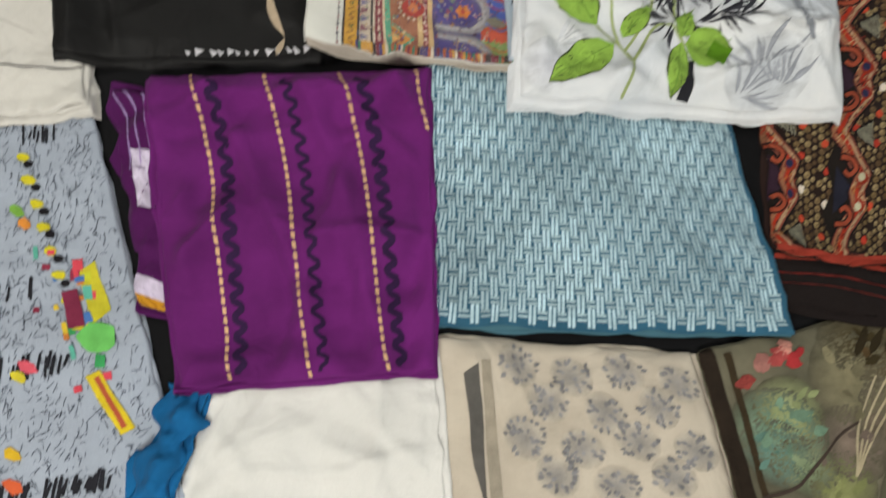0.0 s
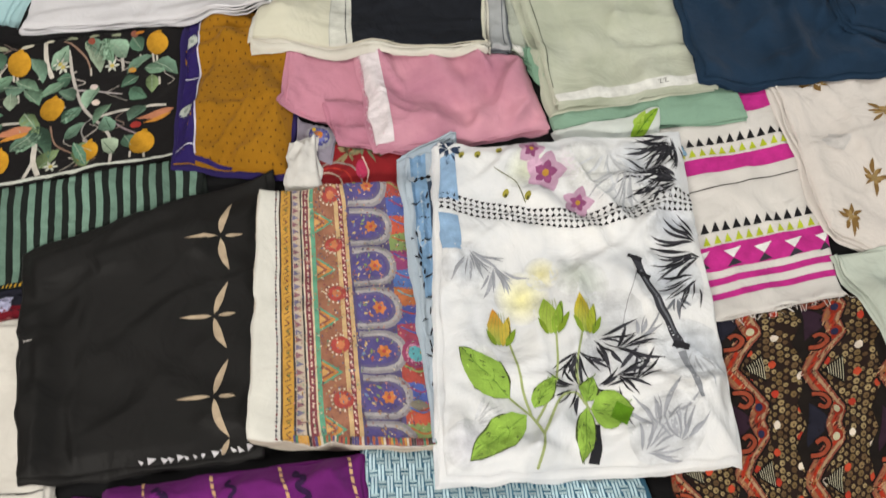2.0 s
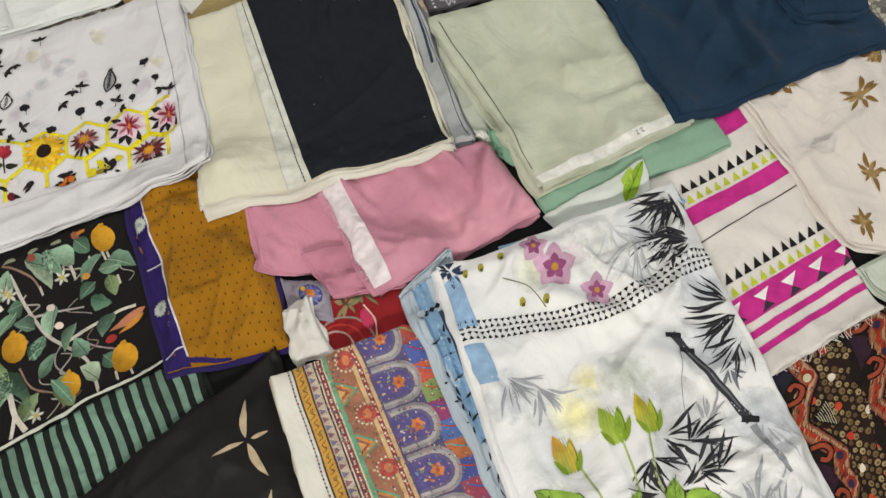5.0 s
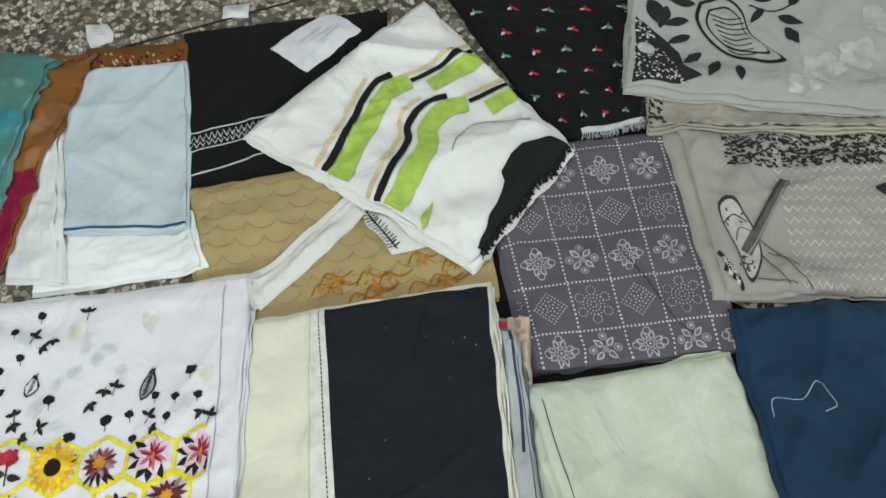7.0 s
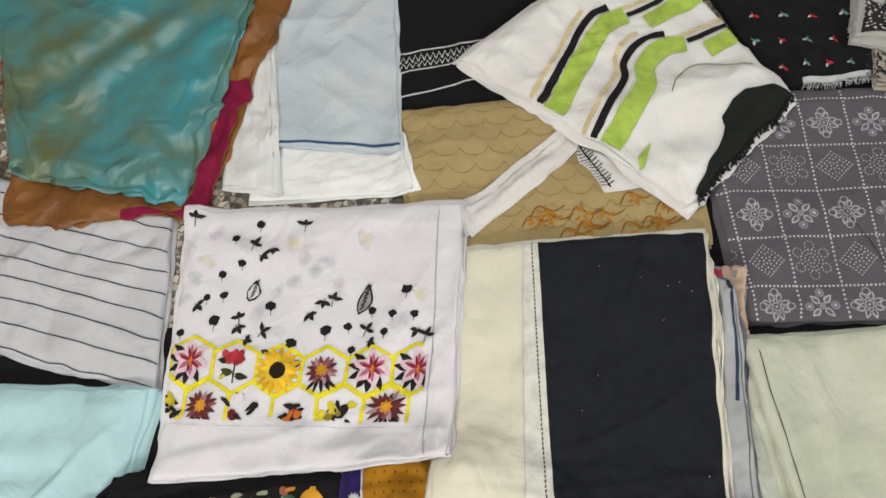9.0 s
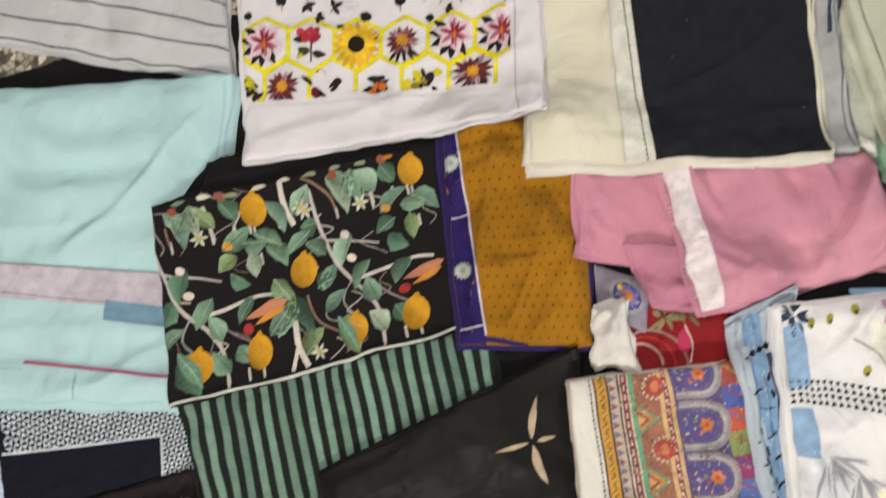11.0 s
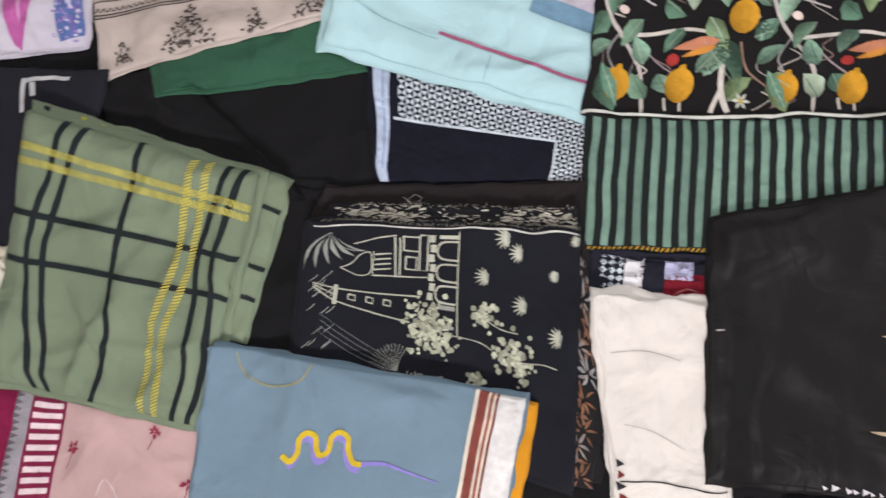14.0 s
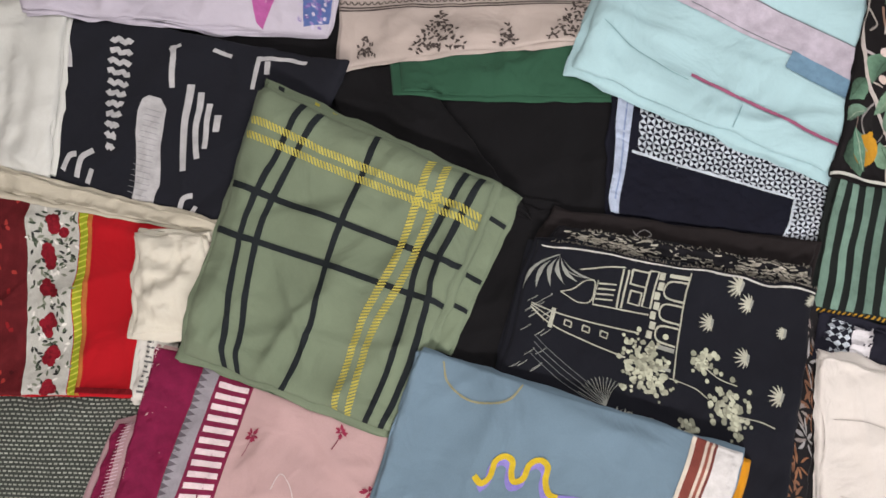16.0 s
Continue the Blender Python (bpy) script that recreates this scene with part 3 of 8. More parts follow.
def tapestry():
    cl = Cloth("folded_cloth", "faded floral tapestry cloth in moss, teal and rust", [(0.449, 0.197), (0.833, 0.286), (0.782, -0.053), (0.499, -0.038)], cotton(hexc("6f6a58"), mottle=0.35, cast=hexc("4c4a3c")), layers=2, rumple=0.003, seed=3)
    r = random.Random(3)
    line(cl, [(0.01, 0.0), (0.03, 0.5), (0.06, 1.0)], 0.03, hexc("2a2119"), 1)
    line(cl, [(0.1, 0.05), (0.12, 0.5), (0.14, 1.0)], 0.01, hexc("3b3020"), 1)
    for p, q, rx, col in ((0.25, 0.5, 0.05, "7f9f86"), (0.22, 0.62, 0.04, "6c9184"), (0.3, 0.42, 0.04, "a3ae7c"), (0.33, 0.7, 0.035, "8a9a78"), (0.55, 0.6, 0.04, "86766a"), (0.58, 0.3, 0.05, "8d8568"),
                          (0.75, 0.5, 0.05, "7c6f5f"), (0.5, 0.85, 0.045, "8e9360"), (0.62, 0.12, 0.04, "4d4228"), (0.8, 0.2, 0.05, "57452c"), (0.85, 0.8, 0.05, "6b7458")):
        wash(cl, p, q, rx * 1.5, shade(hexc(col), 0.95), hexc("5c5848"), 0, rx * 1.2, r.uniform(0, 180), 1.0)
        for k in range(7):
            x, y = at(cl, p, q)
            cl.add(disc(x + r.gauss(0, rx * 0.55), y + r.gauss(0, rx * 0.4), rx * r.uniform(0.1, 0.32), rx * r.uniform(0.06, 0.2), 9, r.uniform(0, 180), 0.35, r), shade(hexc(col), r.uniform(0.55, 1.0)), k % 5)
    for p, q, col in ((0.28, 0.12, "a84a48"), (0.34, 0.15, "b8393c"), (0.22, 0.13, "9c6a62"), (0.15, 0.24, "8f3f3a"), (0.3, 0.08, "c98a7c")):
        x, y = at(cl, p, q)
        for k in range(4):
            cl.add(disc(x + r.gauss(0, 0.006), y + r.gauss(0, 0.006), 0.011, 0.007, 8, r.uniform(0, 180), 0.25, r), shade(hexc(col), r.uniform(0.8, 1.2)), 3)
    line(cl, [(0.12, 0.85), (0.3, 0.78), (0.48, 0.58), (0.6, 0.5)], 0.006, hexc("453a33"), 4, 0.4)
    for i in range(5):
        leaf_to(cl, (0.6 + 0.06 * i, 0.2), (0.66 + 0.06 * i, 0.05 + 0.03 * i), 0.014, hexc("2e2616"), 3)
    for i in range(4):
        line(cl, [(0.55, 0.75), (0.6 + 0.03 * i, 0.5), (0.68 + 0.05 * i, 0.3)], 0.003, hexc("b5a88a"), 4)
    cl.finish()


def white_plain():
    Cloth("folded_cloth", "plain white cotton folded under a purple cloth", [(-0.234, 0.171), (0.076, 0.192), (0.099, -0.047), (-0.286, -0.048)], cotton(hexc("dcdad6"), mottle=0.06), thick=0.012, rumple=0.004, size=0.16, seed=4, creases=((20, 0.07, 0.008, 0.006), (28, 0.11, 0.005, 0.006), ("u", 0.03, 0.006, 0.008), ("u", 0.22, 0.003, 0.012)))


def blue_scarf():
    cl = Cloth("folded_scarf", "crumpled peacock-blue cotton scarf", [(-0.270, 0.140), (-0.221, 0.133), (-0.264, -0.020), (-0.326, -0.020)], cotton(hexc("14639a"), mottle=0.3), thick=0.02, rumple=0.006, size=0.035, ragged=0.014, seed=5, category="scarf")


def scratch_grey():
    cl = Cloth("folded_cloth", "blue-grey cotton with black scratch print and bright abstract patches", [(-0.723, 0.459), (-0.429, 0.532), (-0.238, -0.041), (-0.625, -0.104)], cotton(hexc("a3abb8"), mottle=0.12), layers=3, rumple=0.002, seed=6)
    r = random.Random(6)
    for _ in range(2300):
        x, y = r.uniform(0.005, cl.w - 0.005), r.uniform(0.005, cl.h - 0.005)
        a, n = math.radians(-60 + r.gauss(0, 28)), r.uniform(0.003, 0.014)
        stroke(cl, [(x, y), (x + math.cos(a) * n * 0.5 + r.gauss(0, 0.001), y + math.sin(a) * n * 0.5), (x + math.cos(a) * n, y + math.sin(a) * n)], r.uniform(0.0006, 0.0013), shade(hexc("4e545f"), r.uniform(0.6, 1.7)), 0)
    for p, q, n in ((0.57, 0.88, 40), (0.5, 0.6, 26), (0.42, 0.42, 18), (0.62, 0.04, 12)):
        x, y = at(cl, p, q)
        for k in range(n):
            xx = x + r.uniform(-0.07, 0.07)
            stroke(cl, [(xx, y + r.uniform(0.004, 0.018)), (xx + 0.008, y - r.uniform(0.004, 0.018))], 0.0035, hexc("26262c"), 2)
    for i in range(8):
        x, y = at(cl, 0.66 + 0.0145 * i, 0.09 + 0.062 * i)
        cl.add(disc(x, y, 0.011, 0.007, 7, 20, 0.2, r), hexc("cfc22e"), 3)
        cl.add(disc(x + 0.008, y + 0.013, 0.008, 0.006, 6, 0, 0.2, r), hexc("1e1c20"), 3)
    cols = ("d9b93a", "c97a3c", "3f9e5c", "8c3348", "c6cb3a", "4a74b0", "d44a58", "5fae9a")
    for k in range(26):
        p, q = 0.78 + r.gauss(0, 0.07), 0.47 + r.gauss(0, 0.09)
        x, y = at(cl, min(p, 0.95), q)
        a, b = r.uniform(0.005, 0.014), r.uniform(0.006, 0.02)
        cl.add(turned(rect(-a / 2, -b / 2, a / 2, b / 2), x, y, r.uniform(-15, 15)), hexc(r.choice(cols)), 2 + k % 4)
    cl.add([at(cl, *p) for p in ((0.81, 0.4), (0.88, 0.38), (0.9, 0.5), (0.82, 0.53))], hexc("c6bc34"), 1)
    x, y = at(cl, 0.83, 0.56)
    cl.add(disc(x, y, 0.026, 0.022, 11, 0, 0.12, r), hexc("6fbf62"), 6)
    cl.add(rect(x - 0.035, y - 0.07, x - 0.012, y - 0.018), hexc("7a2b44"), 6)
    line(cl, [(0.79, 0.64), (0.82, 0.7), (0.87, 0.78)], 0.02, hexc("d9bf2e"), 4)
    line(cl, [(0.80, 0.65), (0.825, 0.7), (0.86, 0.77)], 0.007, hexc("b2563a"), 5)
    for p, q, col in ((0.52, 0.62, "d2c23a"), (0.56, 0.6, "d65a6a"), (0.47, 0.79, "d8b030"), (0.45, 0.86, "d2603a"), (0.63, 0.26, "d88a3c"), (0.6, 0.22, "7fb04a")):
        x, y = at(cl, p, q)
        cl.add(disc(x, y, 0.012, 0.008, 6, 40, 0.3, r), hexc(col), 3)
    cl.finish()


def rug():
    ed = Cloth("folded_cloth", "dark brown-black cloth edge with dull red lines", [(0.566, 0.346), (0.866, 0.326), (0.851, 0.226), (0.567, 0.270)], cotton(hexc("1c1514")), thick=0.02, layers=3, seed=7)
    for q, w, c in ((0.12, 0.007, "8c3428"), (0.42, 0.003, "6a2420"), (0.62, 0.0022, "5a2420")):
        line(ed, [(0.02, q), (0.3, q - 0.04), (0.6, q + 0.05), (0.99, q + 0.1)], w, hexc(c), 1)
    ed.finish("woven_line")
    cl = Cloth("folded_cloth", "brown bead-print cloth with orange zigzag ornaments", [(0.577, 0.815), (1.131, 0.848), (0.863, 0.310), (0.569, 0.337)], cotton(hexc("261915"), mottle=0.25), thick=0.02, layers=3, rumple=0.003, seed=8, under=cotton(hexc("31201c")))
    r = random.Random(8)
    W, H = cl.w, cl.h
    inside = lambda pts: [(min(max(x, 0.001), W - 0.001), min(max(y, 0.001), H - 0.001)) for x, y in pts]
    shown = lambda x, y, m=0.004: m < x < W - m and m < y < H - m
    # chains of beads
    sx, sy = 0.0205, 0.0135
    for i in range(int(W / sx) + 1):
        for j in range(int(H / sy)):
            for off, s in ((0.0, 1.0), (0.0098, 0.72)):
                x, y = (i + 0.4) * sx + off + r.gauss(0, 0.0008), (j + 0.5) * sy + (sy / 2 if off else 0)
                if shown(x, y) and r.random() < 0.93:
                    cl.add(disc(x, y, 0.0052 * s, 0.0058 * s, 8), hexc(r.choice(("86704f", "75603f", "97825c", "6a543a", "a08c66", "5c4630"))), 0)
                    cl.add(disc(x + 0.0008, y + 0.001, 0.0022 * s, n=5), hexc("54402c"), 1)
    for i in range(12):
        for j in range(10):
            x, y = (0.035 + 0.1 * i) * W + r.gauss(0, 0.003), (0.03 + 0.1 * j + 0.05 * (i % 2)) * H + r.gauss(0, 0.003)
            if shown(x, y, 0.008):
                cl.add(disc(x, y, 0.0062, 0.0072, 9, 0, 0.15, r), hexc(("dccfc0", "b23a2a", "c24a30")[(i + 2 * j) % 3]), 2)
    # hooked zigzag ornaments
    per = 0.364 * H
    for k in range(-1, 4):
        for j in range(-1, 4):
            x, y = (0.255 + 0.3 * k) * W + 0.02 * W * j, (0.235 + 0.03 * k) * H + j * per
            A = 0.052
            path = [(x, y), (x + A * 0.55, y + per * 0.2), (x + A, y + per * 0.36), (x + A * 0.82, y + per * 0.5), (x + A, y + per * 0.64), (x + A * 0.5, y + per * 0.82), (x + 0.02 * W, y + per)]
            smooth_path = [(a[0] + (b[0] - a[0]) * m / 5, a[1] + (b[1] - a[1]) * m / 5) for a, b in zip(path, path[1:]) for m in range(5)] + path[-1:]
            if x > W + 0.01 or x + A < -0.01 or y > H or y + per < 0:
                continue
            cl.add(inside([(x - 0.004, y + per * 0.06), (x + A * 0.85, y + per * 0.42), (x + A * 0.85, y + per * 0.58), (x, y + per * 0.94), (x - 0.018, y + per * 0.7), (x - 0.002, y + per * 0.5), (x - 0.018, y + per * 0.3)]), hexc("1d1714"), 3)
            cl.add(inside([(x, y + per * 0.3), (x + A * 0.8, y + per * 0.5), (x + 0.002, y + per * 0.7), (x + 0.014, y + per * 0.5)]), hexc("22222f" if (j + k) % 2 else "33202e"), 4)
            stroke(cl, inside(smooth_path), 0.035, hexc("1a1211"), 4)
            for off, w, c in ((0.0, 0.027, "86483a"), (-0.009, 0.006, "96664a"), (0.009, 0.005, "a88a6c"), (0.0, 0.006, "a8321f")):
                stroke(cl, inside([(a + off, b) for a, b in smooth_path]), w, hexc(c), 5 if w > 0.02 else 6)
            for m in range(110):
                a, b = smooth_path[r.randrange(len(smooth_path))]
                a, b = a + r.uniform(-0.015, 0.015), b + r.uniform(-0.004, 0.004)
                if shown(a, b):
                    cl.add(turned(rect(-0.004, -0.0008, 0.004, 0.0008), a, b, -55 + r.uniform(-12, 12)), hexc(r.choice(("a8703c", "b89470", "7c2c1c", "241614", "964430", "241614", "c0a07c"))), 7)
            for cy, turn in ((0.3, 1), (0.7, -1)):
                hx, hy = x + A * 0.62, y + per * cy
                hook = curve([(hx - 0.026, hy - 0.016 * turn), (hx - 0.006, hy - 0.014 * turn), (hx + 0.004, hy), (hx - 0.006, hy + 0.012 * turn), (hx - 0.017, hy + 0.006 * turn)], 4)
                stroke(cl, inside(hook), 0.0135, hexc("16100f"), 8)
                stroke(cl, inside(hook), 0.0075, hexc("984630"), 9)
                if shown(hx + 0.018, hy + 0.016 * turn, 0.012):
                    cl.add(disc(hx + 0.018, hy + 0.016 * turn, 0.0105, 0.011, 10), hexc("8c2f20"), 9)
                    cl.add(disc(hx + 0.016, hy + 0.014 * turn, 0.0065, 0.0075, 9), hexc("b9b597" if (j + k) % 2 else "2a2a48"), 10)
            tx, ty = x + 0.022, y
            tri = [(tx, ty), (tx + 0.034, ty - 0.028), (tx + 0.04, ty + 0.028)]
            if all(shown(a, b) for a, b in tri):
                cl.add(tri, hexc("17110f"), 8)
                for m in range(7):
                    f = 0.25 + 0.11 * m
                    stroke(cl, [(tx + 0.036 * f, ty - 0.024 * f), (tx + 0.038 * f + 0.003, ty + 0.024 * f)], 0.0013, hexc("b8b39c"), 9)
    band(cl, 0, 1, 0.98, 1, hexc("98392c"), 11)
    cl.finish()


def teal():
    cl = Cloth("folded_cloth", "teal-blue cotton with a pale basket-weave print", [(0.062, 0.631), (0.510, 0.602), (0.589, 0.220), (0.067, 0.226)], cotton(hexc("33617a"), mottle=0.3), thick=0.018, layers=3, rumple=0.004, seed=9, spread=0.002, under=cotton(hexc("48707f")), creases=((35, 0.25, 0.005, 0.02),))
    r = random.Random(9)
    sx, sy = 0.0132, 0.0185
    for i in range(int(cl.w / sx)):
        for j in range(int(cl.h / sy)):
            x, y = (i + 0.06) * sx, (j + 0.06) * sy
            tint = shade(hexc("bddae4"), 0.9 + 0.2 * math.sin(x * 19 + 1) * math.sin(y * 16) + r.uniform(-0.1, 0.1))
            if (i + j) % 2:
                for k in (0.2, 0.56):
                    cl.add(rect(x - 0.02 * sx, y + k * sy, x + sx * 0.98, y + (k + 0.22) * sy), shade(tint, 0.72))
            else:
                for k in (0.12, 0.56):
                    cl.add(turned(rect(k * sx, -0.2 * sy, (k + 0.3) * sx, sy * 1.18), x, y, 4), tint, 1)
    cl.finish()


def purple():
    sl = Cloth("folded_sleeve", "purple cotton sleeve end with white lining tucked under a cloth", [(-0.410, 0.577), (-0.317, 0.569), (-0.265, 0.221), (-0.328, 0.244)], cotton(hexc("4d1450")), thick=0.012, rumple=0.004, size=0.05, ragged=0.008, seed=10, category="sleeve")
    band(sl, 0.25, 0.95, 0.3, 0.56, hexc("d6cbe0"))
    band(sl, 0.0, 1, 0.86, 0.95, hexc("d0c4da"))
    band(sl, 0.0, 1, 0.95, 1, hexc("c98f2a"))
    for i in range(4):
        line(sl, [(0.1 + 0.2 * i, 0.02), (0.25 + 0.18 * i, 0.2), (0.2 + 0.2 * i, 0.4)], 0.0022, hexc("a58abf"), 1)
    sl.finish()
    cl = Cloth("folded_cloth", "purple cotton with gold chain-stitch lines and black zigzags", [(-0.349, 0.588), (0.062, 0.612), (0.081, 0.160), (-0.265, 0.132)], cotton(hexc("681e6a"), mottle=0.28), thick=0.018, layers=2, rumple=0.008, size=0.15, seed=11, folds=14, creases=((-20, 0.06, 0.016, 0.009), (-12, 0.2, 0.015, 0.009), (20, 0.3, 0.013, 0.01), (75, 0.12, 0.008, 0.012)))
    for p0, p1 in ((0.146, 0.201), (0.404, 0.501), (0.674, 0.801), (0.94, 1.03)):
        n = 34
        pts = [at(cl, p0 + (p1 - p0) * s + 0.05 * math.sin(math.pi * s) * (1 - s), s) for s in np.linspace(0, 1, n + 1)]
        for i in range(n):
            (x0, y0), (x1, y1) = pts[i], pts[i + 1]
            if x1 < cl.w - 0.004:
                cl.add([(x0 - 0.002, y0), (x0 + 0.003, y0 + 0.0016), (x0 + 0.0024 + (x1 - x0) * 0.8, y0 + (y1 - y0) * 0.84), (x0 - 0.0026 + (x1 - x0) * 0.8, y0 + (y1 - y0) * 0.7)], hexc("dcae86"), 1)
    for p0, p1, k in ((0.211, 0.25, 1.0), (0.476, 0.563, 0.7), (0.741, 0.861, 1.0)):
        pts = [at(cl, p0 + (p1 - p0) * s + 0.045 * math.sin(math.pi * s) * (1 - s) + 0.015 * max(-1, min(1, 1.3 * math.sin(s * 108))) + WAVER.uniform(-0.003, 0.003), s) for s in np.linspace(0.03, 0.98, 170)]
        stroke(cl, pts, 0.0095 * k, hexc("321a40"), 0)
    cl.finish()


# ---------- pieces round the flowered cloth ----------
def white_bamboo():
    cl = Cloth("folded_cloth", "white cotton with magenta stripes and rows of black triangles", [(0.675, 1.341), (1.010, 1.363), (0.960, 0.841), (0.632, 0.792)], cotton(hexc("dedad6")), thick=0.014, layers=2, rumple=0.002, seed=12)
    mag, lime = hexc("c22f8a"), hexc("b9c437")
    sl = -0.02
    def strip(q0, q1, col, lv=0, p0=0.0, p1=1.0):
        cl.add([at(cl, p0, q0), at(cl, p1, q0 + sl), at(cl, p1, q1 + sl), at(cl, p0, q1)], col, lv)
    strip(0.02, 0.16, mag, 0, 0.55)
    for q in (0.27, 0.64):
        for i in range(15):
            p = 0.03 + i * 0.065
            cl.add([at(cl, p, q + sl * p + 0.03), at(cl, p + 0.052, q + sl * p + 0.03), at(cl, p + 0.03, q + sl * p - 0.01)], INKBLACK, 1)
            cl.add([at(cl, p + 0.005, q + sl * p + 0.078), at(cl, p + 0.05, q + sl * p + 0.078), at(cl, p + 0.03, q + sl * p + 0.042)], lime, 1)
    strip(0.36, 0.425, mag)
    strip(0.725, 0.82, mag)
    line(cl, [(0.2, 0.49), (0.6, 0.47), (1, 0.455)], 0.002, hexc("45403f"), 1)
    for i in range(5):
        p = 0.15 + 0.19 * i
        cl.add([at(cl, p, 0.745), at(cl, p + 0.11, 0.735), at(cl, p + 0.055, 0.775)], WHITE, 1)
        cl.add([at(cl, p + 0.01, 0.808), at(cl, p + 0.1, 0.8), at(cl, p + 0.055, 0.775)], hexc("3a3440"), 1)
    strip(0.848, 0.873, mag)
    strip(0.905, 0.93, mag)
    cl.finish()
    fringe(cl, "near", 0.3, 1.0, 46, 0.02, hexc("d6d0cc"), 4)


def mint_group():
    Cloth("folded_cloth", "plain sage-mint cotton under a pale green stack", [(0.472, 1.370), (0.874, 1.361), (0.880, 1.245), (0.480, 1.237)], cotton(hexc("86a894")), thick=0.012, layers=2, rumple=0.002, seed=13, ragged=0.002)
    cl = Cloth("folded_cloth", "white cotton end with a lime leaf print", [(0.472, 1.249), (0.696, 1.276), (0.688, 1.215), (0.499, 1.192)], cotton(hexc("d5dcd8")), thick=0.008, layers=1, rumple=0.002, seed=14)
    leaf_to(cl, (0.7, 0.9), (0.98, 0.1), 0.03, hexc("8fb53a"), 1, rib=hexc("4f7a2a"))
    leaf_to(cl, (0.75, 0.5), (0.86, 0.05), 0.02, hexc("a9c957"), 1)
    cl.finish()
    sl = Cloth("folded_cloth", "pale blue cotton edge with a lime leaf", [(0.365, 1.221), (0.717, 1.209), (0.736, 1.168), (0.376, 1.182)], cotton(hexc("86aecb")), thick=0.008, layers=1, rumple=0.002, seed=15)
    leaf_to(sl, (0.72, 0.5), (0.92, 0.2), 0.02, hexc("8fb53a"), 1)
    sl.finish()


def cream_stars():
    cl = Cloth("folded_cloth", "off-white cotton with brown star-shaped leaf sprigs", [(0.949, 1.366), (1.323, 1.394), (1.084, 0.913), (0.970, 0.981)], cotton(hexc("dfd8d3"), mottle=0.07), thick=0.02, layers=3, rumple=0.003, seed=16)
    r = random.Random(16)
    for p, q in ((0.28, 0.1), (0.66, 0.66), (0.75, 0.3), (0.95, 0.12), (0.35, 0.9)):
        x, y = at(cl, p, q)
        sprays(cl, p, q, hexc("86683c"), r, 8, 0.034, 0.012)
        sprays(cl, p, q, hexc("a5895a"), r, 5, 0.02, 0.009, level=2)
        cl.add(disc(x, y, 0.008, n=8), hexc("9a8258"), 3)
    cl.add(disc(*at(cl, 0.34, 0.48), 0.03, 0.02, 10, 0, 0.3, r), hexc("cfcbc9"), 0)
    cl.finish()
    Cloth("folded_cloth", "plain pale green-white cotton, softly folded", [(0.970, 0.925), (1.182, 0.928), (1.104, 0.648), (1.015, 0.694)], cotton(hexc("c4cdc2")), thick=0.02, layers=2, rumple=0.004, seed=17)


def pale_green():
    us = Cloth("folded_cloth", "pale sage cotton fold with a white end, under a stack", [(0.408, 1.760), (0.475, 1.757), (0.500, 1.376), (0.414, 1.452)], cotton(hexc("b9c0b4"), mottle=0.12), thick=0.02, layers=3, rumple=0.003, size=0.06, seed=86, spread=0.004)
    band(us, 0.0, 1.0, 0.93, 1.0, hexc("dfe0dc"))
    us.finish("selvedge", "white woven selvedge along the edge")
    gf = Cloth("folded_cloth", "small frayed sage-green cotton corner", [(0.436, 1.455), (0.486, 1.436), (0.480, 1.358), (0.446, 1.390)], cotton(hexc("7fa48e")), thick=0.01, layers=2, rumple=0.003, size=0.04, seed=87)
    fringe(gf, "left", 0.3, 1.0, 22, 0.014, hexc("6f9a80"), 22, 0.0012)
    cl = Cloth("folded_cloth", "stack of pale sage cotton with white selvedges", [(0.419, 1.760), (0.789, 1.771), (0.829, 1.311), (0.488, 1.288)], cotton(hexc("c6cabb"), mottle=0.14, weave=0.5, cast=hexc("b2b8a4")), thick=0.03, layers=4, rumple=0.0025, seed=18, spread=0.014, creases=(("u", 0.09, 0.006, 0.012), ("u", 0.2, 0.005, 0.02), ("u", 0.3, 0.005, 0.016)))
    band(cl, 0.0, 0.98, 0.94, 0.985, hexc("dfe0dc"))
    line(cl, [(0.055, 0.06), (0.04, 0.5), (0.01, 0.9)], 0.002, hexc("5e6358"), 1)
    for k in range(2):
        x, y = at(cl, 0.62 + 0.03 * k, 0.965)
        stroke(cl, curve([(x, y - 0.004), (x + 0.006, y - 0.006), (x + 0.004, y + 0.001), (x + 0.01, y + 0.002)], 4), 0.0012, hexc("5a5c58"), 1)
    cl.finish("selvedge", "white woven selvedge along the edge")


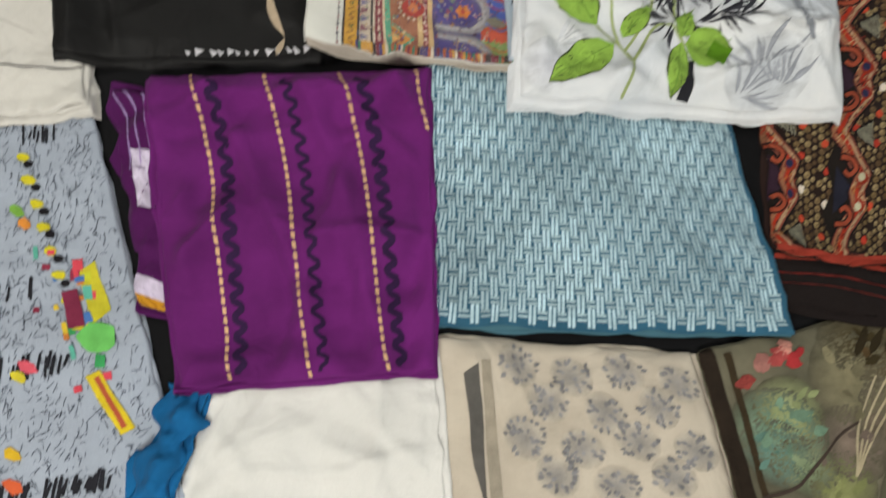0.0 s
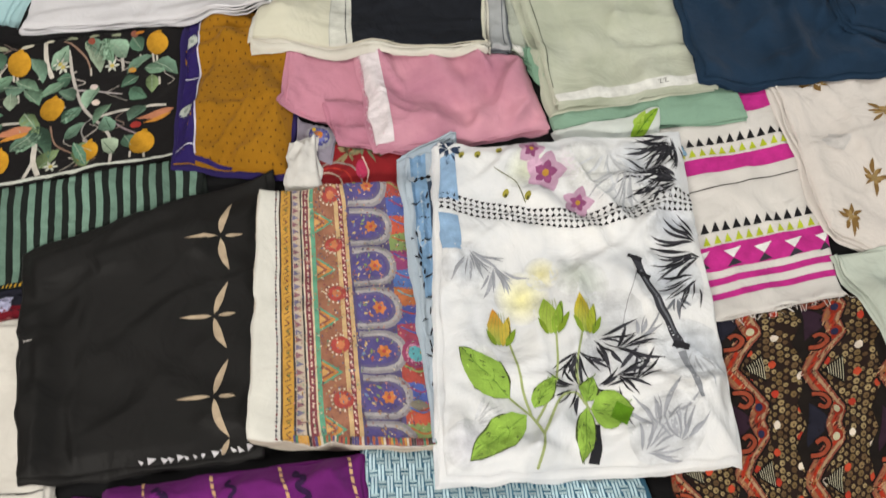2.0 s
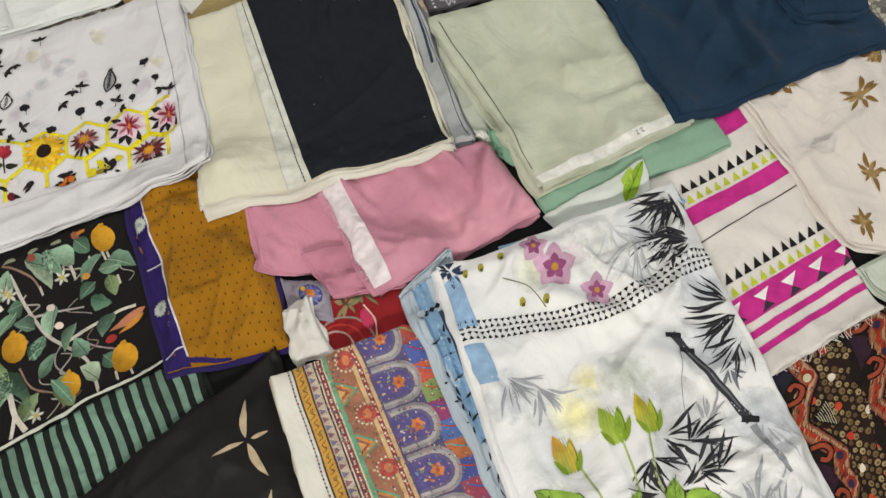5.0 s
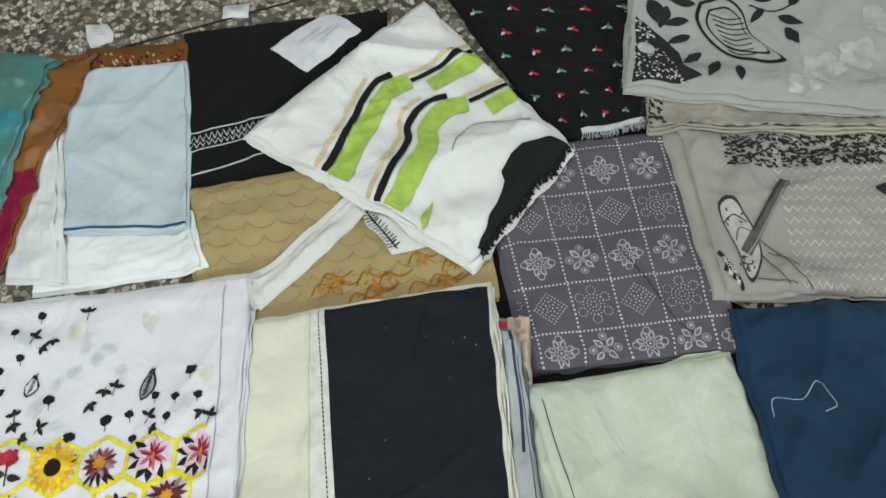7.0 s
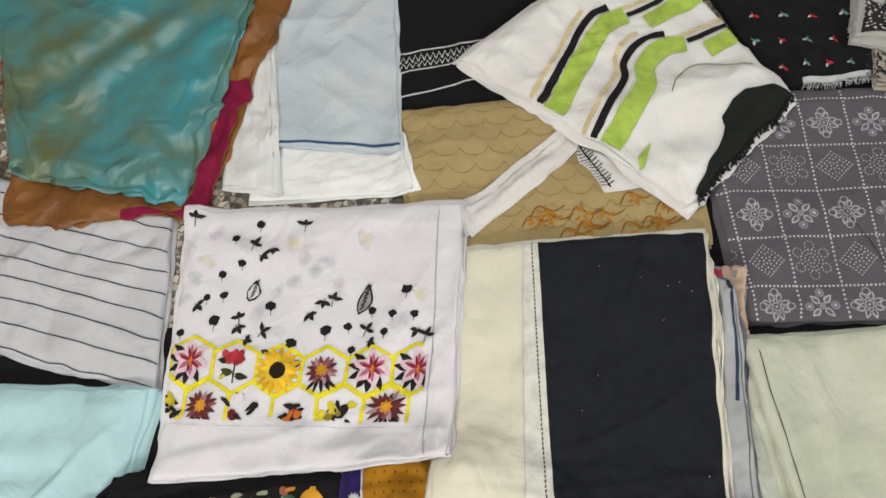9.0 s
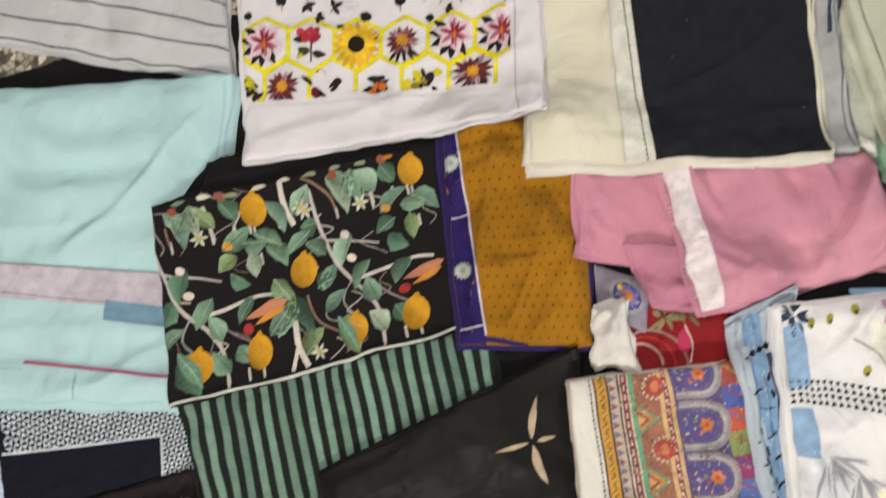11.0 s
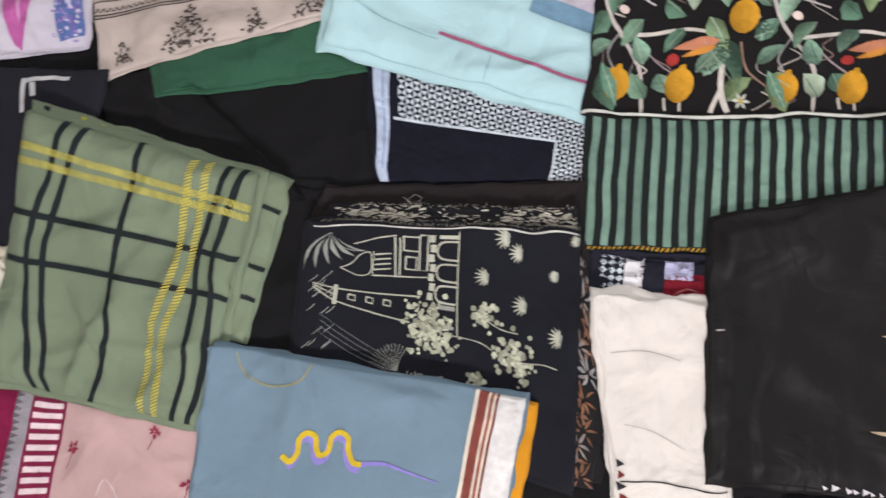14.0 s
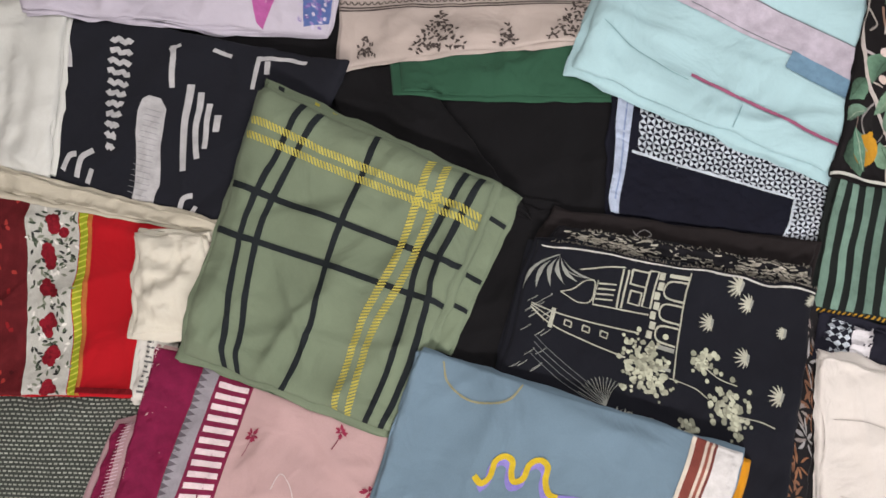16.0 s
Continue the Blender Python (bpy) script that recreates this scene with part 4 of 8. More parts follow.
def dark_blue():
    cl = Cloth("folded_cloth", "dark denim-blue cotton twill with a loose white thread", [(0.814, 1.848), (1.323, 1.800), (1.327, 1.347), (0.789, 1.317)], cotton(hexc("1e364e"), mottle=0.22, weave=0.45), thick=0.03, layers=3, rumple=0.007, size=0.2, seed=19, folds=16, creases=((12, 0.3, 0.022, 0.012), (-30, 0.1, 0.012, 0.016), ("u", 0.33, 0.012, 0.025), ("v", 0.12, 0.006, 0.015)))
    line(cl, [(0.03, 0.38), (0.05, 0.32), (0.14, 0.33), (0.2, 0.28), (0.24, 0.36), (0.2, 0.38)], 0.0012, hexc("b9c4cc"), 1)
    cl.finish("loose_thread", "loose white thread", lift=0.002)
    fl = Cloth("folded_cloth", "dark denim-blue cotton flap turned over on a stack", [(1.126, 1.786), (1.369, 1.759), (1.300, 1.420), (1.128, 1.436)], cotton(hexc("1e364e"), mottle=0.22, weave=0.45), thick=0.022, layers=2, rumple=0.008, size=0.12, seed=88, round_by=0.03, creases=((20, 0.1, 0.012, 0.012),))
    line(fl, [(0.05, 0.02), (0.06, 0.5), (0.09, 0.96)], 0.0014, hexc("0e1a28"), 1)
    fl.finish("seam", "dark stitched seam")


def ochre():
    cl = Cloth("folded_cloth", "ochre cotton with black dots and a violet border", [(-0.272, 1.598), (-0.022, 1.602), (-0.060, 1.176), (-0.277, 1.204)], cotton(hexc("9a6a17"), mottle=0.16), thick=0.02, layers=3, rumple=0.008, size=0.14, seed=20, folds=12, creases=((-30, 0.03, 0.012, 0.012), (-35, 0.12, 0.014, 0.014), (35, 0.33, 0.012, 0.014), (50, 0.38, 0.012, 0.012)), under=cotton(hexc("2a2055")), spread=0.01)
    edge = lambda q: 0.1 + 0.1 * q
    cl.add([at(cl, 0, 0), at(cl, edge(0), 0), at(cl, edge(1), 1), at(cl, 0, 1)], hexc("2b1f5c"))
    line(cl, [(edge(0), 0), (edge(0.5), 0.5), (edge(0.96), 0.96)], 0.0035, hexc("c9c8d6"), 2)
    for q in (0.0, 0.45, 0.93):
        line(cl, [(0.0, q + 0.01), (edge(q), q - 0.01)], 0.003, hexc("c9c8d6"), 2)
    for p, q in ((0.05, 0.22), (0.07, 0.69)):
        x, y = at(cl, p, q)
        for k in range(14):
            a = 6.28 * k / 14
            cl.add(leaf(x, y, 0.017, 0.007, math.degrees(a), 0, 4), hexc("b4bcb6"), 2)
        cl.add(disc(x, y, 0.005), hexc("8e9a94"), 3)
    r = random.Random(20)
    for j in range(24):
        for i in range(13):
            p, q = 0.14 + 0.07 * i + (0.035 if j % 2 else 0), 0.02 + 0.041 * j
            if p > edge(q) + 0.03 and p < 0.98:
                x, y = at(cl, p, q)
                cl.add(rect(x, y, x + 0.0022, y + 0.0038), hexc("4a3010"), 1)
    line(cl, [(0.5, 1.0), (0.2, 0.975), (0.02, 0.985)], 0.008, hexc("2b1f5c"), 1)
    cl.finish()


def pinks():
    k = hexc("c98a9e")
    Cloth("folded_cloth", "dusty pink cotton end, neatly folded", [(-0.039, 1.560), (0.146, 1.521), (0.135, 1.274), (-0.067, 1.329)], cotton(k, mottle=0.09), thick=0.016, layers=3, rumple=0.0015, seed=21, spread=0.01, group="pink pieces")
    Cloth("folded_cloth", "dusty pink cotton fold hanging out of a stack", [(0.015, 1.344), (0.271, 1.290), (0.242, 1.195), (0.041, 1.226)], cotton(hexc("c08096")), thick=0.012, layers=2, rumple=0.003, seed=22, group="pink pieces")
    cl = Cloth("folded_cloth", "dusty pink cotton with a frayed white selvedge", [(0.084, 1.505), (0.439, 1.449), (0.472, 1.257), (0.115, 1.203)], cotton(hexc("d096a6"), mottle=0.13, cast=hexc("b4788f")), thick=0.018, layers=3, rumple=0.008, size=0.15, seed=23, folds=14, group="pink pieces", creases=(("u", 0.3, 0.012, 0.016), (-25, 0.12, 0.009, 0.012), (10, 0.24, 0.01, 0.01), (40, 0.3, 0.01, 0.012)), ragged=0.0035)
    cl.add([at(cl, 0.0, 0), at(cl, 0.12, 0), at(cl, 0.115, 0.5), at(cl, 0.11, 0.97), at(cl, 0.0, 0.98)], hexc("e4dbe0"))
    cl.finish("selvedge", "white woven selvedge")
    fringe(cl, "left", 0.0, 0.95, 60, 0.006, hexc("dccad2"), 2, part_of=cl.last)


def paisley_group():
    cl = Cloth("folded_cloth", "red printed cotton with green-brown leaves", [(-0.015, 1.289), (0.181, 1.225), (0.154, 1.068), (-0.018, 1.102)], cotton(hexc("8c2026"), mottle=0.2), thick=0.012, layers=2, rumple=0.003, seed=24)
    r = random.Random(24)
    for p, q in ((0.3, 0.15), (0.55, 0.2), (0.75, 0.1), (0.4, 0.3)):
        sprays(cl, p, q, hexc(r.choice(("6d7055", "8a7d5c", "55432f"))), r, 7, 0.028, 0.01)
    for k in range(3):
        ring(cl, *at(cl, 0.2 + 0.05 * k, 0.75), 0.03 + 0.012 * k, 0.004, hexc(("b49a8c", "a8342e", "8f7f78")[k]), 2, 12, None, 180, 360)
    cl.add(disc(*at(cl, 0.55, 0.5), 0.012, 0.02), hexc("b8385c"), 3)
    line(cl, [(0.55, 0.35), (0.62, 0.5), (0.6, 0.7)], 0.003, hexc("d6b9ae"), 4)
    cl.finish()
    tg = Cloth("folded_cloth", "corner of violet and orange paisley cotton", [(-0.033, 1.306), (0.043, 1.272), (0.027, 1.196), (-0.039, 1.240)], cotton(hexc("8d8796")), thick=0.012, layers=1, rumple=0.002, seed=25)
    x, y = at(tg, 0.55, 0.5)
    for rad, col in ((0.03, "9a98a0"), (0.024, "4a4a8c"), (0.017, "6b6fae"), (0.01, "c77a35")):
        tg.add(disc(x, y, rad, rad * 0.9, 12), hexc(col), int((0.03 - rad) * 200))
    tg.add(disc(x - 0.012, y - 0.01, 0.005), hexc("c9a43c"), 7)
    tg.finish()
    Cloth("folded_sleeve", "crumpled white cotton sleeve end", [(-0.057, 1.243), (0.002, 1.243), (0.007, 1.126), (-0.068, 1.135)], cotton(hexc("d4d2cf")), thick=0.016, layers=2, rumple=0.006, size=0.04, ragged=0.008, seed=26, category="sleeve", creases=(("u", 0.03, 0.006, 0.006),))


def kurta():
    cl = Cloth("folded_kurta", "black cotton kurta with beige leaf appliques", [(-0.537, 1.022), (-0.097, 1.175), (-0.111, 0.634), (-0.481, 0.608)], cotton(hexc("100f0f"), mottle=0.2, sheen=0.03, rough=0.6, silk=0.03), thick=0.018, layers=3, rumple=0.004, size=0.2, seed=27, category="kurta", ragged=0.003, creases=(("u", 0.03, 0.006, 0.012), ("v", 0.05, 0.004, 0.02), (25, 0.16, 0.006, 0.02), (60, 0.3, 0.005, 0.02)))
    be = hexc("b7a48c")
    for (p, q), tips in (((0.809, 0.214), ((0.666, 0.196), (0.904, 0.227), (0.848, 0.084), (0.855, 0.358))), ((0.79, 0.512), ((0.645, 0.488), (0.888, 0.523), (0.852, 0.402), (0.855, 0.645))), ((0.808, 0.806), ((0.645, 0.794), (0.908, 0.816), (0.862, 0.684), (0.882, 0.95)))):
        for k, tip in enumerate(tips):
            f = 0.06 if k != 1 else 0.22
            leaf_to(cl, (p + (tip[0] - p) * f, q + (tip[1] - q) * f), tip, 0.0072 if k < 2 else 0.0135, be, 1, (0, 0, -0.06, 0.06)[k])
            cl.finish("leaf_applique", "beige leaf-shaped applique", lift=0.001)
    leaf_to(cl, (0.848, 0.998), (0.88, 0.955), 0.011, be)
    cl.finish("leaf_applique", "beige leaf-shaped applique", lift=0.001)
    cl.add(rect(*at(cl, 0.02, 0.43), 0.02 * cl.w + 0.014, 0.43 * cl.h + 0.0025), hexc("bdb9b4"), 1)
    cl.finish("stitch", "short white stitch")
    r = random.Random(3)
    for i in range(13):
        p = 0.5 + 0.038 * i + r.uniform(-0.006, 0.006)
        x, y = at(cl, p, 0.988 + r.uniform(-0.004, 0.004))
        t = r.uniform(0.7, 1.4)
        cl.add([(x, y - 0.004 * t), (x + 0.011 * t, y + r.uniform(-0.003, 0.002)), (x + r.uniform(0.002, 0.007), y + 0.006 * t)], hexc("c9c7cc"), 1)
    cl.finish("edge_trim", "white triangular edge trim")


def paisley():
    cl = Cloth("folded_cloth", "white cotton with a bright paisley and arch border print", [(-0.112, 1.126), (0.175, 1.126), (0.194, 0.610), (-0.121, 0.646)], cotton(hexc("dad9d2")), thick=0.03, layers=4, rumple=0.0022, seed=28, under=cotton(hexc("bfb5a8"), mottle=0.2), spread=0.002)
    r = random.Random(28)
    dye = lambda h: tuple(v * 0.88 + g * 0.12 for v, g in zip(hexc(h), (0.36, 0.31, 0.29)))
    sh = lambda q: 0.045 * (q - 0.5)
    def vb(p0, p1, col, lv=0, q0=0.0, q1=1.0):
        n = 6
        for k in range(n):
            a, b = q0 + (q1 - q0) * k / n, q0 + (q1 - q0) * (k + 1) / n
            cl.add([at(cl, p0 + sh(a), a), at(cl, p1 + sh(a), a), at(cl, p1 + sh(b), b), at(cl, p0 + sh(b), b)], dye(col), lv)
    vb(0.165, 0.225, "c9952f")
    vb(0.155, 0.166, "2c1f1c", 1), vb(0.224, 0.236, "2a2024", 1)
    vb(0.236, 0.286, "c2b2a0"), vb(0.286, 0.297, "1f1d22", 1), vb(0.297, 0.306, "d8cdb8")
    vb(0.306, 0.342, "7a2a3a"), vb(0.342, 0.352, "d8c9a8"), vb(0.352, 0.378, "56a384")
    vb(0.378, 0.51, "9a6248"), vb(0.51, 0.535, "cfae7c"), vb(0.535, 0.562, "7c2734"), vb(0.562, 0.585, "cfae7c")
    vb(0.585, 0.99, "4b4478")
    for k in range(70):
        q = (k + 0.5) / 70
        x, y = at(cl, 0.135 + sh(q), q)
        cl.add(disc(x, y, 0.0021 if k % 2 else 0.0013, 0.0028, 6), dye("3a3a4a" if k % 3 else "7d2f3a"), 1)
    for k in range(24):
        q = (k + 0.5) / 24
        x, y = at(cl, 0.195 + sh(q), q)
        stroke(cl, curve([(x + 0.005, y - 0.009), (x - 0.003, y - 0.003), (x + 0.004, y + 0.003), (x - 0.005, y + 0.009)], 3), 0.0014, dye("2f2012"), 1)
        cl.add(leaf(x - 0.001, y, 0.007, 0.003, 40 if k % 2 else -50), dye("8a4a22" if k % 2 else "5f6a34"), 2)
    for k in range(34):
        q = (k + 0.5) / 34
        x, y = at(cl, 0.26 + sh(q), q)
        cl.add([(x - 0.006, y - 0.006), (x + 0.006, y), (x - 0.006, y + 0.006)], dye("8a5a66" if k % 2 else "6f6a8a"), 1)
        x, y = at(cl, 0.324 + sh(q), q)
        cl.add(disc(x, y - 0.0022, 0.0022, n=6), dye("e2c9b8"), 1)
        cl.add(disc(x, y + 0.0026, 0.0022, n=6), dye("e2c9b8"), 1)
        x, y = at(cl, 0.5485 + sh(q), q)
        cl.add(disc(x - 0.001, y - 0.0024, 0.0024, n=6), dye("ead7c4"), 1)
        cl.add(disc(x + 0.001, y + 0.0026, 0.0024, n=6), dye("dba6a0"), 1)
    for k in range(10):
        q = (k + 0.5) / 10
        x, y = at(cl, 0.378 + sh(q), q)
        hh = 0.05 * cl.h
        tri = lambda s, c, lv: cl.add([(x + 0.001, y - hh * s), (x + 0.038 * s, y), (x + 0.001, y + hh * s)], dye(c), lv)
        if k % 2:
            tri(0.95, "4f9a7d", 1), tri(0.78, "c98436", 2), tri(0.55, "8c4a3a", 3), tri(0.35, "d6a25c", 4)
        x2 = at(cl, 0.505 + sh(q), q)[0]
        if not k % 2:
            for m in range(9):
                a = math.pi * (0.5 + m / 8)
                cl.add(disc(x2 - 0.003 + 0.021 * math.cos(a), y + 0.019 * math.sin(a), 0.0022, n=6), dye("e6d3bd"), 4)
            cl.add(disc(x2 - 0.004, y, 0.017, 0.016, 10), dye("b23a34"), 2)
            cl.add(disc(x2 - 0.004, y, 0.008, 0.009, 8), dye("d07a4c"), 3)
        for m in range(3):
            cl.add(disc(x + r.uniform(0.008, 0.03), y + r.uniform(-0.02, 0.02), 0.002, n=5), dye(r.choice(("e0c9a0", "7d2f3a", "3f7f66"))), 5)
    cols = ("a8382e", "3a56a8", "c24a2e", "7f9a56", "8f2a6a", "3f6ab0", "b5622e", "35489c", "9c3050", "57a0a4")
    for k in range(14):
        q = k / 14
        cl.add([at(cl, 0.83, q), at(cl, 1, q - 0.01), at(cl, 1, q + 0.075), at(cl, 0.83, q + 0.07)], dye(cols[k % 10]), 1)
        line(cl, [(0.85, q + 0.01), (0.93, q + 0.03), (1, q + 0.005)], 0.003, dye(cols[(k + 3) % 10]), 2)
    for k in range(7):
        q = 0.02 + 0.163 * k
        x, y = at(cl, 0.6 + sh(q), q)
        for s, col, lv in ((1.0, "8f8b93", 2), (0.86, "a9a6a8", 3), (0.72, "57507f", 4), (0.6, "473f86", 5)):
            wx, hy = 0.082 * s ** 0.5, 0.039 * s
            arch = [(x, y - hy), (x + wx * 0.55, y - hy)] + [(x + wx * 0.55 + wx * 0.45 * math.cos(a), y + hy * math.sin(a)) for a in np.linspace(-1.4, 1.4, 8)] + [(x + wx * 0.55, y + hy), (x, y + hy)]
            cl.add(arch, dye(col), lv)
        flower(cl, x + 0.041, y, 0.0125, 6, dye("c9732e"), dye("b0392c"), 7, 0.7, r)
        for dx, dy, c in ((0.012, -0.011, "c2a24c"), (0.02, -0.005, "7f8f4a"), (0.012, 0.011, "c9b07c"), (0.022, 0.007, "b04a3a"), (0.008, 0.0, "6f8ab0"), (0.03, -0.016, "8fae6a"), (0.03, 0.016, "c98a4a")):
            cl.add(leaf(x + dx, y + dy, 0.009, 0.004, r.uniform(0, 360), 0, 4), dye(c), 7)
    x, y = at(cl, 0.92, 0.68)
    for rad, c in ((0.024, "8f2a5c"), (0.017, "c98aa8"), (0.013, "4fa6b0")):
        cl.add(disc(x, y, rad, rad * 1.1, 12), dye(c), 6 + int((0.024 - rad) * 100))
    x, y = at(cl, 0.91, 0.86)
    cl.add(leaf(x - 0.015, y, 0.034, 0.018, 5), dye("7a7466"), 6)
    for _ in range(1500):
        p, q = r.uniform(0.24, 0.985), r.uniform(0.01, 0.99)
        x, y = at(cl, p, q)
        cl.add(turned(rect(-0.0016, -0.0009, 0.0016, 0.0009), x, y, r.uniform(0, 180), r.uniform(0.6, 1.3)), dye(r.choice(("d9c9b0", "8a4a4a", "4f6a8a", "b58a4a", "5a3a4a", "7f9a7a", "c98a7a", "3a3450"))), 8)
    for k in range(60):
        cl.add([at(cl, 0.24 + 0.0126 * k, 0.975), at(cl, 0.251 + 0.0126 * k, 0.975), at(cl, 0.251 + 0.0126 * k, 1), at(cl, 0.24 + 0.0126 * k, 1)], dye(r.choice(("c9953f", "7a2a3a", "3f7f66", "d8cdb8", "4b4478", "b05a3a", "2a2024"))), 9)
    cl.finish()


def floral():
    bl = Cloth("folded_cloth", "pale blue and black printed cotton under a flowered cloth", [(0.165, 1.185), (0.265, 1.223), (0.237, 0.627), (0.190, 0.629)], cotton(hexc("aebcc9")), thick=0.02, layers=2, rumple=0.003, seed=29)
    r = random.Random(29)
    band(bl, 0.12, 0.45, 0.0, 0.55, hexc("7ea2c4"))
    band(bl, 0.45, 0.62, 0.12, 1.0, hexc("39465a"))
    band(bl, 0.62, 0.75, 0.0, 1.0, hexc("8fa9c2"))
    band(bl, 0.75, 0.95, 0.15, 1.0, hexc("2a3440"), 1)
    for k in range(12):
        sprays(bl, r.uniform(0.1, 0.6), 0.2 + 0.07 * k, hexc("2c2d34"), r, 4, 0.025, 0.005, level=2)
    for k in range(6):
        bl.add(turned(rect(-0.004, -0.004, 0.004, 0.004), *at(bl, 0.1 + 0.13 * k, 0.1), 45), INKBLACK, 2)
    bl.finish()
    cl = Cloth("folded_cloth", "glossy white satin cotton with green leaves, rosebuds and black bamboo", [(0.237, 1.206), (0.718, 1.204), (0.681, 0.555), (0.194, 0.558)], cotton(hexc("e8e8e8"), mottle=0.1, rough=0.62, silk=0.2, cast=hexc("d6dae0")), thick=0.03, layers=4, rumple=0.007, size=0.13, seed=30, folds=26, creases=(("v", 0.36, 0.003, 0.01), ("u", 0.16, 0.003, 0.008), (70, 0.5, 0.006, 0.014), (20, 0.42, 0.005, 0.012)))
    r = random.Random(30)
    cl.add([at(cl, *p) for p in ((0, 0.06), (0.06, 0.04), (0.075, 0.2), (0, 0.2))], hexc("8fb0d2"), 1)
    cl.add([at(cl, *p) for p in ((0, 0.25), (0.07, 0.255), (0.08, 0.37), (0, 0.36))], hexc("8fb0d2"), 1)
    sprays(cl, 0.04, 0.03, hexc("2f3d55"), r, 12, 0.03, 0.007)
    n = 44
    for i in range(n):
        p = (i + 0.1) / n
        sag = 0.192 + 0.045 * p + 0.052 * math.sin(math.pi * p) ** 2
        for row, up in ((0.0, 1), (0.034, -1)):
            q = sag + row
            a, b = at(cl, p, q), at(cl, p + 0.8 / n, q)
            hgt = 0.0082 * cl.h / 0.66
            cl.add([(a[0], a[1] - hgt), (b[0], b[1] - hgt), ((a[0] + b[0]) / 2, a[1] - 0.0008)], INKBLACK, 1)
            cl.add([(a[0], a[1] + hgt), (b[0], b[1] + hgt), ((a[0] + b[0]) / 2, a[1] + 0.0008)], INKBLACK, 1)
    blk, gry = hexc("26262b"), hexc("9b9ea6")
    gd = hexc("dfe1e4")
    for p, q, rad, col, k in ((0.3, 0.52, 0.05, "eee9a8", 0.9), (0.38, 0.45, 0.035, "e6de98", 0.8), (0.52, 0.48, 0.06, "c3cbbf", 0.8), (0.85, 0.5, 0.07, "c3cad6", 0.9), (0.9, 0.33, 0.05, "c0c6d2", 0.9), (0.62, 0.6, 0.06, "c2c5cb", 0.9), (0.1, 0.42, 0.05, "ccd2dc", 0.8), (0.88, 0.72, 0.06, "c2c9d4", 0.9), (0.75, 0.92, 0.06, "bfc4cc", 0.9),
                              (0.08, 0.93, 0.04, "c9cad4", 0.9), (0.6, 0.12, 0.06, "cfd0cc", 0.8), (0.35, 0.1, 0.05, "d9dfc0", 0.8), (0.5, 0.1, 0.04, "dcc8d8", 0.8), (0.55, 0.72, 0.05, "a9acb6", 0.8), (0.66, 0.72, 0.045, "a6aab2", 0.8), (0.8, 0.1, 0.05, "bcc2cc", 0.9), (0.15, 0.72, 0.04, "d8dcc4", 0.6)):
        wash(cl, p, q, rad, hexc(col), gd, 0, rad * r.uniform(0.6, 1.3), r.uniform(0, 180), k)
    line(cl, [(0.732, 0.42), (0.766, 0.486), (0.81, 0.62), (0.842, 0.71)], 0.0145, hexc("3a3b42"), 2)
    line(cl, [(0.755, 0.46), (0.79, 0.55), (0.83, 0.67)], 0.0035, hexc("6f727a"), 3)
    line(cl, [(0.845, 0.72), (0.858, 0.79), (0.875, 0.86)], 0.013, hexc("8e929a"), 2, 0.5)
    for p, q in ((0.735, 0.425), (0.762, 0.475), (0.845, 0.705)):
        cl.add(turned(rect(-0.014, -0.005, 0.014, 0.005), *at(cl, p, q), 25), blk, 3)
    line(cl, [(0.74, 0.46), (0.69, 0.55), (0.66, 0.62)], 0.001, hexc("5d6068"), 2)
    for p, q, m, ln, c, s0, sp in ((0.955, 0.03, 12, 0.075, blk, 80, 130), (0.97, 0.07, 11, 0.065, blk, 120, 100), (0.93, 0.16, 12, 0.075, blk, 140, 80), (0.96, 0.2, 9, 0.06, blk, 170, 70), (0.99, 0.44, 9, 0.075, blk, 150, 60), (0.97, 0.4, 8, 0.06, blk, 190, 70), (0.96, 0.5, 9, 0.065, blk, 110, 90),
                                   (0.56, 0.66, 8, 0.06, blk, -20, 110), (0.62, 0.7, 9, 0.06, blk, -60, 110), (0.6, 0.77, 8, 0.06, blk, -30, 120), (0.48, 0.7, 9, 0.055, blk, 20, 150), (0.47, 0.79, 8, 0.05, blk, 120, 150), (0.54, 0.8, 6, 0.045, blk, -30, 120), (0.66, 0.79, 5, 0.05, blk, -60, 60), (0.7, 0.68, 4, 0.05, gry, -80, 60),
                                   (0.86, 0.57, 4, 0.035, hexc("6d7078"), 60, 120), (0.114, 0.37, 10, 0.055, gry, 20, 110), (0.2, 0.42, 8, 0.05, gry, 30, 100), (0.72, 0.92, 9, 0.06, gry, -140, 120), (0.67, 0.97, 8, 0.055, gry, -80, 120), (0.79, 0.96, 8, 0.055, gry, -120, 90), (0.89, 0.72, 5, 0.05, hexc("a9adb4"), 60, 70),
                                   (0.76, 0.12, 11, 0.08, hexc("b3b6bc"), 40, 130), (0.68, 0.06, 9, 0.07, hexc("c0c3c8"), 20, 140), (0.1, 0.88, 7, 0.05, hexc("c6c8cc"), -60, 120)):
        sprays(cl, p, q, shade(c, 2.2) if c is blk else shade(c, 1.2), r, m // 2 + 1, ln * 1.15, 0.007, sp * 1.2, s0 - 10, 1)
        sprays(cl, p + r.uniform(-0.015, 0.015), q, c, r, max(3, m - 3), ln, 0.0044, sp, s0, 2)
    cl.finish()
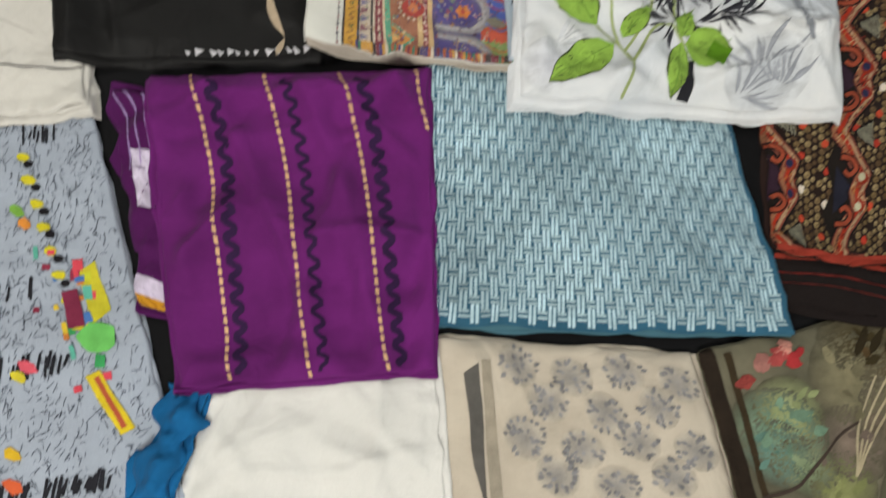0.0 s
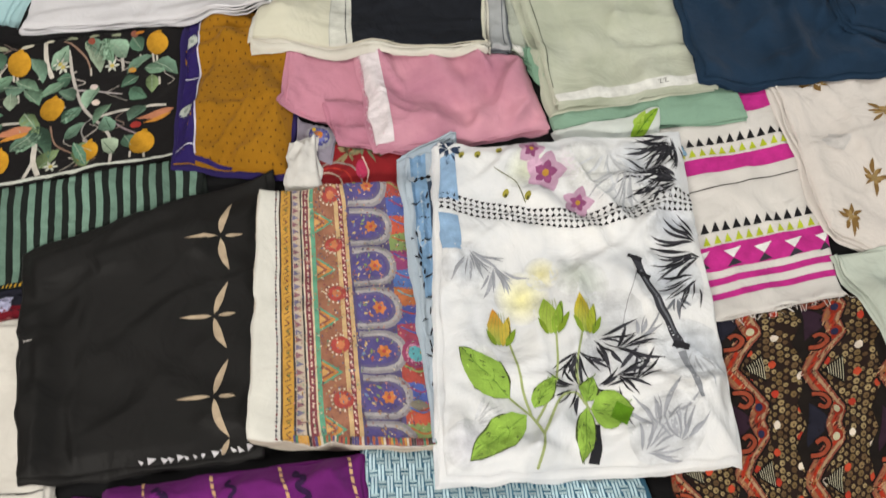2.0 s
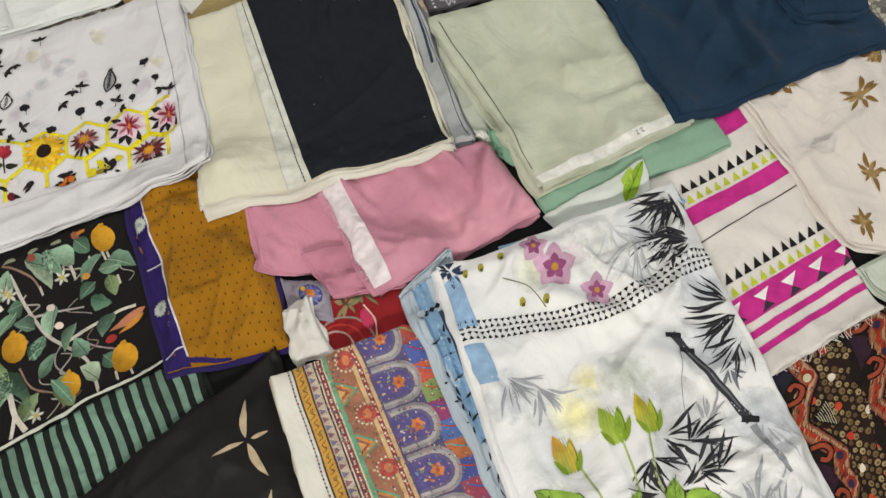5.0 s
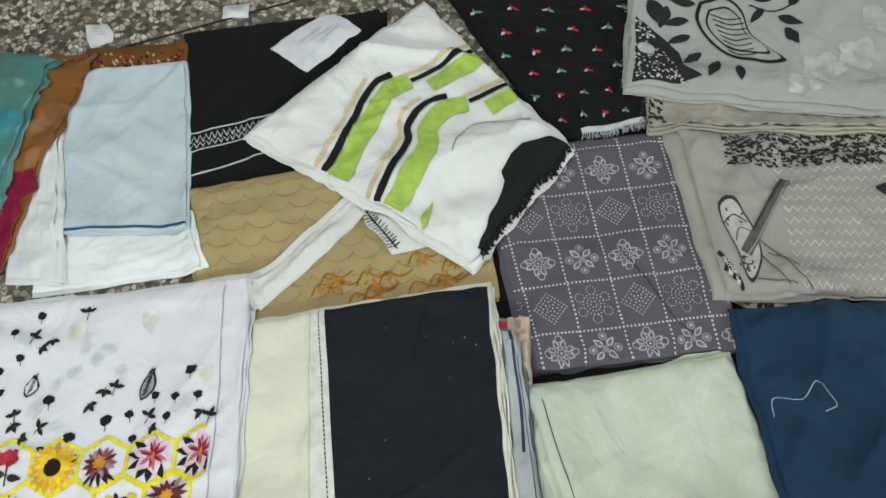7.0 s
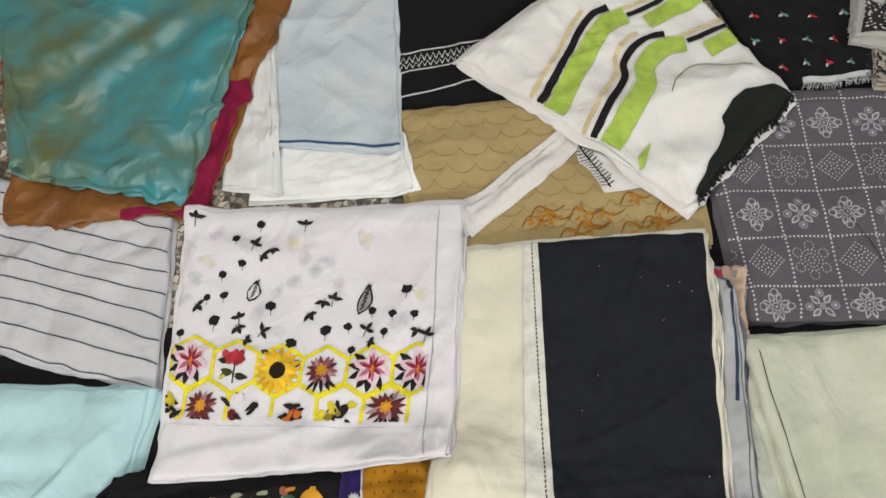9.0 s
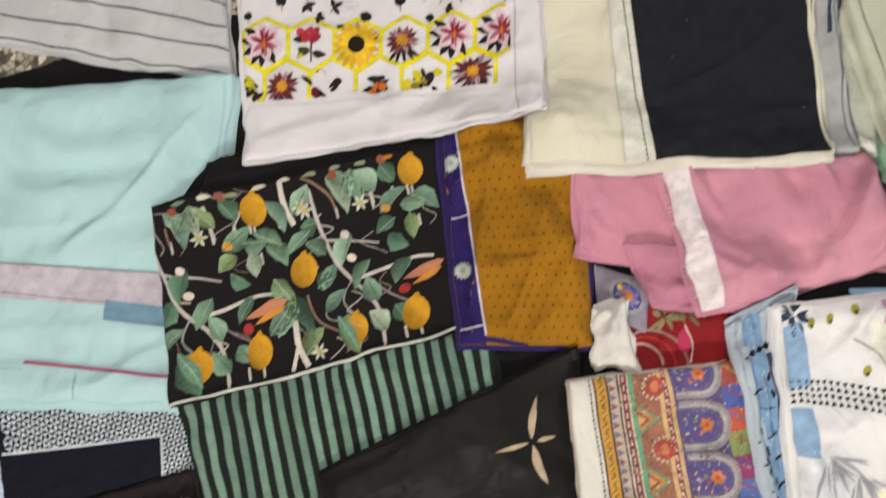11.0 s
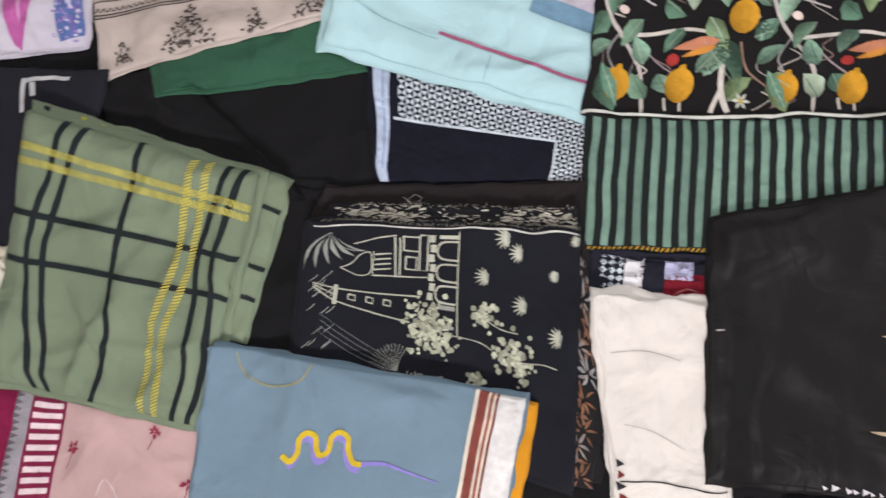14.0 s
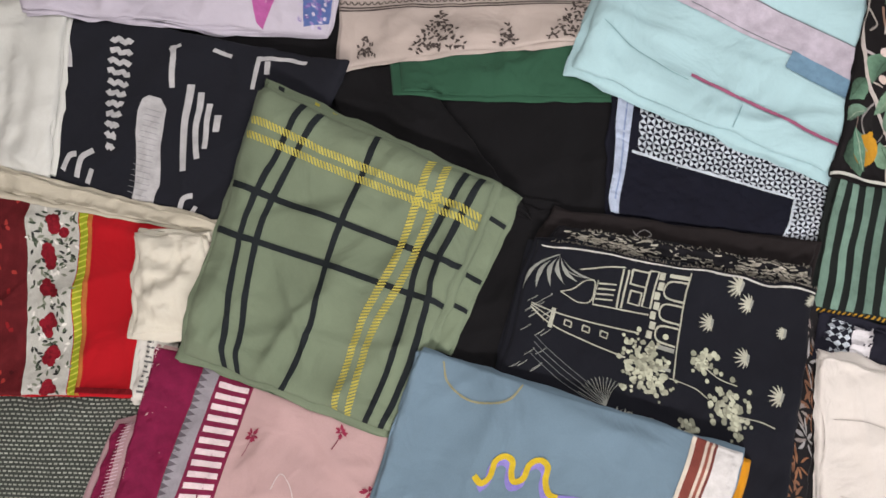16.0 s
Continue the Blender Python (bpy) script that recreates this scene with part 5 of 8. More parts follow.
    # orchids
    for p, q, s in ((0.43, 0.115, 0.042), (0.55, 0.222, 0.032), (0.376, 0.045, 0.028)):
        flower(cl, *at(cl, p, q), s, 5, hexc("c9a3bd"), hexc("7d3f62"), 2, 0.8, r)
        flower(cl, *at(cl, p, q), s * 0.55, 5, hexc("94507c"), hexc("b98a3c"), 5, 0.7, r)
    for p, q in ((0.158, 0.044), (0.265, 0.18), (0.35, 0.2), (0.09, 0.05), (0.25, 0.03)):
        cl.add(disc(*at(cl, p, q), 0.006, 0.009, 8, 20), hexc("a39c45"), 2)
        cl.add(disc(*at(cl, p, q + 0.008), 0.003, 0.004, 7), hexc("5a5a2a"), 3)
    line(cl, [(0.22, 0.1), (0.3, 0.14), (0.34, 0.22)], 0.0018, hexc("6f7050"), 2)
    # rose spray
    st = hexc("a7b47c")
    for a in (((0.3, 0.86), (0.27, 0.75), (0.245, 0.65)), ((0.315, 0.88), (0.4, 0.76), (0.415, 0.63)), ((0.5, 0.86), (0.47, 0.75), (0.505, 0.64)), ((0.31, 0.995), (0.335, 0.92), (0.3, 0.86), (0.284, 0.85)), ((0.335, 0.92), (0.394, 0.83), (0.45, 0.81), (0.506, 0.856)), ((0.23, 0.808), (0.26, 0.83), (0.3, 0.86))):
        line(cl, list(a), 0.0045, st, 2, 0.2)
    cl.finish("printed_stem")
    gr, dk, rb = hexc("94b950"), hexc("444e2c"), hexc("6a9038")
    for a, b, w in (((0.232, 0.808), (0.055, 0.67), 0.058), ((0.284, 0.857), (0.085, 0.967), 0.056), ((0.312, 0.838), (0.392, 0.762), 0.034), ((0.506, 0.856), (0.655, 0.86), 0.066), ((0.492, 0.85), (0.46, 0.99), 0.034), ((0.49, 0.835), (0.525, 0.765), 0.034)):
        leaf_to(cl, a, b, w, gr, 3, rib=rb, edge=dk)
        cl.finish("printed_leaf", "lime-green printed leaf", whole=True)
    cl.add([at(cl, *p) for p in ((0.6, 0.835), (0.655, 0.862), (0.62, 0.905), (0.575, 0.875))], hexc("5c8a1e"), 6)
    for p, q, c1, c2 in ((0.205, 0.605, "d8953a", "c9b24a"), (0.396, 0.58, "9dbb45", "86a83a"), (0.52, 0.588, "d2b42e", "a9b43a")):
        x, y = at(cl, p, q)
        top = hexc(c1)
        cl.add(leaf(x, y + 0.035, 0.07, 0.034, -97), lambda px, py: tuple(a + (b - a) * max(0, min(1, (py - y + 0.03) / 0.06)) for a, b in zip(top, hexc("a5ba58"))), 4)
        cl.add(disc(x + 0.001, y + 0.012, 0.0155, 0.022, 12), lambda px, py: tuple(a + (b - a) * max(0, min(1, (py - y + 0.03) / 0.06)) for a, b in zip(top, hexc("a5ba58"))), 4.5)
        cl.add(leaf(x + 0.006, y + 0.036, 0.06, 0.02, -76), hexc(c2), 5)
        for k in range(5):
            stroke(cl, curve([(x - 0.012 + 0.006 * k, y + 0.03), (x - 0.014 + 0.007 * k, y + 0.005), (x - 0.006 + 0.004 * k, y - 0.028)], 3), 0.0009, hexc("93a04c"), 7)
        cl.add(leaf(x + 0.012, y + 0.036, 0.04, 0.012, -60), hexc("7f9a2e"), 6)
        cl.add(leaf(x - 0.005, y + 0.036, 0.035, 0.01, -120), hexc("7f9a2e"), 6)
        line(cl, [(p + 0.04, q + 0.03), (p + 0.045, q), (p + 0.035, q - 0.03)], 0.0013, dk, 7)
        cl.finish("printed_rosebud", "printed rosebud")
    line(cl, [(0.515, 0.895), (0.508, 0.95), (0.5, 0.995)], 0.018, blk, 3)
    cl.finish()


# ---------- far pieces ----------
def lemon_group():
    st = Cloth("folded_cloth", "green and black striped cotton with a gold hem", [(-0.752, 1.166), (-0.233, 1.231), (-0.204, 1.005), (-0.729, 0.939)], cotton(hexc("181e1c")), thick=0.016, layers=2, rumple=0.002, seed=31)
    n = 21
    for i in range(n):
        p = i / n
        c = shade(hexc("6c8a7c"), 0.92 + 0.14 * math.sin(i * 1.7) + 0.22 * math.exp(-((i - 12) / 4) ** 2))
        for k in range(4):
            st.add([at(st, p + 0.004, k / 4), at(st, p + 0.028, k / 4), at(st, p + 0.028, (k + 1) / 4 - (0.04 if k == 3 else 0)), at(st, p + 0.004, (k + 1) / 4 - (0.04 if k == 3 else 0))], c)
    for i in range(26):
        st.add([at(st, 0.01 + i * 0.016, 0.995), at(st, 0.017 + i * 0.016, 0.995), at(st, 0.024 + i * 0.016, 0.968), at(st, 0.018 + i * 0.016, 0.968)], hexc("b08a2e"), 1)
    st.finish()
    bk = Cloth("folded_cloth", "frayed dark edge of a lemon-print cloth", [(-0.669, 1.569), (-0.270, 1.588), (-0.281, 1.487), (-0.725, 1.499)], cotton(hexc("131214")), thick=0.018, layers=3, rumple=0.003, seed=83, ragged=0.01)
    fringe(bk, "far", 0.0, 1.0, 60, 0.012, hexc("2a282a"), 12)
    cl = Cloth("folded_cloth", "black cotton printed with lemons, leaves and pale branches", [(-0.783, 1.502), (-0.273, 1.556), (-0.279, 1.227), (-0.767, 1.154)], cotton(hexc("161415"), mottle=0.15), thick=0.012, layers=2, rumple=0.002, seed=32, spread=0.001)
    r = random.Random(32)
    lg = ("67856f", "587262", "7b9682", "4c6a58", "72865f", "8a9a86", "6f8f7c")
    for ox, oy in ((0.0, 0.0), (-0.556, 0.0), (0.556, 0.0), (0.0, -0.72), (-0.556, -0.72)):
        ok = lambda p, q: -0.02 < p + ox < 0.99 and 0.0 < q + oy < 0.985
        def ln(pts, w, c, lv=1, taper=0.0):
            pts = [(min(max(p + ox, 0), 1), min(max(q + oy, 0), 1)) for p, q in pts if ok(p, q)]
            if len(pts) > 1:
                line(cl, pts, w, hexc(c), lv, taper)
        ln([(0.538, 0.1), (0.553, 0.27), (0.6, 0.485), (0.653, 0.603), (0.7, 0.69), (0.736, 0.79), (0.75, 0.96)], 0.0062, "b9b2ac", 1)
        ln([(0.653, 0.603), (0.762, 0.588), (0.83, 0.57), (0.882, 0.563), (0.945, 0.578)], 0.0066, "c8c2ba", 1, 0.2)
        ln([(0.572, 0.367), (0.66, 0.4), (0.757, 0.446)], 0.005, "b0a8a8", 1, 0.4)
        ln([(0.65, 0.6), (0.615, 0.7), (0.66, 0.8)], 0.003, "8e8a88", 1)
        ln([(0.71, 0.62), (0.78, 0.72), (0.86, 0.8)], 0.003, "8e7f84", 1)
        ln([(0.49, 0.62), (0.52, 0.76), (0.6, 0.86), (0.62, 0.95)], 0.0035, "8a6f60", 1)
        ln([(0.43, 0.62), (0.44, 0.74), (0.445, 0.86), (0.47, 0.97)], 0.0095, "cbc5bc", 1)
        ln([(0.445, 0.86), (0.42, 0.97)], 0.007, "cbc5bc", 1)
        for a in ((0.62, 0.93), (0.82, 0.9), (0.87, 0.9), (0.745, 0.92), (0.33, 0.2), (0.9, 0.35)):
            ln([a, (a[0] + 0.005, min(a[1] + 0.06, 0.99))], 0.0042, "bdb7ae", 1)
        for a, b in (((0.52, 0.3), (0.43, 0.4)), ((0.55, 0.27), (0.49, 0.27)), ((0.66, 0.36), (0.62, 0.52)), ((0.64, 0.18), (0.69, 0.05)), ((0.69, 0.05), (0.71, 0.2)), ((0.77, 0.3), (0.87, 0.2)), ((0.84, 0.28), (0.93, 0.3)), ((0.87, 0.33), (0.88, 0.47)),
                     ((0.92, 0.32), (0.99, 0.45)), ((0.79, 0.42), (0.86, 0.5)), ((0.38, 0.5), (0.45, 0.66)), ((0.46, 0.66), (0.38, 0.8)), ((0.36, 0.6), (0.5, 0.86)), ((0.53, 0.6), (0.6, 0.56)), ((0.55, 0.73), (0.63, 0.64)), ((0.36, 0.76), (0.44, 0.72)), ((0.6, 0.78), (0.66, 0.98)),
                     ((0.6, 0.78), (0.68, 0.86)), ((0.79, 0.78), (0.83, 0.88)), ((0.91, 0.78), (0.99, 0.64)), ((0.94, 0.5), (0.99, 0.62)), ((0.94, 0.1), (0.99, 0.28)), ((0.88, 0.24), (0.98, 0.34)), ((0.72, 0.52), (0.66, 0.66)), ((0.74, 0.74), (0.7, 0.6)), ((0.86, 0.56), (0.8, 0.68)), ((0.57, 0.44), (0.5, 0.36)), ((0.6, 0.5), (0.55, 0.62)), ((0.82, 0.34), (0.75, 0.4)), ((0.47, 0.92), (0.54, 0.8)), ((0.76, 0.9), (0.7, 0.78))):
            if ok(*a) and ok(*b):
                tone, (ax, ay), (bx, by) = hexc(r.choice(lg)), at(cl, a[0] + ox, a[1] + oy), at(cl, b[0] + ox, b[1] + oy)
                far, side = math.hypot(bx - ax, by - ay), r.choice((-1, 1)) * 30

                def painted(x, y, tone=tone, ax=ax, ay=ay, bx=bx, by=by, far=far, side=side):
                    f = math.hypot(x - ax, y - ay) / far
                    g = ((x - ax) * (by - ay) - (y - ay) * (bx - ax)) / far
                    return shade(tone, max(0.35, 0.75 + 0.55 * f + side * g + 0.18 * math.sin(x * 900) * math.sin(y * 700)))
                leaf_to(cl, (a[0] + ox, a[1] + oy), (b[0] + ox, b[1] + oy), r.uniform(0.024, 0.037), painted, 2, r.uniform(-0.2, 0.2))
                stroke(cl, [(ax + (bx - ax) * k, ay + (by - ay) * k) for k in (0.0, 0.4, 0.8)], 0.0012, hexc(r.choice(("9fb09c", "35503f", "8a9c88"))), 5)
        for _ in range(9):
            p, q = r.uniform(0.4, 0.95), r.uniform(0.08, 0.9)
            ln([(p, q), (p + r.uniform(-0.05, 0.05), q + 0.04), (p + r.uniform(-0.06, 0.06), q + 0.09), (p + r.uniform(-0.08, 0.08), q + 0.13)], r.uniform(0.0014, 0.0028), r.choice(("a39c96", "7a6a62", "8e8a86", "b9b2a8")), 1)
        cl.finish()
        for p, q in ((0.878, 0.645), ):
            if ok(p, q):
                leaf_to(cl, (p + ox + 0.1, q + oy - 0.03), (p + ox - 0.05, q + oy + 0.02), 0.022, hexc("b87a5e"), 4)
                leaf_to(cl, (p + ox + 0.09, q + oy + 0.0), (p + ox - 0.02, q + oy + 0.06), 0.012, hexc("c98a3c"), 5)
                cl.add(disc(*at(cl, p + ox - 0.045, q + oy + 0.07), 0.011, 0.009, 8, 0, 0.15, r), hexc("9c3430"), 5)
        for p, q, c in ((0.657, 0.49, "d8c6bc"), (0.64, 0.36, "d0c0bc"), (0.8, 0.04, "8c5648"), (0.79, 0.28, "c98f3a"), (0.63, 0.06, "8f4a3c")):
            if ok(p, q):
                cl.add(disc(*at(cl, p + ox, q + oy), 0.009, 0.007, 9, 30, 0.1, r), hexc(c), 4)
        for p, q in ((0.5, 0.17), (0.706, 0.22), (0.513, 0.915)):
            if ok(p, q):
                flower(cl, *at(cl, p + ox, q + oy), 0.015, 6, hexc("bfc2b6"), hexc("b9a95a"), 4, 0.4, r)
    cl.finish()
    for p, q, s, tip in ((0.889, 0.125, 1, -40), (0.489, 0.495, 1.15, -70), (0.86, 0.848, 1.15, -50), (0.648, 0.852, 1.05, -60), (0.339, 0.13, 1.1, -60), (0.307, 0.838, 1.15, -60), (0.1, 0.838, 1.1, -60)):
        x, y = at(cl, p, q)
        cl.add(disc(x, y, 0.021 * s, 0.025 * s, 14), lambda px, py: shade(hexc("c8932c"), 0.85 + 11 * (px - x) - 6 * (py - y) + 0.08 * math.sin(px * 800) * math.sin(py * 950)), 4)
        cl.add(leaf(x, y - 0.02 * s, 0.013, 0.012, tip), hexc("bd8b26"), 4)
        if p in (0.648, 0.1):
            leaf_to(cl, (p - 0.06, q - 0.09), (p + 0.01, q + 0.11), 0.022, hexc("5f8872"), 6, rib=hexc("9db39c"))
        cl.finish("printed_lemon", "yellow printed lemon", whole=True)
    band(cl, 0, 1, 0.984, 1.0, hexc("bfc2ba"), 9)
    band(cl, 0, 1, 0.0, 0.012, hexc("141314"), 8)
    for i in range(9):
        cl.add(disc(*at(cl, 0.1 + 0.09 * i, 0.03 + 0.004 * (i % 3)), 0.012, 0.004, 7, 0, 0.3, r), hexc(r.choice(("8a8f78", "b5742e", "6f8a72", "c9c4b4"))), 7)
    cl.finish()


def cyan():
    cl = Cloth("folded_cloth", "pale aqua cotton with lilac and steel-blue bands", [(-1.186, 1.763), (-0.634, 1.721), (-0.757, 1.160), (-1.219, 1.214)], cotton(hexc("a8ccd1"), mottle=0.07), thick=0.028, layers=4, rumple=0.0045, size=0.18, seed=33, spread=0.012, creases=(("u", 0.05, 0.003, 0.01), ("v", 0.44, 0.004, 0.01)))
    cl.add([at(cl, *p) for p in ((0, 0.545), (1, 0.62), (1, 0.73), (0, 0.655))], hexc("b9b3bf"))
    cl.add([at(cl, *p) for p in ((0.68, 0.69), (1, 0.725), (1, 0.785), (0.68, 0.75))], hexc("6d91a8"), 1)
    line(cl, [(0, 0.545), (0.5, 0.585), (1, 0.62)], 0.0014, hexc("6c7478"), 2)
    line(cl, [(0.3, 0.66), (0.6, 0.69), (0.68, 0.695)], 0.0014, hexc("6c7478"), 2)
    line(cl, [(0.4, 0.878), (0.7, 0.9), (1, 0.925)], 0.006, hexc("a05c78"), 2)
    line(cl, [(0.05, 0.84), (0.2, 0.88), (0.4, 0.9)], 0.0016, hexc("7fa6a8"), 2)
    line(cl, [(0.61, 0.91), (0.61, 0.995)], 0.0016, hexc("7aa0a6"), 2)
    cl.finish(lift=0.0022)


def lines_white():
    cl = Cloth("folded_cloth", "white cotton with thin dark lines", [(-1.298, 2.281), (-0.634, 2.080), (-0.631, 1.715), (-1.197, 1.894)], cotton(hexc("babcc0")), thick=0.02, layers=3, rumple=0.003, seed=34)
    for k in range(8):
        q = 0.09 + 0.125 * k
        line(cl, [(0, q - 0.03), (0.3, q), (0.6, q + 0.02 * math.sin(k)), (1, q)], 0.003, hexc("3f4048"), 1)
    cl.finish()


def gold_group():
    cl = Cloth("folded_cloth", "black cotton with a white woven lace band", [(-0.195, 2.727), (0.264, 2.714), (0.229, 2.233), (-0.176, 2.114)], cotton(hexc("0f1011")), thick=0.014, layers=2, rumple=0.0015, seed=35)
    wt = hexc("c9cacc")
    for q in (0.485, 0.565):
        line(cl, [(0, q), (0.5, q), (1, q)], 0.003, wt, 1)
    line(cl, [(0, 0.665), (0.4, 0.655), (1, 0.66)], 0.0032, wt, 1)
    for i in range(34):
        p = i / 34
        a, b = at(cl, p, 0.53), at(cl, p + 0.03, 0.5)
        stroke(cl, [a, ((a[0] + b[0]) / 2, b[1]), (b[0], a[1])], 0.0022, wt, 1)
        stroke(cl, [(a[0], a[1] + 0.013), ((a[0] + b[0]) / 2, a[1]), (b[0], a[1] + 0.013)], 0.0022, wt, 1)
    cl.finish()
    g = Cloth("folded_cloth", "tan-gold cotton with scalloped stitching and amber embroidery", [(-0.174, 2.282), (0.416, 2.295), (0.409, 1.948), (-0.151, 1.954)], cotton(hexc("a08e64"), mottle=0.12), thick=0.014, layers=2, rumple=0.002, seed=36)
    r = random.Random(36)
    for j in range(9):
        for i in range(11):
            x, y = (i + (0.5 if j % 2 else 0)) * 0.056, j * 0.033
            if x < g.w * 0.97 and y < g.h * 0.8:
                ring(g, x, y, 0.028, 0.0009, hexc("806640"), 1, 8, 0.022, 10, 170)
    for k in range(16):
        p, q = r.uniform(0.35, 0.95), r.uniform(0.62, 0.9)
        line(g, [(p - 0.05, q + 0.03), (p - 0.02, q - 0.04), (p + 0.03, q), (p + 0.07, q - 0.03)], 0.0028, hexc("8a5a1e"), 2)
        sprays(g, p, q, hexc("a8742a"), r, 5, 0.018, 0.007, level=2)
    for k in range(4):
        flower(g, *at(g, 0.1 + 0.02 * k, 0.86 + 0.03 * (k % 2)), 0.014, 6, hexc("9a6a20"), hexc("6a4a18"), 2, 0.6, r)
    g.finish()


def sky_group():
    Cloth("folded_cloth", "plain white cotton edge under a pale blue cloth", [(-0.454, 2.270), (-0.172, 2.223), (-0.147, 2.103), (-0.485, 2.107)], cotton(hexc("dcdfdf")), thick=0.012, layers=2, rumple=0.001, seed=37)
    cl = Cloth("folded_cloth", "pale blue-grey tie-dyed cotton with a navy edge line", [(-0.489, 2.651), (-0.186, 2.623), (-0.173, 2.186), (-0.435, 2.226)], cotton(hexc("bcc5c9"), mottle=0.1, cast=hexc("a9b8c2")), thick=0.018, layers=2, rumple=0.002, seed=38)
    line(cl, [(0.02, 0.985), (0.5, 0.982), (1, 0.975)], 0.006, hexc("33506c"), 1)
    cl.finish()
    Cloth("folded_cloth", "plain white cotton strip folded lengthwise", [(-0.518, 2.604), (-0.462, 2.579), (-0.428, 2.122), (-0.534, 2.147)], cotton(hexc("cfd2d2")), thick=0.02, layers=2, rumple=0.003, seed=39)


def far_scraps():
    r = random.Random(90)
    b = Cloth("folded_cloth", "rust-brown cotton edge with a dark red figured border", [(-0.415, 2.728), (-0.182, 2.702), (-0.181, 2.615), (-0.423, 2.651)], cotton(hexc("6d4a20"), mottle=0.3), thick=0.01, layers=2, rumple=0.002, seed=90)
    for _ in range(90):
        b.add(disc(*at(b, r.uniform(0.1, 0.98), r.uniform(0.45, 0.95)), 0.005, 0.003, 6, r.uniform(0, 90), 0.3, r), hexc(r.choice(("5a1420", "2a1a30", "8c3a2a", "b09a70"))), 1)
    b.finish()
    u = Cloth("folded_cloth", "cream cotton edge with dark brown figures", [(0.820, 1.979), (1.013, 1.857), (0.997, 1.807), (0.822, 1.884)], cotton(hexc("a59a84")), thick=0.014, layers=2, rumple=0.003, seed=91, ragged=0.008)
    for _ in range(46):
        u.add(disc(*at(u, r.uniform(0.02, 0.98), r.uniform(0.1, 0.95)), 0.011, 0.006, 7, r.uniform(0, 180), 0.35, r), hexc(r.choice(("1f1a17", "2b241d", "4a3a28"))), 1)
    u.finish()


def scrap():
    r = random.Random(92)
    s = Cloth("folded_cloth", "small white cotton scrap with black thread embroidery", [(0.167, 2.172), (0.228, 2.170), (0.310, 2.074), (0.217, 2.068)], cotton(hexc("cfcfcd")), thick=0.008, layers=1, rumple=0.002, seed=92, ragged=0.006)
    for k in range(14):
        x, y = at(s, 0.12 + 0.02 * (k % 4), 0.1 + 0.06 * k)
        stroke(s, [(x - 0.012, y), (x, y + 0.004), (x + 0.014, y - 0.003)], 0.0022, INKBLACK, 1)
    stroke(s, [at(s, 0.15, 0.05), at(s, 0.17, 0.95)], 0.003, INKBLACK, 2)
    s.finish("embroidery")


def teal_silk():
    cl = Cloth("folded_cloth", "copper-orange silk lining with a magenta edge", [(-1.152, 2.802), (-0.386, 2.690), (-0.579, 2.076), (-0.963, 2.070)], cotton(hexc("7d4d1a"), mottle=0.3, rough=0.5, silk=0.3), thick=0.014, layers=2, rumple=0.004, seed=40, ragged=0.01)
    band(cl, 0.9, 1, 0.5, 1.0, hexc("7a1638"))
    band(cl, 0.6, 0.95, 0.97, 1.0, hexc("7a1638"), 1)
    for k in range(30):
        cl.add(disc(*at(cl, 0.72 + 0.009 * k, 0.02), 0.005, n=6), hexc(("7a2030", "c9a24a", "2a2a4a")[k % 3]), 1)
    cl.finish()
    Cloth("folded_cloth", "shot teal silk with a coppery sheen", [(-1.178, 2.938), (-0.475, 2.680), (-0.622, 2.112), (-0.985, 2.194)], cotton(hexc("2f7f88"), mottle=0.2, rough=0.38, silk=0.4, cast=hexc("5c6238")), thick=0.02, layers=2, rumple=0.007, size=0.22, seed=41, ragged=0.012)


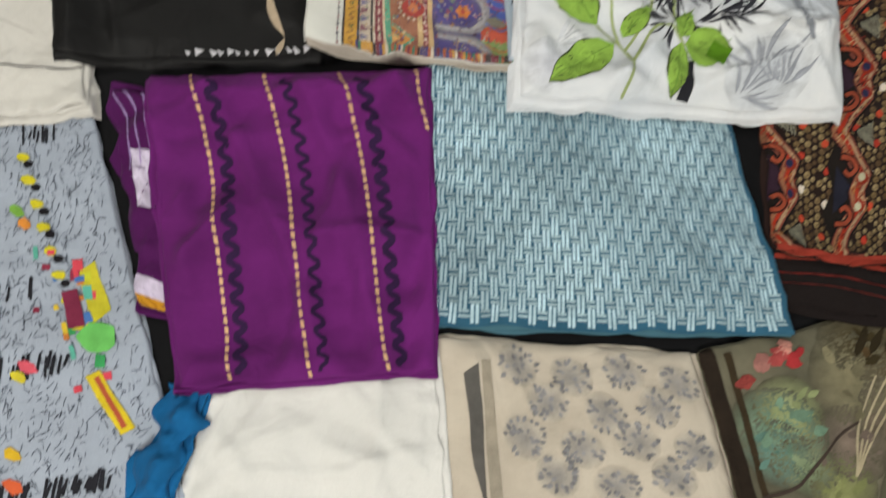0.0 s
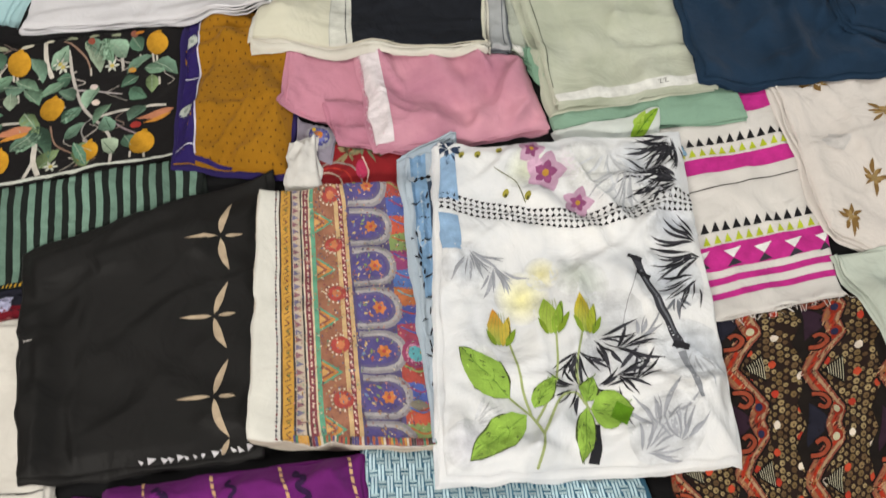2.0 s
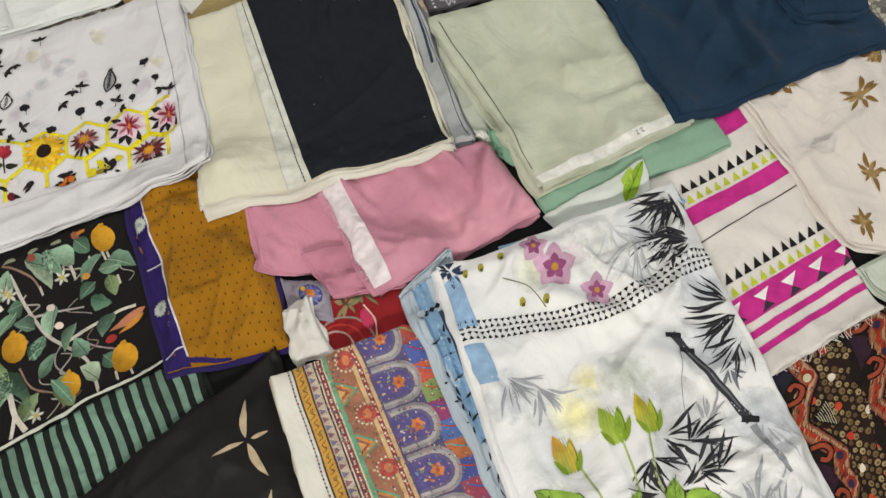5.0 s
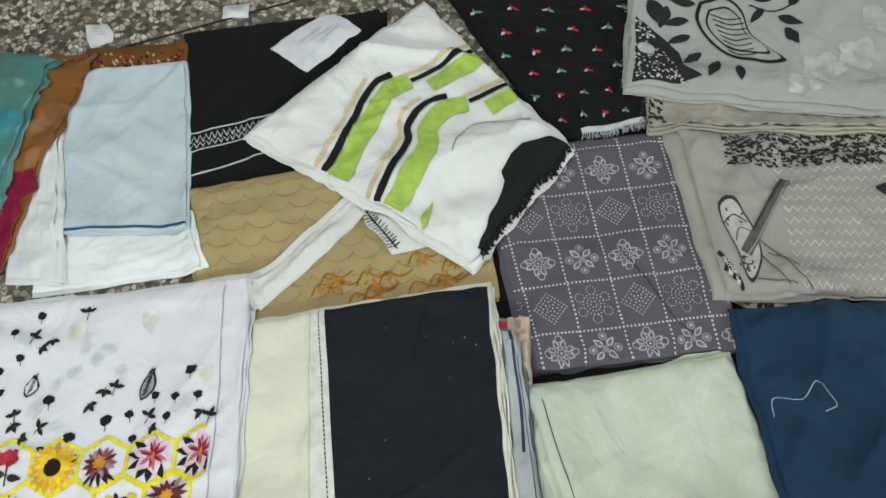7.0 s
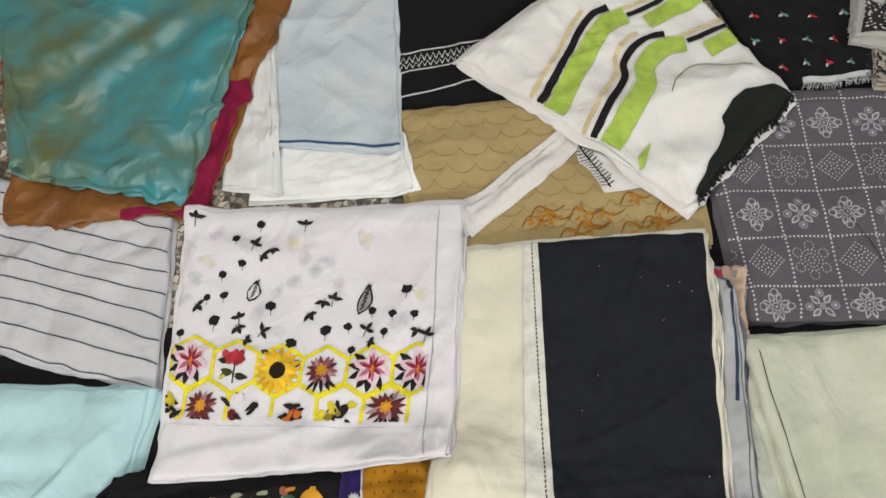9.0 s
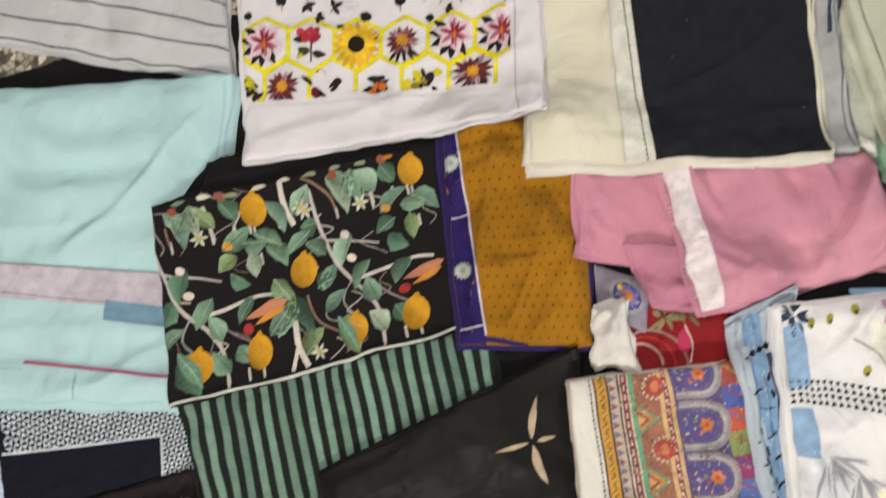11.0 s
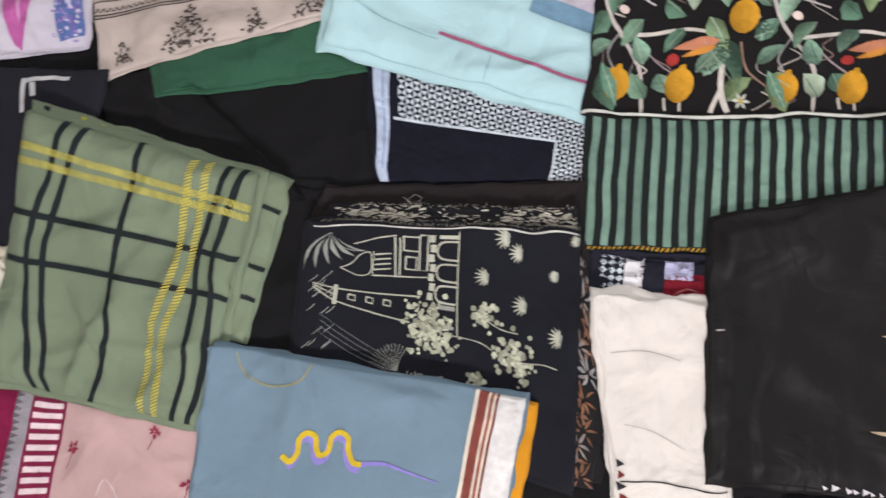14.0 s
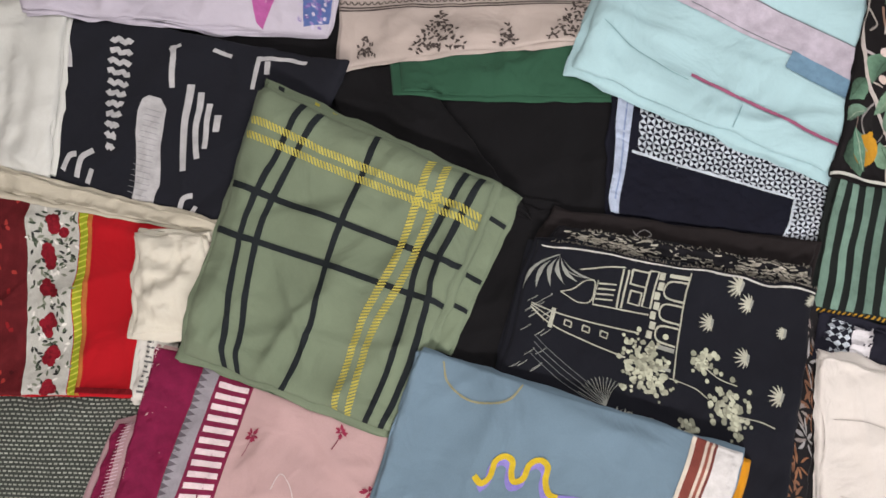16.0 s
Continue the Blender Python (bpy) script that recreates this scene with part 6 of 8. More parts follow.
def grey_squares():
    cl = Cloth("folded_cloth", "grey cotton with woven squares of pale rosettes and diamonds", [(0.413, 2.278), (0.834, 2.259), (0.815, 1.780), (0.443, 1.793)], cotton(hexc("59565d"), mottle=0.1), thick=0.018, layers=3, rumple=0.0018, seed=42)
    c1, c2 = hexc("aaa8b0"), hexc("8a8890")
    mids = (0.165, 0.362, 0.57, 0.765, 0.945)

    def dotrow(a, b, n, rad):
        (x0, y0), (x1, y1) = at(cl, *a), at(cl, *b)
        for k in range(n):
            cl.add(disc(x0 + (x1 - x0) * k / (n - 1), y0 + (y1 - y0) * k / (n - 1), rad, n=6), hexc("c0bec6"), 1)
    for q in (0.052, 0.265, 0.466, 0.668, 0.868):
        dotrow((0.01, q), (0.99, q), 54, 0.0024)
    for p in (0.05, 0.263, 0.474, 0.682, 0.888):
        dotrow((p, 0.0), (p, 0.99), 58, 0.0024)

    def inked(pts, col, lv=1):
        if all(0.001 < x < cl.w - 0.001 and 0.001 < y < cl.h - 0.001 for x, y in pts):
            cl.add(pts, col, lv)

    def rosette(x, y):
        for m in range(4):
            a = math.radians(90 * m)
            lx, ly = x + 0.026 * math.cos(a), y + 0.026 * math.sin(a)
            if 0.009 < lx < cl.w - 0.009 and 0.009 < ly < cl.h - 0.009:
                ring(cl, lx, ly, 0.0066, 0.002, c1, 1, 8)
        for m in range(8):
            a = 45 * m + 22.5
            inked(leaf(x + 0.009 * math.cos(math.radians(a)), y + 0.009 * math.sin(math.radians(a)), 0.018, 0.0115, a), c1)
            inked(leaf(x + 0.011 * math.cos(math.radians(a)), y + 0.011 * math.sin(math.radians(a)), 0.012, 0.0065, a), hexc("615e66"), 2)
        if 0.01 < x < cl.w - 0.01:
            ring(cl, x, y, 0.0075, 0.002, c1, 3, 9)
        inked(disc(x, y, 0.0028, n=6), c1, 3)

    def blossom(x, y):
        for m in range(4):
            a = math.radians(90 * m)
            for rad, c, lv in ((0.0085, c2, 1), (0.0058, hexc("68656d"), 2), (0.0034, c1, 3)):
                inked(disc(x + 0.024 * math.cos(a), y + 0.024 * math.sin(a), rad, n=9), c, lv)
            d = 90 * m + 45
            inked(leaf(x + 0.006 * math.cos(math.radians(d)), y + 0.006 * math.sin(math.radians(d)), 0.022, 0.013, d), c1)
            inked(leaf(x + 0.009 * math.cos(math.radians(d)), y + 0.009 * math.sin(math.radians(d)), 0.014, 0.007, d), hexc("68656d"), 2)
        inked(disc(x, y, 0.0065, n=8), c2, 3)

    def diamond(x, y):
        for s in (0.031, 0.022, 0.013, 0.005):
            m = max(1, int(s / 0.0044))
            for k in range(m):
                t = k / m
                for sx, sy in ((1 - t, t), (-t, 1 - t), (t - 1, -t), (t, t - 1)):
                    inked(disc(x + s * sx, y + s * sy, 0.0019, n=5), c1)

    def wheel(x, y):
        for rad, m in ((0.02, 18), (0.013, 13), (0.006, 6)):
            for k in range(m):
                a = 6.283 * k / m
                inked(disc(x + rad * math.cos(a), y + rad * math.sin(a), 0.0018, n=5), c1)
        for m in range(6):
            a = math.radians(60 * m + 30)
            for k in range(9):
                b = a + math.radians(-150 + 300 * k / 8)
                inked(disc(x + 0.028 * math.cos(a) + 0.0085 * math.cos(b), y + 0.028 * math.sin(a) + 0.0085 * math.sin(b), 0.0016, n=5), c1)
    for j, q in enumerate(mids):
        for i in range(6):
            x, y = at(cl, -0.058 + 0.2105 * i, q)
            ((rosette if i % 2 else blossom) if j % 2 == 0 else (diamond if i % 2 else wheel))(x, y)
    line(cl, [(0.545, 0.53), (0.62, 0.66), (0.72, 0.86), (0.79, 0.92)], 0.0014, hexc("2a272c"), 4)
    cl.finish("woven_pattern")


def black_sprigs():
    cl = Cloth("folded_cloth", "black cotton scattered with tiny red and teal sprigs", [(0.392, 2.810), (0.862, 2.737), (0.774, 2.290), (0.583, 2.280)], cotton(hexc("101113")), thick=0.016, layers=2, rumple=0.0025, seed=43)
    r = random.Random(43)
    for j in range(8):
        for i in range(5):
            p, q = 0.06 + 0.21 * i + (0.1 if j % 2 else 0), 0.04 + 0.125 * j
            if p < 0.97 and q < 0.98:
                x, y = at(cl, p, q)
                c = hexc("b5303a" if (i + j) % 2 else "5f8c86")
                a = r.uniform(0, 60)
                cl.add(leaf(x, y, 0.015, 0.009, a), c, 1)
                cl.add(leaf(x, y, 0.013, 0.007, a + 120), hexc("b9b4ae"), 1)
                cl.add(leaf(x, y, 0.01, 0.005, a - 110), shade(c, 0.8), 1)
    cl.finish()
    band(cl, 0.3, 1.0, 0.975, 1.0, hexc("b9bcbe"), 2)
    cl.finish("selvedge", "frayed white selvedge")
    fringe(cl, "right", 0.2, 1.0, 40, 0.02, hexc("55565a"), 8, 0.0011)
    fringe(cl, "near", 0.3, 1.0, 110, 0.012, hexc("b9bcbe"), 18, 0.0012, cl.last)


def bw_group():
    cl = Cloth("folded_cloth", "beige-grey cotton with faint zigzags, speckles and dark strokes", [(0.821, 2.257), (1.368, 2.173), (1.215, 1.805), (0.810, 1.881)], cotton(hexc("9c9892"), mottle=0.06), thick=0.026, layers=4, rumple=0.003, seed=44, spread=0.012)
    r = random.Random(44)
    dk = hexc("2b2a2b")
    for k in range(15):
        q = 0.1 + 0.062 * k
        pts = [at(cl, 0.32 + 0.0165 * i, q + (0.014 if i % 2 else -0.014)) for i in range(41)]
        stroke(cl, pts, 0.004, hexc("bcb8b1"), 0)
    for _ in range(900):
        p = r.uniform(0.15, 0.98)
        q = 0.06 + r.random() * 0.2
        x, y = at(cl, p, q)
        cl.add(disc(x, y, r.uniform(0.002, 0.006), r.uniform(0.0015, 0.0035), 6, r.uniform(-30, 30), 0.3, r), dk, 1)
    # long oval figure crossed by a dark stroke
    body = [(0.065, 0.5), (0.1, 0.455), (0.15, 0.48), (0.185, 0.6), (0.2, 0.72), (0.185, 0.83), (0.13, 0.95), (0.1, 0.9), (0.085, 0.74), (0.06, 0.58)]
    mx, my = at(cl, 0.13, 0.7)
    for k, c, lv in ((1.0, "3a3939", 1), (0.9, "b4b0a9", 2)):
        cl.add([(mx + (x - mx) * k, my + (y - my) * k) for x, y in curve([at(cl, *v) for v in body + body[:1]], 4)[:-1]], hexc(c), lv)
    for k in range(26):
        cl.add(disc(*at(cl, r.choice((0.1, 0.13)) + r.uniform(-0.02, 0.03), r.choice((0.53, 0.6, 0.83, 0.87)) + r.uniform(-0.03, 0.03)), 0.0042, 0.0022, 6, r.uniform(0, 180)), hexc("4a4846"), 4)
    line(cl, [(0.07, 0.62), (0.12, 0.56), (0.17, 0.6)], 0.0035, hexc("4a4846"), 4)
    line(cl, [(0.1, 0.72), (0.13, 0.64), (0.18, 0.66)], 0.003, hexc("6a6866"), 4)
    line(cl, [(0.352, 0.345), (0.28, 0.49), (0.195, 0.664), (0.125, 0.79)], 0.02, hexc("5a5856"), 5, -0.15)
    line(cl, [(0.358, 0.36), (0.285, 0.52), (0.2, 0.69), (0.13, 0.8)], 0.004, hexc("8a8782"), 6)
    line(cl, [(0.34, 0.345), (0.27, 0.48), (0.185, 0.65)], 0.003, hexc("33312f"), 6)
    for a, b in (((0.2, 0.7), (0.36, 0.99)), ((0.19, 0.8), (0.27, 0.98)), ((0.22, 0.78), (0.33, 0.86)), ((0.15, 0.93), (0.3, 0.97))):
        line(cl, [a, ((a[0] + b[0]) / 2 + 0.01, (a[1] + b[1]) / 2), b], 0.0032, hexc("5d5850"), 4, 0.3)
    for k in range(5):
        line(cl, [(0.005 + 0.014 * k, 0.79 + 0.03 * k), (0.03 + 0.012 * k, 0.85 + 0.03 * k), (0.018 + 0.014 * k, 0.9 + 0.022 * k)], 0.009, dk if k % 2 == 0 else hexc("c4c0b8"), 5)
    leaf_to(cl, (0.76, 0.42), (0.68, 0.4), 0.03, dk, 1)
    leaf_to(cl, (0.78, 0.36), (0.86, 0.3), 0.03, dk, 1)
    leaf_to(cl, (0.76, 0.45), (0.8, 0.56), 0.03, dk, 1)
    cl.finish()
    un = Cloth("folded_cloth", "cream cotton with black-printed ends, folded in layers", [(0.797, 2.410), (1.364, 2.259), (1.323, 2.162), (0.774, 2.272)], cotton(hexc("a39d92")), thick=0.02, layers=3, rumple=0.002, seed=45, spread=0.01)
    for _ in range(60):
        un.add(disc(*at(un, r.uniform(0.0, 0.06), r.uniform(0.1, 0.95)), 0.004, 0.0025, 6, r.uniform(0, 90), 0.3, r), dk, 1)
    un.finish()
    fringe(un, "left", 0.1, 1.0, 26, 0.018, hexc("3c3b3c"), 9)
    bf = Cloth("folded_cloth", "off-white cotton with a large black paisley and leaf print", [(0.861, 2.750), (1.521, 2.653), (1.305, 2.194), (0.748, 2.373)], cotton(hexc("a6a6a2"), mottle=0.05), thick=0.024, layers=4, rumple=0.002, seed=46, spread=0.01)
    for p, q, s in ((0.66, 0.78, 0.05), (0.78, 0.68, 0.05), (0.6, 0.9, 0.04), (0.9, 0.85, 0.05), (0.85, 0.45, 0.05)):
        flower(bf, *at(bf, p, q), s, 5, hexc("b6b6b1"), hexc("b0b0ab"), 0, 0.9, r)
    bf.add([at(bf, *p) for p in ((0.015, 0.5), (0.1, 0.6), (0.175, 0.738), (0.19, 0.83), (0.255, 0.9), (0.18, 0.97), (0.02, 0.985))], dk, 1)
    for _ in range(260):
        p, q = r.uniform(0.018, 0.2), r.uniform(0.52, 0.97)
        if p < 0.02 + (q - 0.45) * 0.36:
            bf.add(disc(*at(bf, p, q), r.uniform(0.0018, 0.0045), r.uniform(0.0015, 0.003), 6, r.uniform(0, 180), 0.2, r), hexc("c4c3bf"), 2)
    bf.add(disc(*at(bf, 0.055, 0.72), 0.02, 0.02), hexc("b9b8b4"), 3)
    body = [at(bf, *p) for p in ((0.23, 0.36), (0.31, 0.32), (0.38, 0.42), (0.42, 0.58), (0.54, 0.745), (0.43, 0.76), (0.34, 0.73), (0.26, 0.61), (0.22, 0.48))]
    mid = at(bf, 0.35, 0.56)
    for s, c, lv in ((1.0, "232324", 2), (0.9, "a6a6a2", 3), (0.72, "232324", 4), (0.66, "a6a6a2", 5)):
        bf.add([(mid[0] + (x - mid[0]) * s, mid[1] + (y - mid[1]) * s) for x, y in curve(body + body[:1], 4)[:-1]], hexc(c), lv)
    for k in range(8):
        q = 0.45 + 0.035 * k
        line(bf, [(0.27 + 0.01 * k, q), (0.33 + 0.008 * k, q + 0.03), (0.38 + 0.008 * k, q + 0.015)], 0.004, dk, 6)
    for p, q, a, ln in ((0.22, 0.38, 190, 0.06), (0.2, 0.5, 170, 0.06), (0.21, 0.6, 150, 0.06), (0.25, 0.72, 130, 0.06), (0.31, 0.78, 110, 0.06), (0.38, 0.8, 85, 0.055), (0.17, 0.3, 210, 0.08), (0.12, 0.4, 100, 0.07), (0.06, 0.35, 70, 0.09), (0.3, 0.28, -60, 0.07), (0.42, 0.35, -30, 0.07), (0.5, 0.45, 20, 0.06),
                         (0.54, 0.38, -70, 0.06), (0.53, 0.52, 60, 0.06), (0.45, 0.4, 120, 0.05), (0.56, 0.25, -100, 0.06), (0.1, 0.22, 30, 0.08), (0.25, 0.2, 200, 0.08), (0.4, 0.2, -20, 0.08)):
        bf.add(leaf(*at(bf, p, q), ln, ln * 0.42, a), dk, 2)
    line(bf, [(0.4, 0.38), (0.48, 0.42), (0.55, 0.35), (0.58, 0.15)], 0.004, dk, 2)
    bf.finish()
    fringe(bf, "left", 0.0, 1.0, 70, 0.014, hexc("a8a8a4"), 19, 0.0011)


def navy_cream():
    tg = Cloth("folded_cloth", "peach cotton edge with a red mark", [(0.387, 1.907), (0.451, 1.888), (0.430, 1.759), (0.387, 1.760)], cotton(hexc("bfa796")), thick=0.03, layers=4, rumple=0.002, seed=47, under=cotton(hexc("8f8a88")), spread=0.006, ragged=0.003)
    band(tg, 0.05, 0.4, 0.05, 0.2, hexc("b03a48"))
    tg.finish()
    bg = Cloth("folded_cloth", "blue-grey and white cotton folds between two stacks", [(0.398, 1.872), (0.424, 1.850), (0.408, 1.440), (0.368, 1.442)], cotton(hexc("a9adb0"), mottle=0.15), thick=0.026, layers=4, rumple=0.004, size=0.05, seed=84, under=cotton(hexc("6a7078")), spread=0.006)
    line(bg, [(0.45, 0.0), (0.62, 0.3), (0.5, 0.5)], 0.006, hexc("39425a"), 1)
    line(bg, [(0.75, 0.1), (0.8, 0.5), (0.75, 0.98)], 0.002, hexc("5a6068"), 1)
    bg.finish()
    cl = Cloth("folded_cloth", "navy and cream cotton with a dashed stitch line", [(-0.047, 1.967), (0.394, 1.967), (0.359, 1.438), (-0.130, 1.485)], cotton(hexc("d3d1bf"), mottle=0.06), thick=0.03, layers=3, rumple=0.002, seed=48, under=cotton(hexc("d8d6cc")), spread=0.008, ragged=0.0025, creases=(("v", 0.43, 0.004, 0.012), (85, 0.47, 0.003, 0.008)))
    n = 10
    for k in range(n):
        a, b = k / n, (k + 1) / n
        cl.add([at(cl, 0.302 + 0.122 * a, a), at(cl, 0.984, a), at(cl, 0.984, b), at(cl, 0.302 + 0.122 * b, b)], hexc("1c1f26"), 1)
        cl.add([at(cl, 0.232 + 0.095 * a, a), at(cl, 0.302 + 0.122 * a, a), at(cl, 0.302 + 0.122 * b, b), at(cl, 0.232 + 0.095 * b, b)], hexc("cfd0c8"), 0)
    line(cl, [(0.236, 0.0), (0.28, 0.5), (0.326, 1.0)], 0.0018, hexc("b2b4ae"), 1)
    for k in range(62):
        q = k / 62
        line(cl, [(0.275 + 0.124 * q, q), (0.275 + 0.124 * (q + 0.011), q + 0.011)], 0.0024, hexc("2d3038"), 2)
    r = random.Random(48)
    for _ in range(9):
        cl.add(disc(*at(cl, r.uniform(0.45, 0.95), r.uniform(0.05, 0.95)), 0.0011, n=5), hexc("a9a9a9"), 3)
    cl.finish("navy_panel", "navy cotton panel and pale stitched strip", lift=0.0016)


def hex_flowers():
    cl = Cloth("folded_cloth", "white cotton with a yellow honeycomb of flowers and black blossoms", [(-0.601, 2.087), (-0.049, 2.061), (-0.091, 1.574), (-0.611, 1.559)], cotton(hexc("d6d5da"), mottle=0.06), thick=0.026, layers=3, rumple=0.003, size=0.16, seed=49, ragged=0.003, creases=((80, 0.47, 0.004, 0.006),))
    r = random.Random(49)
    W, H = cl.w, cl.h
    R, yel = 0.0485, hexc("ddd02c")
    low = lambda p: 0.79 + 0.085 * p
    keep = lambda pts: [(min(max(x, 0.001), 0.902 * W), min(y, low(x / W) * H)) for x, y in pts]

    def outline(x, y):
        hx = [(x + R * math.sin(math.radians(60 * i + 4)), y - R * math.cos(math.radians(60 * i + 4))) for i in range(6)]
        side = []
        for a, b in zip(hx, hx[1:] + hx[:1]):
            side += [(a[0] + (b[0] - a[0]) * k / 4, a[1] + (b[1] - a[1]) * k / 4) for k in range(4)]
        side = [(a, b) for a, b in side + side[:1]]
        for a, b in zip(side, side[1:]):
            if max(a[0], b[0]) < 0.904 * W and min(a[0], b[0]) > 0.001 and max(a[1] - low(a[0] / W) * H, b[1] - low(b[0] / W) * H) < 0.002:
                stroke(cl, [a, b], 0.0072, shade(yel, r.uniform(0.9, 1.08)), 1)

    def petal(x, y, n, w, a, col, lv):
        cl.add(keep(leaf(x, y, n, w, a)), hexc(col) if isinstance(col, str) else col, lv)

    def lily(x, y):
        for a in (150, 185, 120, 95, 60, 215):
            petal(x + 0.012 * math.cos(math.radians(a)), y + 0.012 * math.sin(math.radians(a)), 0.034, 0.014, a + 8, "231d1f", 2)
        for a in (-90, -35, 20, 80, 140, 200):
            petal(x, y, 0.038, 0.021, a, "d9bcc8", 3)
            petal(x, y, 0.028, 0.009, a + 5, "a5687a", 4)
        for a in (-100, -60, -20, 200, 100, 40):
            petal(x, y, 0.024, 0.0058, a, "82222f", 5)
        petal(x, y + 0.012, 0.02, 0.006, -85, "c9702c", 6)

    def daisy(x, y, wide=1.0):
        for a in range(0, 360, 24):
            petal(x, y, 0.034 * (wide if abs(math.cos(math.radians(a))) > 0.6 else 0.85), 0.0105, a + r.uniform(-6, 6), r.choice(("6c3034", "5a2a2c", "8a545a", "a5848a")), 3)
        for a in (60, 85, 110, 135, 40):
            petal(x + 0.012 * math.cos(math.radians(a)), y + 0.018, 0.026, 0.007, a, "241f20", 2)
        for a in range(8):
            petal(x, y, 0.013, 0.008, a * 45, "d8902c", 5)
        cl.add(disc(x, y, 0.005, n=7), hexc("c9a83c"), 6)

    def rose(x, y):
        stroke(cl, [(x, y), (x - 0.002, y + 0.02), (x - 0.004, y + 0.04)], 0.0028, hexc("2a2a22"), 2)
        for dx, dy, a in ((-0.004, 0.018, 165), (-0.004, 0.022, 200), (0.0, 0.024, 20), (0.0, 0.028, 5), (-0.01, 0.0, 190)):
            petal(x + dx, y + dy, 0.025, 0.012, a, r.choice(("2c2a20", "3a4022")), 2)
        petal(x - 0.018, y + 0.024, 0.014, 0.007, 150, "b9b42c", 3)
        for _ in range(22):
            cl.add(disc(x + r.gauss(0, 0.0075), y - 0.008 + r.gauss(0, 0.006), r.uniform(0.004, 0.008), n=7), shade(hexc("a8323e"), r.uniform(0.65, 1.2)), 3 + r.random())

    def scraps(x, y, cols, n):
        for m in range(n):
            a = r.uniform(0, 360)
            cl.add(keep(disc(x + r.gauss(0, 0.014), y + r.gauss(0, 0.011), r.uniform(0.006, 0.013), r.uniform(0.004, 0.009), 8, a, 0.25, r)), hexc(cols[m % len(cols)]), 2 + m % 4)
        for m in range(5):
            petal(x + r.gauss(0, 0.012), y + r.gauss(0, 0.01), 0.02, 0.008, r.uniform(0, 360), "241f20", 3)
    for i in range(6):
        p = 0.084 + 0.156 * i
        outline(p * W, (0.583 + 0.085 * p + 0.03 * math.sin(math.pi * p)) * H)
        p = -0.01 + 0.156 * i
        outline(p * W, (0.735 + 0.08 * p + 0.02 * math.sin(math.pi * p)) * H)
    lily(0.078 * W, 0.59 * H), lily(0.716 * W, 0.655 * H), lily(0.872 * W, 0.665 * H)
    rose(0.243 * W, 0.605 * H), daisy(0.545 * W, 0.655 * H, 0.9)
    daisy(0.132 * W, 0.755 * H, 0.95), daisy(0.772 * W, 0.80 * H, 1.15)
    scraps(0.02 * W, 0.74 * H, ("cfc22e", "241f20", "b9ae2a"), 9), scraps(0.28 * W, 0.775 * H, ("d9d2d6", "6a1c2c", "241f20"), 6)
    scraps(0.45 * W, 0.80 * H, ("241f20", "9c2430", "241f20", "c9702c"), 12), scraps(0.6 * W, 0.80 * H, ("cfc22e", "241f20", "c9bc30", "8a7a2a"), 10)
    x, y = 0.392 * W, 0.648 * H
    flower(cl, x, y, 0.045, 17, hexc("deaa1e"), hexc("241a14"), 3, 0.3, r)
    flower(cl, x, y, 0.034, 14, hexc("e3bd3a"), hexc("241a14"), 5, 0.32, r, 11)
    cl.add(disc(x, y, 0.0155, n=12), hexc("241a14"), 7)
    petal(x + 0.036, y - 0.02, 0.02, 0.014, 110, "332a1c", 2), petal(x - 0.02, y - 0.034, 0.016, 0.01, 200, "332a1c", 2)
    # pale ghosts of the print showing through
    for p, q in ((0.06, 0.28), (0.1, 0.22), (0.226, 0.16), (0.42, 0.3), (0.363, 0.34), (0.453, 0.2), (0.53, 0.23), (0.866, 0.38), (0.49, 0.27), (0.405, 0.15), (0.02, 0.16), (0.02, 0.36), (0.373, 0.51), (0.66, 0.14), (0.3, 0.42), (0.12, 0.1), (0.58, 0.33), (0.8, 0.48)):
        wash(cl, p, q, r.uniform(0.014, 0.026), hexc(r.choice(("b4bac2", "c3c6cc", "cdc8ae", "bfb8c4"))), hexc("d6d5da"), 0, r.uniform(0.011, 0.02), r.uniform(0, 180), 1.0)
    # dark round blossoms on short stalks
    for p, q in ((0.276, 0.07), (0.194, 0.127), (0.223, 0.226), (0.154, 0.266), (0.114, 0.357), (0.171, 0.35), (0.343, 0.4), (0.148, 0.449), (0.819, 0.357), (0.545, 0.504), (0.621, 0.493), (0.773, 0.453), (0.848, 0.456), (0.029, 0.485), (0.427, 0.545), (0.639, 0.583), (0.748, 0.52), (0.701, 0.434)):
        s = 0.0105 if (p, q) in ((0.343, 0.4), (0.819, 0.357), (0.148, 0.449), (0.545, 0.504), (0.427, 0.545)) else 0.0078
        x, y = at(cl, p, q)
        cl.add(disc(x, y, s, s * 0.9, 14, 0, 0.22, r), INKBLACK, 2)
        stroke(cl, [(x, y), (x + r.uniform(-0.002, 0.002), y + s * 1.9)], 0.0014, hexc("6a6468"), 1)
    # sprigs of two or three dark buds
    for p, q, a in ((0.262, 0.15, -60), (0.329, 0.172, 80), (0.295, 0.2, 30), (0.08, 0.381, 50), (0.235, 0.44, -100), (0.232, 0.475, 60), (0.321, 0.497, -20), (0.266, 0.525, 20), (0.48, 0.436, 55), (0.53, 0.39, 100), (0.563, 0.383, -70), (0.685, 0.506, -50), (0.7, 0.556, 30), (0.863, 0.519, 120), (0.895, 0.541, -60), (0.438, 0.07, -90), (0.039, 0.035, -90)):
        x, y = at(cl, p, q)
